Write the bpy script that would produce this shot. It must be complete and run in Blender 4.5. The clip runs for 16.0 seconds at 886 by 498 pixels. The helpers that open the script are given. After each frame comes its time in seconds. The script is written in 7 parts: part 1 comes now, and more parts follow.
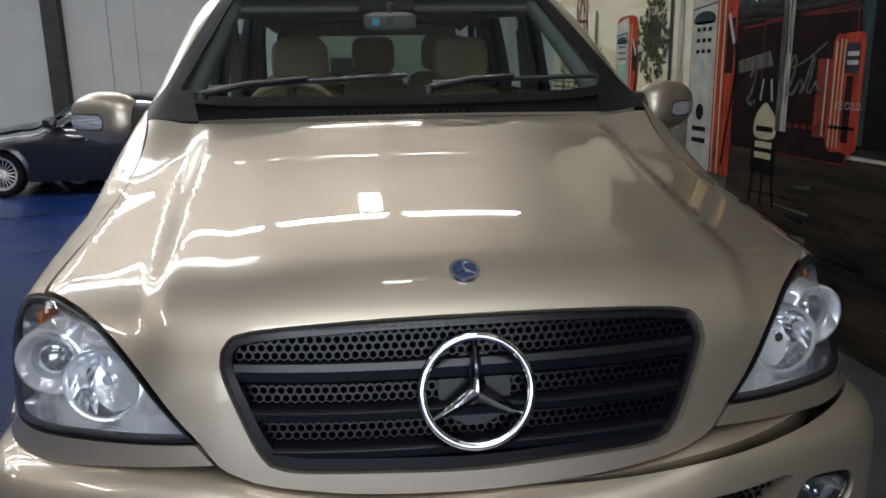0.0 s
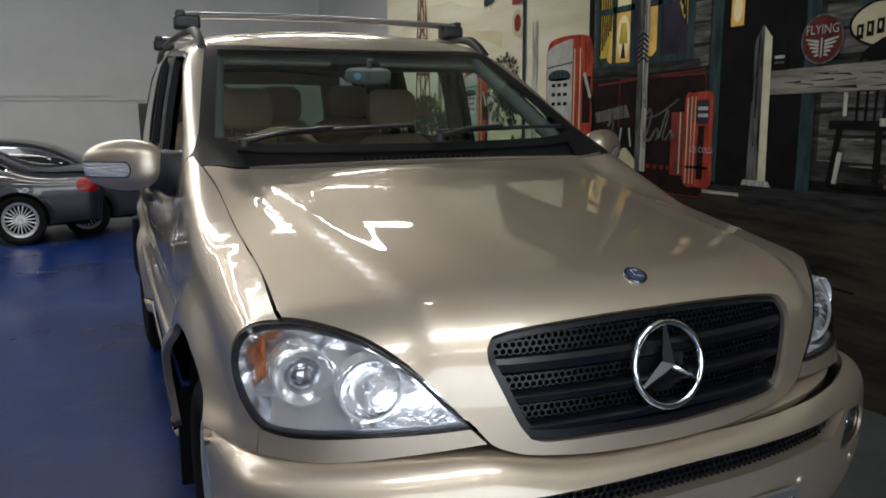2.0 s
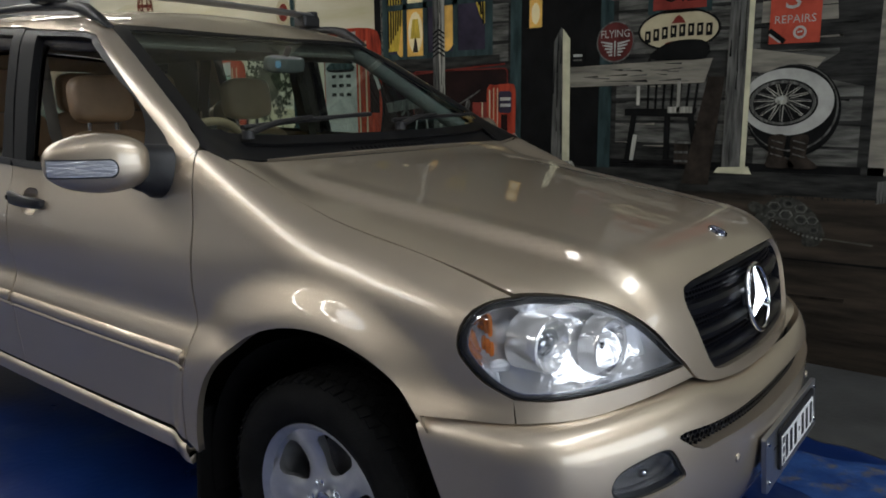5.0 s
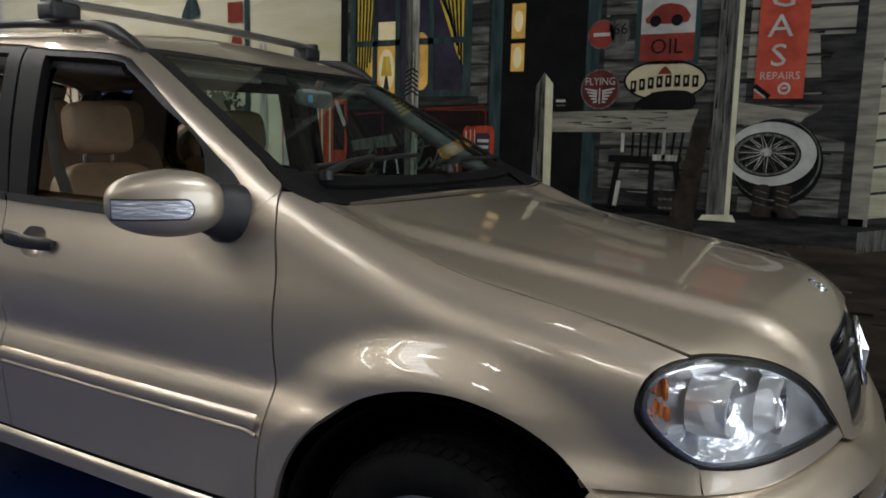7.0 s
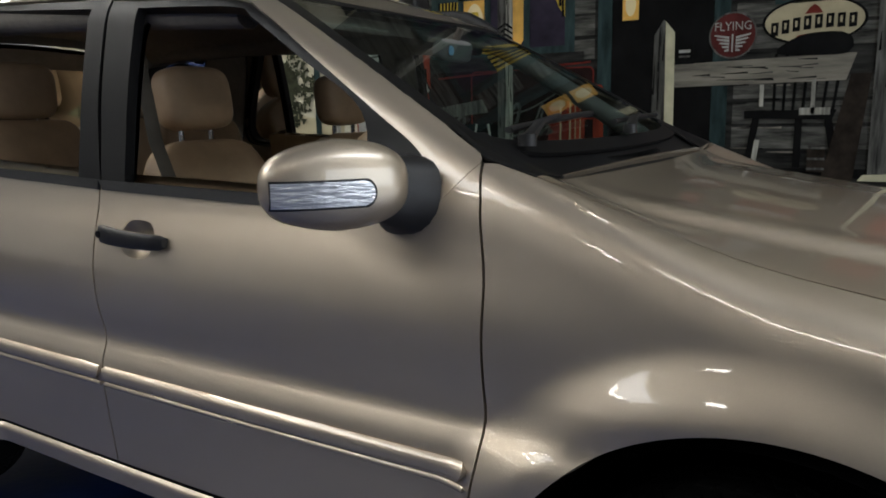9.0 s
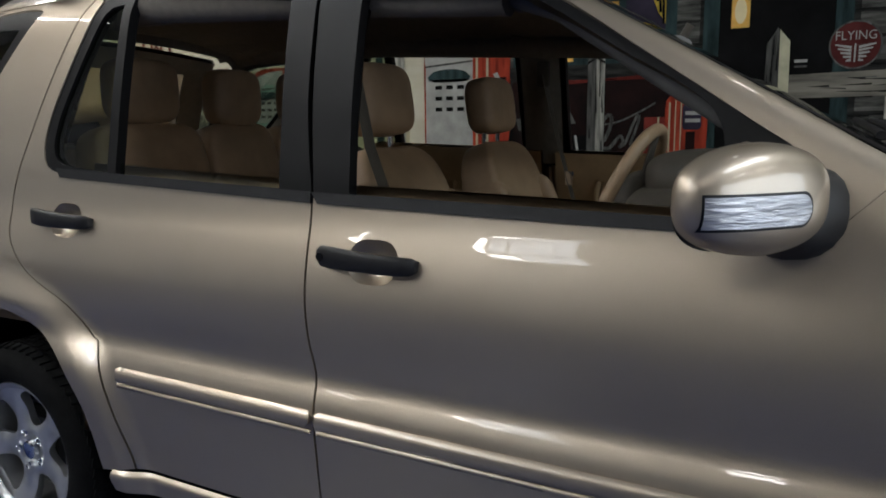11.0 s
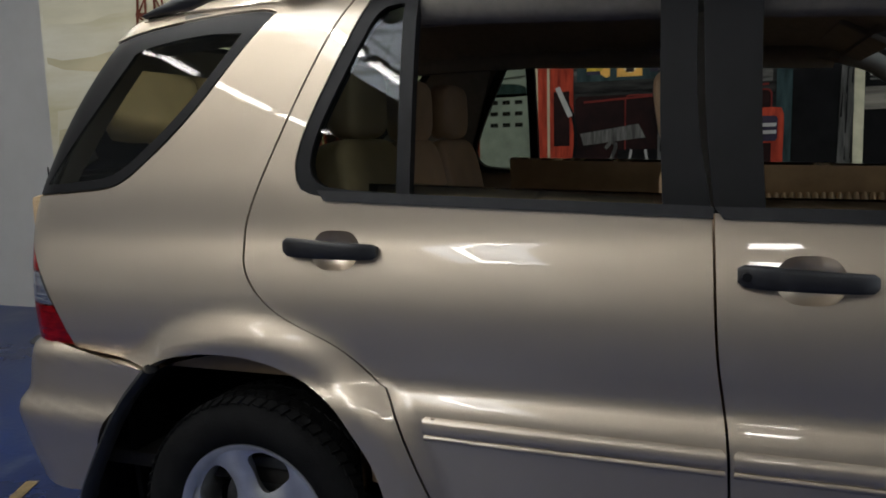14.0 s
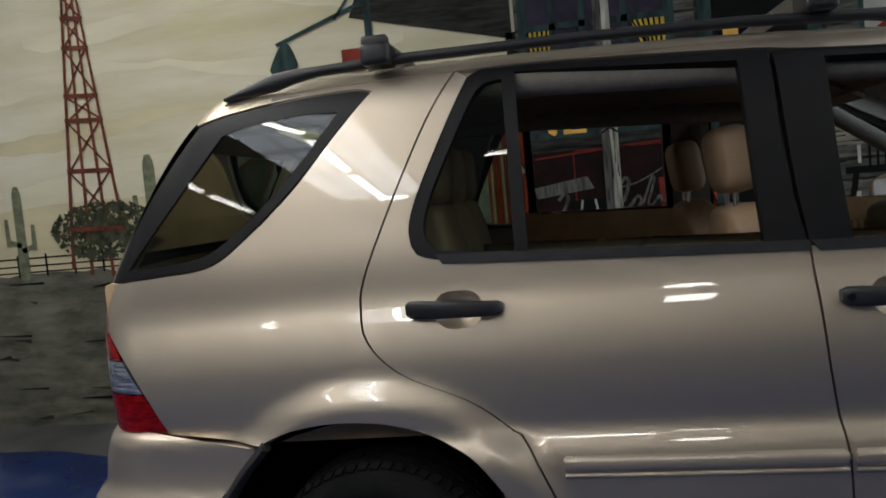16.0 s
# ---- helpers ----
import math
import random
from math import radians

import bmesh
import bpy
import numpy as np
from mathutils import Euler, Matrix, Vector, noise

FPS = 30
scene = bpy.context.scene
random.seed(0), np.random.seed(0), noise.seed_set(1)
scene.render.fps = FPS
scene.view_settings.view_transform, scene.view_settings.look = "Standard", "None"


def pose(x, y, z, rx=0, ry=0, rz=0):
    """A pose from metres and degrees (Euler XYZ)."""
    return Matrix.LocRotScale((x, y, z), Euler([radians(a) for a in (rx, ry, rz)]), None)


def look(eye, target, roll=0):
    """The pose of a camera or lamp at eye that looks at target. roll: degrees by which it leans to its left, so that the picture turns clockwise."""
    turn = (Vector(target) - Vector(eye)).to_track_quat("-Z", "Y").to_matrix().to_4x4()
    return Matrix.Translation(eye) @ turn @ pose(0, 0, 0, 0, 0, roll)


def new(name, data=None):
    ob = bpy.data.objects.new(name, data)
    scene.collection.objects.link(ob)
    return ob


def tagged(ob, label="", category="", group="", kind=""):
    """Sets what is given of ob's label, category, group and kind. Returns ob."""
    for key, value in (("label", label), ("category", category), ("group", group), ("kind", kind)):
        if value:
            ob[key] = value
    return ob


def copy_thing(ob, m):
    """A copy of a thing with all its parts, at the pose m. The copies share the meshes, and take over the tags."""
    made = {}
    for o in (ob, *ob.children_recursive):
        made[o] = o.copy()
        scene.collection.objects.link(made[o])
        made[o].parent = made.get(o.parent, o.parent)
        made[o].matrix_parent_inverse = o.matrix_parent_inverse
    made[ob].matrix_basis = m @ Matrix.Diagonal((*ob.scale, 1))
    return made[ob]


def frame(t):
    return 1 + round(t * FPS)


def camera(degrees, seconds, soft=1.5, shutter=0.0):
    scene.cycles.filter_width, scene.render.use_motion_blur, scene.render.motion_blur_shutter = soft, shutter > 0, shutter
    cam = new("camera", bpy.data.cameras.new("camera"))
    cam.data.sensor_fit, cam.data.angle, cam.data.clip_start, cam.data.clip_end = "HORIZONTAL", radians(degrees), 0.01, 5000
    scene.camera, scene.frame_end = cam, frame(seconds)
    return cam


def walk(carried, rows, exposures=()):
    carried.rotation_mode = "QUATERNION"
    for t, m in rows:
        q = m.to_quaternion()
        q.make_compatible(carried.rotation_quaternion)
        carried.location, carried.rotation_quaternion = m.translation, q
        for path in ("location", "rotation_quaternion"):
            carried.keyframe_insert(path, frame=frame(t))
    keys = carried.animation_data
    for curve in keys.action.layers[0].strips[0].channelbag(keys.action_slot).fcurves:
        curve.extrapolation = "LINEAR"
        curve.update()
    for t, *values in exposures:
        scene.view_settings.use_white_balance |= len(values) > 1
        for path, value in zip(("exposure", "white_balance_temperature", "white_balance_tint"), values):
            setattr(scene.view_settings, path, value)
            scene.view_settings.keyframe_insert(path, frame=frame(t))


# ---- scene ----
from mathutils import geometry

cam = camera(60.8, 16.0, soft=1.8)
PATH = [
    (0, (-0.191, -1.116, 1.373), (0.054, 0.814, 0.912), -1.0),
    (0.5, (-0.306, -1.287, 1.383), (0.086, 0.61, 0.883), -1.2),
    (1, (-0.573, -1.376, 1.387), (-0.105, 0.489, 0.836), -2.0),
    (1.5, (-0.816, -1.294, 1.387), (-0.245, 0.558, 0.892), -2.2),
    (2, (-1.066, -1.202, 1.398), (-0.246, 0.588, 1.045), -0.5),
    (2.5, (-1.301, -1.212, 1.401), (-0.203, 0.401, 0.961), 1.2),
    (3, (-1.48, -1.144, 1.392), (-0.249, 0.378, 0.981), -0.8),
    (3.5, (-1.632, -0.961, 1.415), (-0.233, 0.439, 1.125), -2.0),
    (4, (-1.836, -0.827, 1.394), (-0.336, 0.458, 1.075), -1.0),
    (4.5, (-2.007, -0.718, 1.415), (-0.455, 0.467, 0.982), -0.5),
    (5, (-2.089, -0.549, 1.399), (-0.535, 0.651, 1.017), -0.6),
    (5.2, (-2.095, -0.459, 1.387), (-0.507, 0.706, 1.037), -0.5),
    (7.3, (-2.312, 0.084, 1.413), (-0.564, 1.003, 1.095), 1.2),
    (7.5, (-2.297, 0.128, 1.409), (-0.546, 1.023, 1.046), 1.1),
    (8, (-2.213, 0.291, 1.377), (-0.466, 1.199, 1.027), -0.5),
    (8.5, (-2.107, 0.482, 1.388), (-0.395, 1.464, 1.06), -1.5),
    (8.7, (-2.078, 0.55, 1.38), (-0.396, 1.571, 1.025), -1.1),
    (10.8, (-2.189, 1.346, 1.346), (-0.451, 2.284, 1.031), -0.6),
    (11, (-2.194, 1.427, 1.349), (-0.453, 2.359, 1.031), -0.5),
    (11.5, (-2.217, 1.605, 1.341), (-0.471, 2.515, 0.99), -0.0),
    (12, (-2.328, 1.841, 1.357), (-0.559, 2.685, 0.961), -1.8),
    (12.5, (-2.358, 2.011, 1.353), (-0.598, 2.875, 0.957), 1.0),
    (13, (-2.379, 2.23, 1.341), (-0.568, 3.02, 1.028), -1.5),
    (13.5, (-2.397, 2.4, 1.328), (-0.568, 3.137, 0.994), -1.8),
    (14, (-2.47, 2.54, 1.344), (-0.596, 3.186, 1.074), -1.5),
    (14.5, (-2.633, 2.733, 1.374), (-0.731, 3.307, 1.144), -2.6),
    (15, (-2.697, 2.9, 1.38), (-0.82, 3.535, 1.11), -3.5),
    (15.3, (-2.735, 2.96, 1.375), (-0.84, 3.515, 1.157), -6.2),
    (15.5, (-2.706, 3.063, 1.386), (-0.785, 3.57, 1.156), -7.5),
    (16, (-2.755, 3.131, 1.388), (-0.781, 3.427, 1.255), -5.3),
]
EXPOSURES = [(0, -0.12, 6300, 11), (1.4, -0.14, 6050, 11), (2.0, -0.1, 6480, 10), (5.2, -0.14, 6500, 10), (8.7, -0.18, 6500, 10), (10.8, -0.3, 6300, 10), (16, -0.26, 6380, 10)]
walk(cam, [(t, look(eye, target, roll)) for t, eye, target, roll in PATH], EXPOSURES)

# ---- world and light ----
world = bpy.data.worlds.new("world")
scene.world = world
world.use_nodes = True
world.node_tree.nodes["Background"].inputs[0].default_value = (0.05, 0.055, 0.06, 1)
world.node_tree.nodes["Background"].inputs[1].default_value = 0.3

TUBE_POWER, WINDOW_POWER, SHOP_POWER = 14, 150, 200
MURAL_X, CEILING_Z = 2.165, 6.0


def area(name, m, sx, sy, power, color):
    data = bpy.data.lights.new(name, "AREA")
    data.shape, data.size, data.size_y, data.energy, data.color = "RECTANGLE", sx, sy, power, color
    ob = new(name, data)
    ob.matrix_world = m
    return ob

# ---- materials ----
def mat(name, base, rough=0.5, metal=0.0, noise_scale=0.0, vary=0.0, bump=0.0, bump_scale=60.0, coat=0.0, ramp=None, rough_vary=0.0, emit=None, emit_strength=0.0, stretch=(1, 1, 1), spec=0.5, stain=0.0, stain_scale=1.2, stain_color=(0.02, 0.02, 0.02)):
    m = bpy.data.materials.new(name)
    m.use_nodes = True
    nt = m.node_tree
    b = nt.nodes["Principled BSDF"]
    b.inputs["Base Color"].default_value = (*base, 1)
    b.inputs["Roughness"].default_value = rough
    b.inputs["Metallic"].default_value = metal
    b.inputs["Coat Weight"].default_value = coat
    b.inputs["Coat Roughness"].default_value = 0.03
    b.inputs["Specular IOR Level"].default_value = spec
    if emit:
        b.inputs["Emission Color"].default_value = (*emit, 1)
        b.inputs["Emission Strength"].default_value = emit_strength
    tc = nt.nodes.new("ShaderNodeTexCoord")
    mp = nt.nodes.new("ShaderNodeMapping")
    mp.inputs["Scale"].default_value = stretch
    nt.links.new(tc.outputs["Object"], mp.inputs[0])
    color = None
    if vary:
        n = nt.nodes.new("ShaderNodeTexNoise")
        n.inputs["Scale"].default_value, n.inputs["Detail"].default_value, n.inputs["Roughness"].default_value = noise_scale, 6, 0.6
        nt.links.new(mp.outputs[0], n.inputs["Vector"])
        r = nt.nodes.new("ShaderNodeValToRGB")
        lo, hi = ramp if ramp else ([c * (1 - vary) for c in base], [min(1, c * (1 + vary)) for c in base])
        r.color_ramp.elements[0].color, r.color_ramp.elements[1].color = (*lo, 1), (*hi, 1)
        r.color_ramp.elements[0].position, r.color_ramp.elements[1].position = 0.3, 0.7
        nt.links.new(n.outputs[0], r.inputs[0])
        color = r.outputs[0]
        if rough_vary:
            a = nt.nodes.new("ShaderNodeMapRange")
            a.inputs["To Min"].default_value, a.inputs["To Max"].default_value = max(0, rough - rough_vary), min(1, rough + rough_vary)
            nt.links.new(n.outputs[0], a.inputs[0])
            nt.links.new(a.outputs[0], b.inputs["Roughness"])
    if stain:
        n = nt.nodes.new("ShaderNodeTexNoise")
        n.inputs["Scale"].default_value, n.inputs["Detail"].default_value, n.inputs["Roughness"].default_value = stain_scale, 8, 0.65
        nt.links.new(mp.outputs[0], n.inputs["Vector"])
        r = nt.nodes.new("ShaderNodeMapRange")
        r.inputs["From Min"].default_value, r.inputs["From Max"].default_value, r.inputs["To Max"].default_value = 0.52, 0.72, stain
        nt.links.new(n.outputs[0], r.inputs[0])
        x = nt.nodes.new("ShaderNodeMix")
        x.data_type = "RGBA"
        x.inputs["B"].default_value = (*stain_color, 1)
        x.inputs["A"].default_value = (*base, 1)
        if color:
            nt.links.new(color, x.inputs["A"])
        nt.links.new(r.outputs[0], x.inputs["Factor"])
        color = x.outputs["Result"]
    if color:
        nt.links.new(color, b.inputs["Base Color"])
    if bump:
        n = nt.nodes.new("ShaderNodeTexNoise")
        n.inputs["Scale"].default_value, n.inputs["Detail"].default_value = bump_scale, 4
        nt.links.new(mp.outputs[0], n.inputs["Vector"])
        bp = nt.nodes.new("ShaderNodeBump")
        bp.inputs["Strength"].default_value, bp.inputs["Distance"].default_value = bump, 0.01
        nt.links.new(n.outputs[0], bp.inputs["Height"])
        nt.links.new(bp.outputs[0], b.inputs["Normal"])
    return m


def glass(name, color, tint=0.85, rough=0.0):
    """A thin pane: mostly clear, with a mirror's gloss that grows at grazing angles."""
    m = bpy.data.materials.new(name)
    m.use_nodes = True
    nt = m.node_tree
    nt.nodes.remove(nt.nodes["Principled BSDF"])
    tr, gl, mx, fr = (nt.nodes.new(k) for k in ("ShaderNodeBsdfTransparent", "ShaderNodeBsdfGlossy", "ShaderNodeMixShader", "ShaderNodeFresnel"))
    tr.inputs[0].default_value = (*[c * tint for c in color], 1)
    gl.inputs["Roughness"].default_value = rough
    fr.inputs[0].default_value = 1.5
    nt.links.new(fr.outputs[0], mx.inputs[0])
    nt.links.new(tr.outputs[0], mx.inputs[1])
    nt.links.new(gl.outputs[0], mx.inputs[2])
    nt.links.new(mx.outputs[0], nt.nodes["Material Output"].inputs[0])
    return m


def car_paint(name, base, metal=0.75, rough=0.38):
    """Metallic paint: fine flakes under a clear coat."""
    m = mat(name, base, rough, metal, coat=1.0)
    nt = m.node_tree
    b = nt.nodes["Principled BSDF"]
    b.inputs["Coat IOR"].default_value = 1.62
    b.inputs["Coat Roughness"].default_value = 0.012
    n = nt.nodes.new("ShaderNodeTexNoise")
    n.inputs["Scale"].default_value, n.inputs["Detail"].default_value = 1800, 1
    tc = nt.nodes.new("ShaderNodeTexCoord")
    nt.links.new(tc.outputs["Object"], n.inputs["Vector"])
    r = nt.nodes.new("ShaderNodeMapRange")
    r.inputs["From Min"].default_value, r.inputs["From Max"].default_value = 0.3, 0.7
    r.inputs["To Min"].default_value, r.inputs["To Max"].default_value = 0.88, 1.12
    nt.links.new(n.outputs[0], r.inputs[0])
    x = nt.nodes.new("ShaderNodeVectorMath")
    x.operation = "MULTIPLY"
    x.inputs[0].default_value = base
    nt.links.new(r.outputs[0], x.inputs[1])
    nt.links.new(x.outputs[0], b.inputs["Base Color"])
    return m


PAINT = car_paint("gold_paint", (0.55, 0.468, 0.362), 0.82, 0.42)
GREY_PAINT = car_paint("grey_paint", (0.016, 0.017, 0.021), 0.4, 0.35)
DARK_PAINT = car_paint("dark_paint", (0.015, 0.015, 0.02), 0.3, 0.3)
BLACK = mat("black_plastic", (0.014, 0.014, 0.015), 0.45, vary=0.25, noise_scale=40, bump=0.15, bump_scale=500)
SATIN = mat("satin_black", (0.006, 0.006, 0.0065), 0.45, spec=0.25, vary=0.2, noise_scale=12)
GRILLE_BLACK = mat("grille_black", (0.003, 0.0035, 0.006), 0.3, vary=0.2, noise_scale=15, spec=0.4)
VOID = mat("dark_cavity", (0.004, 0.004, 0.004), 0.9, spec=0.15, vary=0.3, noise_scale=8)
RUBBER = mat("tyre_rubber", (0.008, 0.008, 0.008), 0.85, spec=0.12, vary=0.4, noise_scale=14, bump=0.25, bump_scale=180)
SEAL = mat("rubber_seal", (0.004, 0.004, 0.0045), 0.45, vary=0.2, noise_scale=30)
CHROME = mat("chrome", (0.85, 0.86, 0.88), 0.06, 1.0)
ALLOY = mat("silver_alloy", (0.68, 0.685, 0.7), 0.28, 0.75, vary=0.08, noise_scale=25, coat=0.5)
REFLECTOR = mat("lamp_reflector", (0.9, 0.91, 0.94), 0.12, 0.95, vary=0.06, noise_scale=20)
HOUSING = mat("lamp_housing", (0.96, 0.965, 0.98), 0.15, 0.68, vary=0.06, noise_scale=20, bump=0.8, bump_scale=14)
# for unseen walls, kept dark to weaken reflections on the car's sides
GREY_WALL = mat("unseen_wall_grey", (0.13, 0.13, 0.135), 0.7, noise_scale=1.4, vary=0.15, bump=0.15, bump_scale=25)
LENS_DOME = mat("projector_dome", (0.45, 0.47, 0.5), 0.1, 0.8, coat=1.0)
AMBER = mat("amber_lens", (0.7, 0.2, 0.03), 0.12, 0.35, coat=1.0, bump=0.8, bump_scale=140)
RED_LENS = mat("red_lens", (0.2, 0.003, 0.003), 0.2, coat=0.25, spec=0.2, noise_scale=26, vary=0.6, stretch=(1, 1, 3), bump=0.15, bump_scale=90)
CLEAR_RIBBED = mat("clear_ribbed_lens", (0.66, 0.68, 0.72), 0.14, 0.5, coat=1.0, bump=0.6, bump_scale=120, stretch=(0.2, 0.2, 1.4))
LENS = glass("clear_lens", (0.97, 0.98, 1.0), 0.96)
WINDOW_GLASS = glass("window_glass", (0.86, 0.95, 0.90), 0.86)
SCREEN_GLASS = glass("screen_glass", (0.74, 0.93, 0.87), 0.82)
TINTED = glass("tinted_glass", (0.62, 0.74, 0.6), 0.7)
TAIL_CLEAR = mat("tail_clear_lens", (0.5, 0.54, 0.62), 0.1, 0.85, coat=1.0, bump=0.9, bump_scale=50, stretch=(0.15, 0.15, 1.6))
LEATHER = mat("tan_leather", (0.38, 0.26, 0.155), 0.45, vary=0.16, noise_scale=9, bump=0.3, bump_scale=220, rough_vary=0.08)
TRIM_TAN = mat("tan_trim", (0.44, 0.31, 0.17), 0.6, vary=0.14, noise_scale=10, bump=0.25, bump_scale=260)
LINER = mat("grey_headliner", (0.2, 0.18, 0.15), 0.9, vary=0.12, noise_scale=30, bump=0.2, bump_scale=400)
DASH = mat("dark_dashboard", (0.07, 0.06, 0.045), 0.6, vary=0.2, noise_scale=18, bump=0.3, bump_scale=420)
CARPET = mat("dark_carpet", (0.02, 0.018, 0.016), 0.95, vary=0.3, noise_scale=60)
PILLAR_GREY = mat("pale_grey_trim", (0.16, 0.16, 0.15), 0.8, vary=0.1, noise_scale=20, bump=0.15, bump_scale=300)
MIRROR = mat("mirror_glass", (0.9, 0.9, 0.9), 0.02, 1.0)
RAIL = mat("silver_rail", (0.45, 0.46, 0.48), 0.28, 0.9, vary=0.05, noise_scale=30)
PLATE_BLACK = mat("plate_black", (0.012, 0.012, 0.014), 0.35, vary=0.2, noise_scale=20)
PLATE_WHITE = mat("plate_white", (0.75, 0.76, 0.76), 0.4, vary=0.05, noise_scale=40)
FLOOR_BLUE = mat("blue_floor_paint", (0.003, 0.017, 0.09), 0.3, spec=0.35, noise_scale=1.1, vary=0.5, ramp=((0.0018, 0.0095, 0.055), (0.0045, 0.024, 0.125)), rough_vary=0.12, bump=0.12, bump_scale=30, stain=0.65, stain_scale=2.3, stain_color=(0.045, 0.065, 0.11))
FLOOR_DIRT = mat("worn_grey_floor", (0.055, 0.056, 0.055), 0.55, noise_scale=3, vary=0.35, bump=0.25, bump_scale=40, stain=0.6, stain_scale=4, stain_color=(0.03, 0.029, 0.026))
FLOOR_WORN = mat("scuffed_blue_floor", (0.012, 0.05, 0.2), 0.4, noise_scale=9, vary=0.6, bump=0.2, bump_scale=60, stain=0.9, stain_scale=11, stain_color=(0.16, 0.13, 0.05), ramp=((0.006, 0.03, 0.14), (0.03, 0.09, 0.28)))
YELLOW_LINE = mat("worn_yellow_line", (0.17, 0.12, 0.05), 0.6, noise_scale=14, vary=0.7, stain=0.9, stain_scale=9, stain_color=(0.02, 0.06, 0.2))
WHITE_WALL = mat("white_wall_paint", (0.5, 0.495, 0.475), 0.75, noise_scale=1.6, vary=0.06, bump=0.15, bump_scale=25, stain=0.25, stain_scale=1.7, stain_color=(0.42, 0.41, 0.38))
CEILING_PAINT = mat("ceiling_sheet", (0.6, 0.6, 0.58), 0.8, noise_scale=0.8, vary=0.12, bump=0.2, bump_scale=12)
POST_PAINT = mat("dark_steel_post", (0.03, 0.028, 0.026), 0.55, noise_scale=6, vary=0.3)
TUBE = mat("lit_tube", (0.9, 0.9, 0.9), 0.4, emit=(1.0, 0.97, 0.9), emit_strength=20)
SKYLIGHT = mat("lit_window_pane", (0.8, 0.82, 0.85), 0.4, emit=(0.88, 0.94, 1.0), emit_strength=3.2)
SHOP_PANE = mat("shop_window_pane", (0.8, 0.82, 0.85), 0.4, emit=(0.88, 0.94, 1.0), emit_strength=1.5)
FRAME_GREY = mat("window_frame_grey", (0.25, 0.25, 0.26), 0.5, noise_scale=10, vary=0.1)

# ---- mesh tools ----
def link(name, mesh, material, parent=None, label=""):
    ob = new(name, mesh)
    if material is not None:
        mesh.materials.append(material)
    if parent is not None:
        ob.parent = parent
    return tagged(ob, label)


def part(name, bm, material, parent=None, label="", smooth=True):
    me = bpy.data.meshes.new(name)
    bmesh.ops.recalc_face_normals(bm, faces=bm.faces)
    bm.to_mesh(me)
    bm.free()
    for p in me.polygons:
        p.use_smooth = smooth
    if smooth:
        me.set_sharp_from_angle(angle=radians(38))
    return link(name, me, material, parent, label)


def thing(name, label, category, group="", at=(0, 0, 0), kind=""):
    ob = new(name)
    ob.empty_display_size = 0.1
    ob.location = at
    return tagged(ob, label, category, group, kind)


def box(size, m=Matrix(), bevel=0.0, seg=2, bm=None):
    bm = bm or bmesh.new()
    v = bmesh.ops.create_cube(bm, size=1, matrix=m @ Matrix.Diagonal((*size, 1)))["verts"]
    if bevel:
        e = list({e for x in v for e in x.link_edges})
        bmesh.ops.bevel(bm, geom=e, offset=bevel, segments=seg, profile=0.6, affect="EDGES")
    return bm


def cyl(r, depth, m=Matrix(), n=24, r2=None, bm=None):
    bm = bm or bmesh.new()
    bmesh.ops.create_cone(bm, cap_ends=True, segments=n, radius1=r, radius2=r if r2 is None else r2, depth=depth, matrix=m)
    return bm


def lathe(profile, n=48, m=Matrix(), bm=None, closed=False):
    """Turns (radius, height) pairs round the local z axis."""
    bm = bm or bmesh.new()
    rings = []
    for r, h in profile:
        rings.append([bm.verts.new(m @ Vector((r * math.cos(2 * math.pi * i / n), r * math.sin(2 * math.pi * i / n), h))) for i in range(n)])
    pairs = list(zip(rings, rings[1:])) + ([(rings[-1], rings[0])] if closed else [])
    for a, b in pairs:
        for i in range(n):
            bm.faces.new((a[i], a[(i + 1) % n], b[(i + 1) % n], b[i]))
    return bm


def tube(points, r, n=10, bm=None, flat=1.0, caps=True):
    """A round or flattened bar along a line of points."""
    bm = bm or bmesh.new()
    pts = [Vector(p) for p in points]
    rings, last = [], None
    for i, p in enumerate(pts):
        d = (pts[min(i + 1, len(pts) - 1)] - pts[max(i - 1, 0)]).normalized()
        a = d.cross(Vector((0, 0, 1)) if abs(d.z) < 0.95 else Vector((0, 1, 0))).normalized() if last is None else (last - d * last.dot(d)).normalized()
        last, b = a, d.cross(a)
        rr = r[i] if isinstance(r, (list, tuple)) else r
        rings.append([bm.verts.new(p + a * math.cos(2 * math.pi * k / n) * rr + b * math.sin(2 * math.pi * k / n) * rr * flat) for k in range(n)])
    for a, b in zip(rings, rings[1:]):
        for k in range(n):
            bm.faces.new((a[k], a[(k + 1) % n], b[(k + 1) % n], b[k]))
    if caps:
        bm.faces.new(rings[0]), bm.faces.new(rings[-1])
    return bm


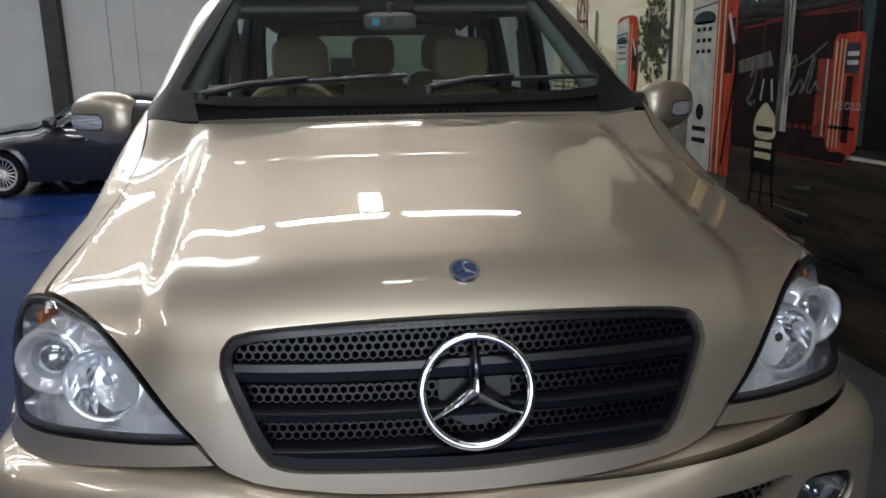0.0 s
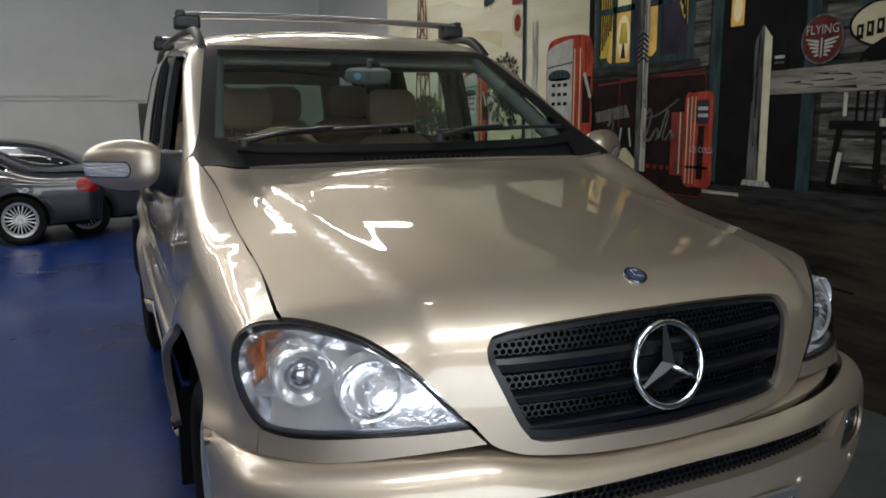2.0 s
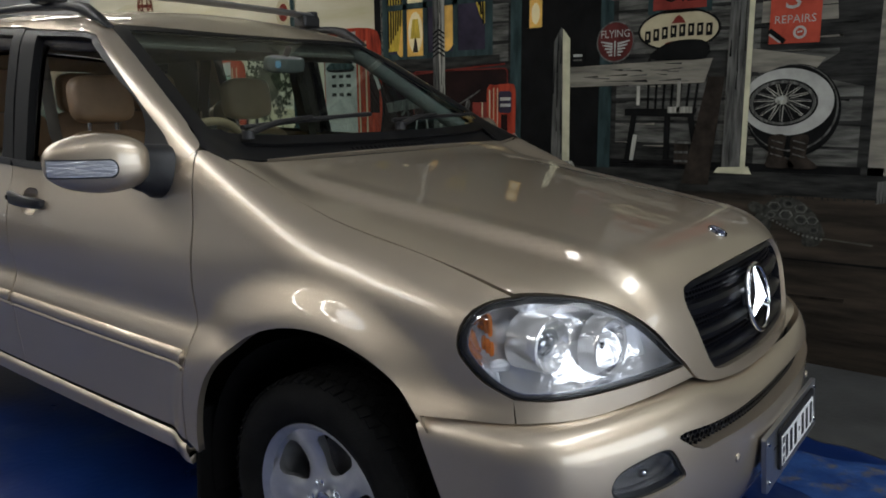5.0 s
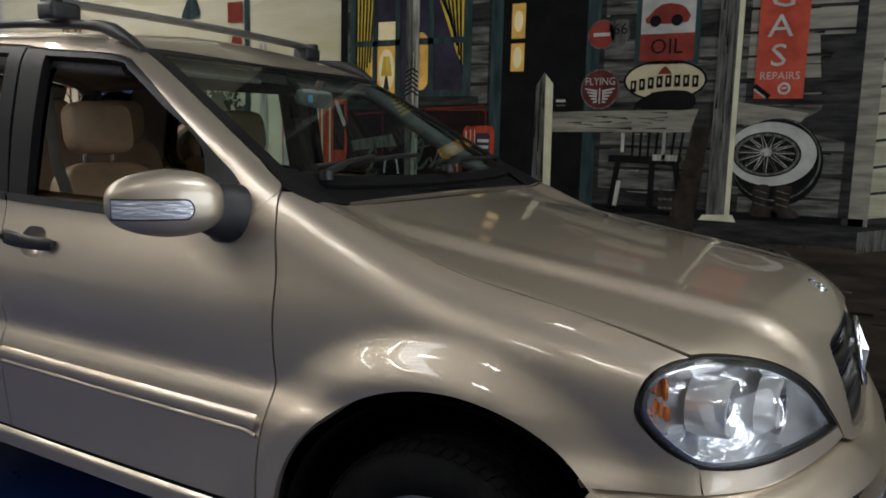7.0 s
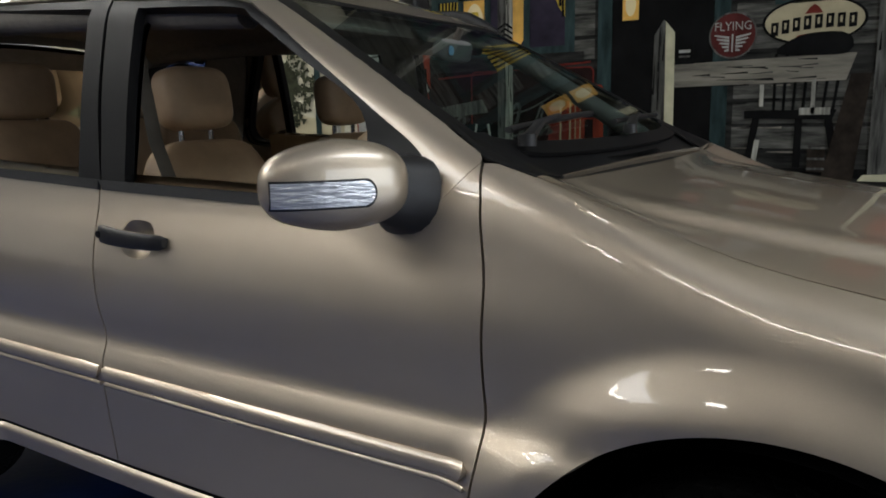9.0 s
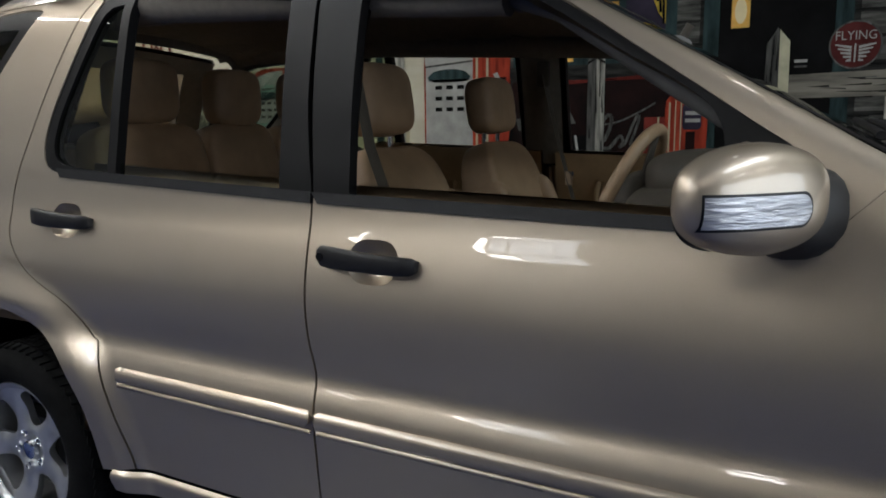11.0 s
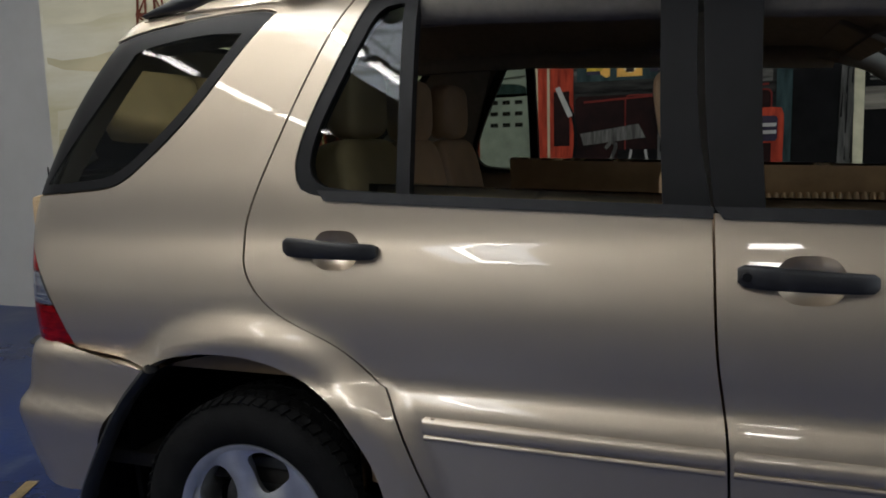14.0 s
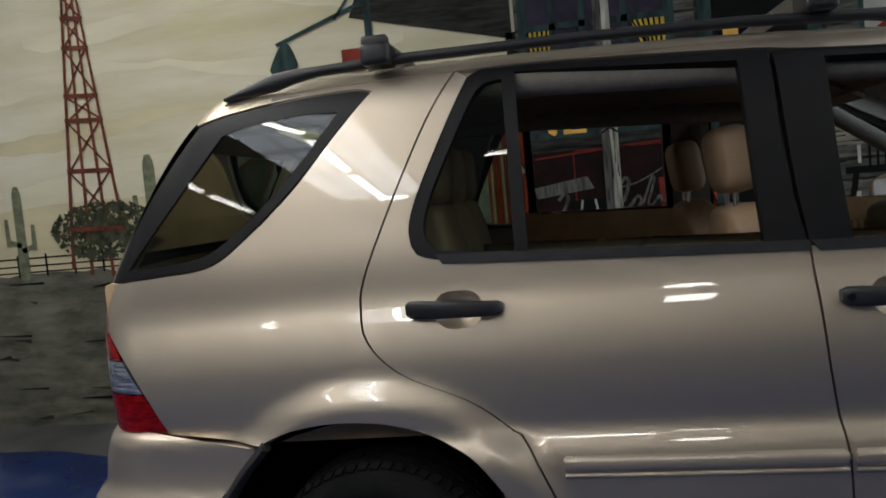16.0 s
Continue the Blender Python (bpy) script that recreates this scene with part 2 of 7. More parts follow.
def pillow(size, m=Matrix(), e=0.35, n=20, bm=None, bulge=None):
    """A cushion: a superellipsoid with flat sides and soft edges."""
    bm = bm or bmesh.new()
    f = lambda c: math.copysign(abs(c) ** e, c)
    rings = []
    for j in range(1, n):
        th = math.pi * j / n - math.pi / 2
        ring = []
        for i in range(2 * n):
            ph = math.pi * i / n
            p = Vector((f(math.cos(th)) * f(math.cos(ph)) * size[0] / 2, f(math.cos(th)) * f(math.sin(ph)) * size[1] / 2, f(math.sin(th)) * size[2] / 2))
            if bulge:
                p = bulge(p)
            ring.append(bm.verts.new(m @ p))
        rings.append(ring)
    for a, b in zip(rings, rings[1:]):
        for i in range(2 * n):
            bm.faces.new((a[i], a[(i + 1) % (2 * n)], b[(i + 1) % (2 * n)], b[i]))
    bm.faces.new(rings[0][::-1]), bm.faces.new(rings[-1])
    return bm


def smooth_line(pts, step_len=0.02):
    """Catmull-Rom through 2D or 3D points, open."""
    p = [np.array(q, float) for q in pts]
    if len(p) == 2:
        n = max(1, int(np.linalg.norm(p[1] - p[0]) / step_len))
        return [p[0] + (p[1] - p[0]) * i / n for i in range(n + 1)]
    p = [2 * p[0] - p[1]] + p + [2 * p[-1] - p[-2]]
    out = []
    for a, b, c, d in zip(p, p[1:], p[2:], p[3:]):
        n = max(2, int(np.linalg.norm(c - b) / step_len))
        for i in range(n):
            s = i / n
            out.append(0.5 * (2 * b + (c - a) * s + (2 * a - 5 * b + 4 * c - d) * s**2 + (3 * b - a - 3 * c + d) * s**3))
    return out + [p[-2]]


def closed(*runs, step_len=0.02):
    """A closed outline from smooth runs that meet at corners."""
    out = []
    for run in runs:
        out += smooth_line(run, step_len)[:-1] if len(run) > 1 else [np.array(run[0], float)]
    return out


def ring_line(pts, step_len=0.02):
    """A closed smooth outline through points, with no corner."""
    k = len(pts)
    line = smooth_line([pts[i % k] for i in range(-2, k + 3)], step_len)
    a = np.array(line)
    start = int(np.argmin(np.linalg.norm(a - np.array(pts[0], float), axis=1)[: len(a) // 2]))
    d = np.linalg.norm(a - np.array(pts[0], float), axis=1)
    d[: start + 3] = 9
    stop = int(np.argmin(d))
    return list(a[start:stop])


def resample(loop, h):
    a = np.array(loop)
    b = np.vstack([a, a[:1]])
    out = []
    for p, q in zip(b, b[1:]):
        n = max(1, int(round(np.linalg.norm(q - p) / h)))
        out += [p + (q - p) * i / n for i in range(n)]
    return np.array(out)


def inside(loop, p):
    a, b = loop, np.roll(loop, -1, 0)
    x, y = p[:, :1], p[:, 1:]
    cross = (a[:, 1] > y) != (b[:, 1] > y)
    with np.errstate(divide="ignore", invalid="ignore"):
        at = a[:, 0] + (y - a[:, 1]) * (b[:, 0] - a[:, 0]) / (b[:, 1] - a[:, 1])
    return ((cross & (x < at)).sum(1) % 2).astype(bool)


def fill(loops, h):
    """Triangles that fill an outline (first loop) with holes (the others), in the plane."""
    loops = [resample(l, h) for l in loops]
    edge = np.vstack(loops)
    lo, hi = loops[0].min(0), loops[0].max(0)
    gx, gy = np.meshgrid(np.arange(lo[0], hi[0], h), np.arange(lo[1], hi[1], h * 0.866))
    gx = gx + (np.arange(len(gx)) % 2)[:, None] * h / 2
    g = np.stack([gx.ravel(), gy.ravel()], 1)
    ok = inside(loops[0], g)
    for l in loops[1:]:
        ok &= ~inside(l, g)
    g = g[ok]
    if len(g):
        near = np.full(len(g), 9.0)
        for i in range(0, len(edge), 200):
            near = np.minimum(near, np.linalg.norm(g[:, None] - edge[None, i:i + 200], axis=2).min(1))
        g = g[near > 0.5 * h]
    pts = np.vstack([edge, g]) if len(g) else edge
    edges, k = [], 0
    for l in loops:
        edges += [(k + i, k + (i + 1) % len(l)) for i in range(len(l))]
        k += len(l)
    res = geometry.delaunay_2d_cdt([Vector(p) for p in pts], edges, [], 0, 1e-7)
    v = np.array([tuple(p) for p in res[0]])
    f = np.array([t for t in res[2] if len(t) == 3])
    c = v[f].mean(1)
    keep = inside(loops[0], c)
    for l in loops[1:]:
        keep &= ~inside(l, c)
    return v, f[keep]


def sheet(name, q, n, tris, material, parent, label="", flange=0.02, mirror=False, thick=False):
    """A skin of triangles with exact normals n, and a folded edge (or a full back) of the given depth."""
    tris = tris.copy()
    face_n = np.cross(q[tris[:, 1]] - q[tris[:, 0]], q[tris[:, 2]] - q[tris[:, 0]])
    flip = (face_n * n[tris[:, 0]]).sum(1) < 0
    tris[flip] = tris[flip][:, ::-1]
    verts, normals, faces = [q], [n], [tuple(t) for t in tris]
    count = len(q)
    if flange:
        seen = {}
        for t in tris:
            for a, b in ((t[0], t[1]), (t[1], t[2]), (t[2], t[0])):
                if (b, a) in seen:
                    del seen[(b, a)]
                else:
                    seen[(a, b)] = 1
        rim = sorted({a for e in seen for a in e})
        index = {a: i for i, a in enumerate(rim)}
        out = np.zeros((len(rim), 3))
        for a, b in seen:
            o = np.cross(q[b] - q[a], n[a])
            out[index[a]] += o
            out[index[b]] += o
        out /= np.linalg.norm(out, axis=1, keepdims=True) + 1e-9
        top, low = q[rim], q[rim] - n[rim] * flange
        verts += [top, low]
        normals += [out, out]
        for a, b in seen:
            i, j = index[a], index[b]
            faces.append((count + i, count + len(rim) + i, count + len(rim) + j, count + j))
        if thick:
            k = count + 2 * len(rim)
            verts.append(q - n * flange)
            normals.append(-n)
            faces += [(k + t[2], k + t[1], k + t[0]) for t in tris]
    v, nn = np.vstack(verts), np.vstack(normals)
    if mirror:
        v, nn = v * (-1, 1, 1), nn * (-1, 1, 1)
        faces = [f[::-1] for f in faces]
    me = bpy.data.meshes.new(name)
    me.from_pydata(v.tolist(), [], faces)
    me.shade_smooth()
    me.normals_split_custom_set_from_vertices(nn.tolist())
    return link(name, me, material, parent, label)


class View:
    """A way of looking at the car along which outlines are laid onto its skin."""
    def __init__(self, e1, e2):
        self.e1, self.e2 = (np.array(e, float) / np.linalg.norm(e) for e in (e1, e2))
        self.d = -np.cross(self.e1, self.e2)

    def flat(self, pts):
        return [(float(np.dot(p, self.e1)), float(np.dot(p, self.e2))) for p in np.array(pts, float)]

    def rays(self, uv):
        p = uv[:, :1] * self.e1 + uv[:, 1:] * self.e2
        return p - self.d * (3.0 + (p @ self.d))[:, None] + 0 * p, np.tile(self.d, (len(uv), 1))


class Round:
    """Rays towards an upright axis, tilted down, for a bumper that wraps round a corner."""
    def __init__(self, cy, sign, tilt, radius=0.85):
        self.cy, self.sign, self.c, self.s, self.r = cy, sign, math.cos(tilt), math.sin(tilt), radius

    def flat(self, pts):
        out = []
        for x, y, z in pts:
            a, r = math.atan2(x, (y - self.cy) * self.sign), math.hypot(x, y - self.cy)
            out.append((a * self.r, -(r - self.r) * self.s + (z - 0.55) * self.c))
        return out

    def rays(self, uv):
        a, v = uv[:, 0] / self.r, uv[:, 1]
        o = np.stack([np.sin(a), self.sign * np.cos(a), 0 * a], 1)
        up = np.array([0, 0, 1.0])
        p = np.array([0, self.cy, 0.55]) + o * self.r + (-o * self.s + up * self.c) * v[:, None]
        d = -o * self.c - up * self.s
        return p - d * 0.6, d


SIDE_R = View((0, 1, 0), (0, 0, 1))
SIDE_R.d = np.array([1.0, 0, 0])
HOODV = View((1, 0, 0), (0, 0.7071, 0.7071))
SCREENV = View((1, 0, 0), (0, 0.8, 0.6))
TOPV = View((1, 0, 0), (0, 1, 0))
LAMPV = View((0.862, -0.507, 0), (0.08, 0.136, 0.987))
FRONTV = View((1, 0, 0), (0, 0, 1))


def panel(name, view, loops, material, parent, label="", h=0.03, inward=0.0, lift=0.0, flange=0.022, field=None, mirror=False, thick=False):
    """A piece of the car's skin whose outline (and holes) are given as seen along a view."""
    field = field or body_field
    uv, tris = fill(loops, h)
    o, d = view.rays(uv)
    q = on_surface(field, o, d, inward)
    n = field_normals(field, q)
    return sheet(name, q + n * lift, n, tris, material, parent, label, flange, mirror, thick)


def plate(name, loops, place, material, parent, label="", h=0.05, depth=0.01, relief=None):
    """A flat, thick piece: outlines in its own plane, laid out by the matrix place (its z is the front)."""
    uv, tris = fill(loops, h)
    z = relief(uv) if relief else np.zeros(len(uv))
    loc = np.stack([uv[:, 0], uv[:, 1], z], 1)
    if relief:
        e = 1e-3
        gx = (relief(uv + (e, 0)) - relief(uv - (e, 0))) / (2 * e)
        gy = (relief(uv + (0, e)) - relief(uv - (0, e))) / (2 * e)
        nl = np.stack([-gx, -gy, np.ones(len(uv))], 1)
    else:
        nl = np.tile([0, 0, 1.0], (len(uv), 1))
    m = np.array(place)
    n = nl @ m[:3, :3].T
    n /= np.linalg.norm(n, axis=1, keepdims=True)
    return sheet(name, loc @ m[:3, :3].T + m[:3, 3], n, tris, material, parent, label, depth)


def circle(cx, cy, r, n=32, r2=None):
    return [np.array((cx + r * math.cos(2 * math.pi * i / n), cy + (r2 or r) * math.sin(2 * math.pi * i / n))) for i in range(n)]


def rect(x0, y0, x1, y1, r=0.0, n=5):
    if r <= 0:
        return [np.array(p, float) for p in ((x0, y0), (x1, y0), (x1, y1), (x0, y1))]
    out = []
    for cx, cy, a in ((x1 - r, y0 + r, -90), (x1 - r, y1 - r, 0), (x0 + r, y1 - r, 90), (x0 + r, y0 + r, 180)):
        out += [np.array((cx + r * math.cos(radians(a + 90 * i / n)), cy + r * math.sin(radians(a + 90 * i / n)))) for i in range(n + 1)]
    return out


def shrink(loop, d):
    """An outline moved inwards by d (outwards when negative)."""
    a = np.array(loop)
    t = np.roll(a, -1, 0) - np.roll(a, 1, 0)
    nrm = np.stack([-t[:, 1], t[:, 0]], 1) / (np.linalg.norm(t, axis=1, keepdims=True) + 1e-9)
    area2 = (a[:, 0] * np.roll(a[:, 1], -1) - np.roll(a[:, 0], -1) * a[:, 1]).sum()
    return list(a + nrm * d * (1 if area2 > 0 else -1))


# The car's skin: a smooth union of a lower body and a cabin, as signed distances (front at y = 0, rear at y = 4.6).
def spline(pts):
    """A smooth curve through (t, value) pairs, for arrays."""
    t, v = np.array(pts, float).T
    d = np.diff(v) / np.diff(t)
    m = np.concatenate([[d[0]], (d[1:] + d[:-1]) / 2, [d[-1]]])

    def at(x):
        x = np.clip(np.asarray(x, float), t[0] - 0.6, t[-1] + 0.6)
        i = np.clip(np.searchsorted(t, x) - 1, 0, len(t) - 2)
        h = t[i + 1] - t[i]
        s = (x - t[i]) / h
        inside = v[i] * (2 * s**3 - 3 * s**2 + 1) + v[i + 1] * (3 * s**2 - 2 * s**3) + h * (m[i] * (s**3 - 2 * s**2 + s) + m[i + 1] * (s**3 - s**2))
        return np.where(s < 0, v[i] + m[i] * (x - t[i]), np.where(s > 1, v[i + 1] + m[i + 1] * (x - t[i + 1]), inside))
    return at


def smax(a, b, k):
    h = np.maximum(k - np.abs(a - b), 0) / k
    return np.maximum(a, b) + h * h * k / 4


def step(a, b, x):
    s = np.clip((x - a) / (b - a), 0, 1)
    return s * s * (3 - 2 * s)


SIDE = spline([(0.2, 0.78), (0.38, 0.83), (0.5, 0.852), (0.6, 0.868), (0.68, 0.876), (0.725, 0.871), (0.775, 0.853), (0.85, 0.852), (0.95, 0.847), (1.05, 0.837), (1.12, 0.826), (1.2, 0.808), (1.3, 0.778)])
TAPER = spline([(0.1, -0.045), (0.4, -0.01), (0.8, 0.004), (1.3, 0.008), (2.3, 0.0), (3.2, -0.018), (3.8, -0.03), (4.2, -0.045), (4.5, -0.065)])
HOOD = spline([(-0.05, 1.0), (0.1, 1.047), (0.25, 1.078), (0.5, 1.118), (0.8, 1.163), (1.1, 1.208), (1.3, 1.236), (1.8, 1.3)])
NOSE = spline([(0.5, -0.055), (0.65, -0.045), (0.775, -0.035), (0.9, -0.014), (0.97, 0.002), (1.05, 0.035), (1.15, 0.1)])
TAILY = spline([(0.5, 4.5), (0.9, 4.54), (1.1, 4.535), (1.25, 4.49), (1.45, 4.38), (1.7, 4.2), (1.8, 4.12)])
CABIN = spline([(0.9, 0.70), (1.0, 0.745), (1.1, 0.778), (1.2, 0.794), (1.35, 0.774), (1.5, 0.746), (1.65, 0.711), (1.78, 0.675)])
ROOF = spline([(1.6, 1.68), (2.0, 1.745), (2.4, 1.785), (3.0, 1.812), (3.6, 1.816), (4.1, 1.79), (4.4, 1.75)])
FRONT_HUB, REAR_HUB = (0.84, 0.35), (3.66, 0.35)


def flare(y, z):
    total = 0
    for hy, hz in (FRONT_HUB, REAR_HUB):
        r = np.hypot(y - hy, (z - hz) * 1.0)
        total = total + (0.04 * (1 - step(0.5, 0.64, r)) if hy < 2 else 0.034 * (1 - step(0.49, 0.6, r))) * step(0.15, 0.4, z)
    return total


SHOULDER = spline([(0.69, 0.0), (0.73, -0.003), (0.77, -0.0055), (0.81, -0.0025), (0.87, 0.0045), (0.92, 0.008), (0.97, 0.0085), (1.02, 0.0045), (1.07, -0.002), (1.12, -0.009), (1.2, -0.018), (1.3, -0.024)])


def body_field(x, y, z):
    ax = np.abs(x)
    ridge = 0.49 + 0.09 * y
    top = HOOD(y) - (0.085 - 0.035 * np.clip(y, 0, 1.2)) * (np.minimum(ax, 0.77) / 0.74) ** 2.4 - 0.02 * step(-0.014, 0.046, ax - ridge) + 0.006 * step(-0.1, -0.005, ax - ridge)
    top = top + 0.08 * step(0.75, 1.4, y) * step(0.58, 0.8, ax)
    side = ax - SIDE(z) - SHOULDER(z) * step(0.95, 1.5, y) - TAPER(y) - flare(y, z)
    nose = NOSE(z) + 0.40 * ax**2.5 - y
    tail = y - TAILY(z) + 0.28 * ax**4
    low = smax(smax(side, z - top, 0.12), nose, 0.13)
    low = smax(low, tail, 0.1)
    up_side = ax - CABIN(z) - 0.6 * TAPER(y)
    screen = (1.232 + (z - 1.235) * 1.78 + 0.03 * ax**2 - y) * 0.49
    roof = z - ROOF(y) + 0.045 * (ax / 0.6) ** 2
    up = smax(smax(up_side, roof, 0.11), screen, 0.06)
    up = smax(smax(up, tail, 0.1), 0.95 - z, 0.04)
    return -smax(-low, -up, 0.035 + 0.05 * step(0.6, 0.76, ax) * step(1.75, 1.45, y))


BUMPER_TOP = spline([(0, 0.714), (0.2, 0.718), (0.32, 0.732), (0.42, 0.752), (0.55, 0.749), (0.7, 0.737), (0.8, 0.731), (0.9, 0.728)])


def front_bumper_field(x, y, z):
    ax = np.abs(x)
    face = spline([(0.25, 0.02), (0.36, -0.05), (0.46, -0.092), (0.56, -0.104), (0.66, -0.1), (0.72, -0.088)])(z) + 0.36 * ax**2.5 - y
    side = ax - 0.895 - 0.1 * (y - 0.45) + 0.03 * step(0.45, 0.25, z)
    return smax(smax(face, side, 0.1), z - BUMPER_TOP(ax), 0.07)


def rear_bumper_field(x, y, z):
    ax = np.abs(x)
    face = y - spline([(0.25, 4.5), (0.38, 4.57), (0.5, 4.62), (0.6, 4.635), (0.64, 4.6), (0.72, 4.585), (0.8, 4.56)])(z) + 0.3 * ax**4
    side = ax - 0.852 - 0.07 * (4.1 - y) - spline([(0.3, -0.02), (0.5, 0.0), (0.6, 0.012), (0.65, -0.006), (0.8, -0.012)])(z)
    return smax(smax(face, side, 0.12), z - 0.81, 0.05)


def on_surface(field, p, d, inward=0.0):
    """Where rays from p (n x 3) along d first meet a field's surface, or a shell `inward` metres under it."""
    s = np.zeros(len(p))
    for _ in range(80):
        s = s + np.clip(field(*(p + s[:, None] * d).T) + inward, -0.05, 0.25) * 0.75
    return p + s[:, None] * d


def field_normals(field, q):
    e = 1e-3
    g = np.stack([field(*(q + np.eye(3)[i] * e).T) - field(*(q - np.eye(3)[i] * e).T) for i in range(3)], 1)
    return g / np.linalg.norm(g, axis=1, keepdims=True)


# ---- the showroom ----
def wall_box(name, lo, hi, material, label, category="wall"):
    bm = box([b - a for a, b in zip(lo, hi)], Matrix.Translation([(a + b) / 2 for a, b in zip(lo, hi)]))
    return tagged(part(name, bm, material, smooth=False), label, category, kind="structure")


wall_box("floor", (-13.0, -8, -0.2), (3.2, 12.4, 0), FLOOR_BLUE, "glossy blue painted concrete floor with scuffs", "floor")
wall_box("wall_mural", (MURAL_X + 0.006, -8, 0), (MURAL_X + 0.3, 7.33, CEILING_Z), WHITE_WALL, "solid wall behind the painted mural")
wall_box("wall_recess", (2.66, 7.33, 0), (2.9, 12.2, CEILING_Z), WHITE_WALL, "white painted wall set back beside the mural")
wall_box("wall_north", (-13.0, 12.0, 0), (2.66, 12.2, CEILING_Z), WHITE_WALL, "off-white painted panel wall")
# the unseen west wall is assumed dark grey to dim the flank's reflections
wall_box("wall_west", (-13.2, -8, 0), (-13.0, 12.4, CEILING_Z), GREY_WALL, "unseen plain wall closing the room, assumed dark grey")
# low unseen band, added to darken what the lower doors reflect
wall_box("dado", (-13.0, -7.9, 0), (-12.97, 11.9, 1.05), GREY_WALL, "unseen dark grey band added low on the wall to darken reflections", "dado")
wall_box("wall_south", (-13.0, -8.2, 0), (3.2, -8, CEILING_Z), GREY_WALL, "unseen plain wall closing the room, assumed dark grey")
wall_box("ceiling", (-13.2, -8.2, CEILING_Z), (3.2, 12.4, CEILING_Z + 0.2), CEILING_PAINT, "grey sheeted ceiling", "ceiling")

# the worn grey strip along the mural, with a ragged painted edge
random.seed(3)
strip_edge = [(1.18 + 0.035 * math.sin(y * 5.1) + random.uniform(-0.02, 0.02), y) for y in np.arange(-6, 5.2, 0.08)]
strip_edge += [(1.2 + 0.4 * step(5.2, 6.6, y) + random.uniform(-0.008, 0.008), y) for y in np.arange(5.2, 7.14, 0.08)] + [(1.66, 7.2), (1.8, 7.28), (2.16, 7.32)]
plate("grey_floor_strip", [[np.array(p) for p in strip_edge] + [np.array((2.16, -6.0))]], Matrix.Translation((0, 0, 0.004)), FLOOR_DIRT, None, depth=0.004, h=0.25)
tagged(bpy.data.objects["grey_floor_strip"], "worn dark grey painted floor strip along the mural", "floor strip", kind="structure")
random.seed(6)
for cx, cy, rx, ry in ((0.86, -0.5, 0.3, 0.75), (0.1, -0.85, 0.3, 0.25)):
    rim = [(cx + rx * math.cos(a) * random.uniform(0.7, 1.1), cy + ry * math.sin(a) * random.uniform(0.75, 1.1)) for a in np.arange(0, 6.2, 0.3)]
    ob = plate("worn_floor_patch", [ring_line(rim, 0.05)], Matrix.Translation((0, 0, 0.002)), FLOOR_WORN, None, depth=0.002, h=0.2)
    tagged(ob, "scuffed patch of the blue floor paint with ochre wear", "floor patch", kind="structure")
for k, (x0, y0, x1, y1) in enumerate(((-1.55, 1.36, -1.02, 1.5), (-0.62, 4.98, -0.2, 5.16))):
    bm = box((math.hypot(x1 - x0, y1 - y0), 0.055, 0.004), Matrix.Translation(((x0 + x1) / 2, (y0 + y1) / 2, 0.002)) @ Matrix.Rotation(math.atan2(y1 - y0, x1 - x0), 4, "Z"))
    tagged(part("floor_line", bm, YELLOW_LINE, smooth=False), "worn yellow bay line painted on the blue floor", "floor marking", kind="structure")

# back wall: pilaster, boarded doors and trim
def back_piece(name, x0, z0, x1, z1, depth, material, label, category="trim"):
    return wall_box(name, (x0, 12.0 - depth, z0), (x1, 12.0, z1), material, label, category)


back_piece("post", -4.76, 0, -4.51, CEILING_Z, 0.22, POST_PAINT, "dark painted steel post against the white wall", "post")
for x0, x1 in ((-4.49, -3.84), (-3.82, -3.43)):
    back_piece("wall_panel", x0, 0.0, x1, CEILING_Z, 0.03, WHITE_WALL, "off-white painted wall board", "wall panel")
for x0, x1, z in ((-3.4, -0.7, 1.715), (-3.4, -0.62, 1.645), (-0.6, 2.6, 1.645)):
    back_piece("trim", x0, z, x1, z + 0.035, 0.025, WHITE_WALL, "white horizontal trim strip on the wall", "trim")
d1 = back_piece("door_1", -0.36, 0.0, 0.5, 1.6, 0.05, POST_PAINT, "dark grey closed door in the white wall", "door")
part("door_handle", tube([(0.4, 11.945, 0.95), (0.4, 11.91, 0.95), (0.28, 11.91, 0.95)], 0.012), ALLOY, d1, "silver lever handle")

# fluorescent battens under the ceiling
def batten(x, y, z, length, along_x=True, power=None):
    b = thing("fluorescent_light", "white fluorescent batten light hung under the ceiling", "ceiling light", "batten lights", (x, y, z))
    r = Matrix.Rotation(0 if along_x else math.pi / 2, 4, "Z")
    part("housing", box((length, 0.1, 0.05), r @ Matrix.Translation((0, 0, 0.055)), 0.01), WHITE_WALL, b)
    for s in (-0.03, 0.03):
        bm = cyl(0.014, length - 0.08, r @ Matrix.Translation((0, s, 0.012)) @ Matrix.Rotation(math.pi / 2, 4, "Y"), 10)
        part("tube", bm, TUBE, b, "glowing fluorescent tube")
    for s in (-1, 1):
        part("end_cap", box((0.04, 0.1, 0.045), r @ Matrix.Translation((s * (length / 2 - 0.02), 0, 0.01)), 0.006), WHITE_WALL, b)
    for s in (-1, 1):
        part("rod", cyl(0.006, CEILING_Z - z - 0.08, r @ Matrix.Translation((s * length * 0.3, 0, (CEILING_Z - z + 0.08) / 2)), 6), POST_PAINT, b)
    area("tube_lamp", Matrix.Translation((x, y, z - 0.02)) @ r, length, 0.08, power or TUBE_POWER, (1.0, 0.95, 0.86))
    return b


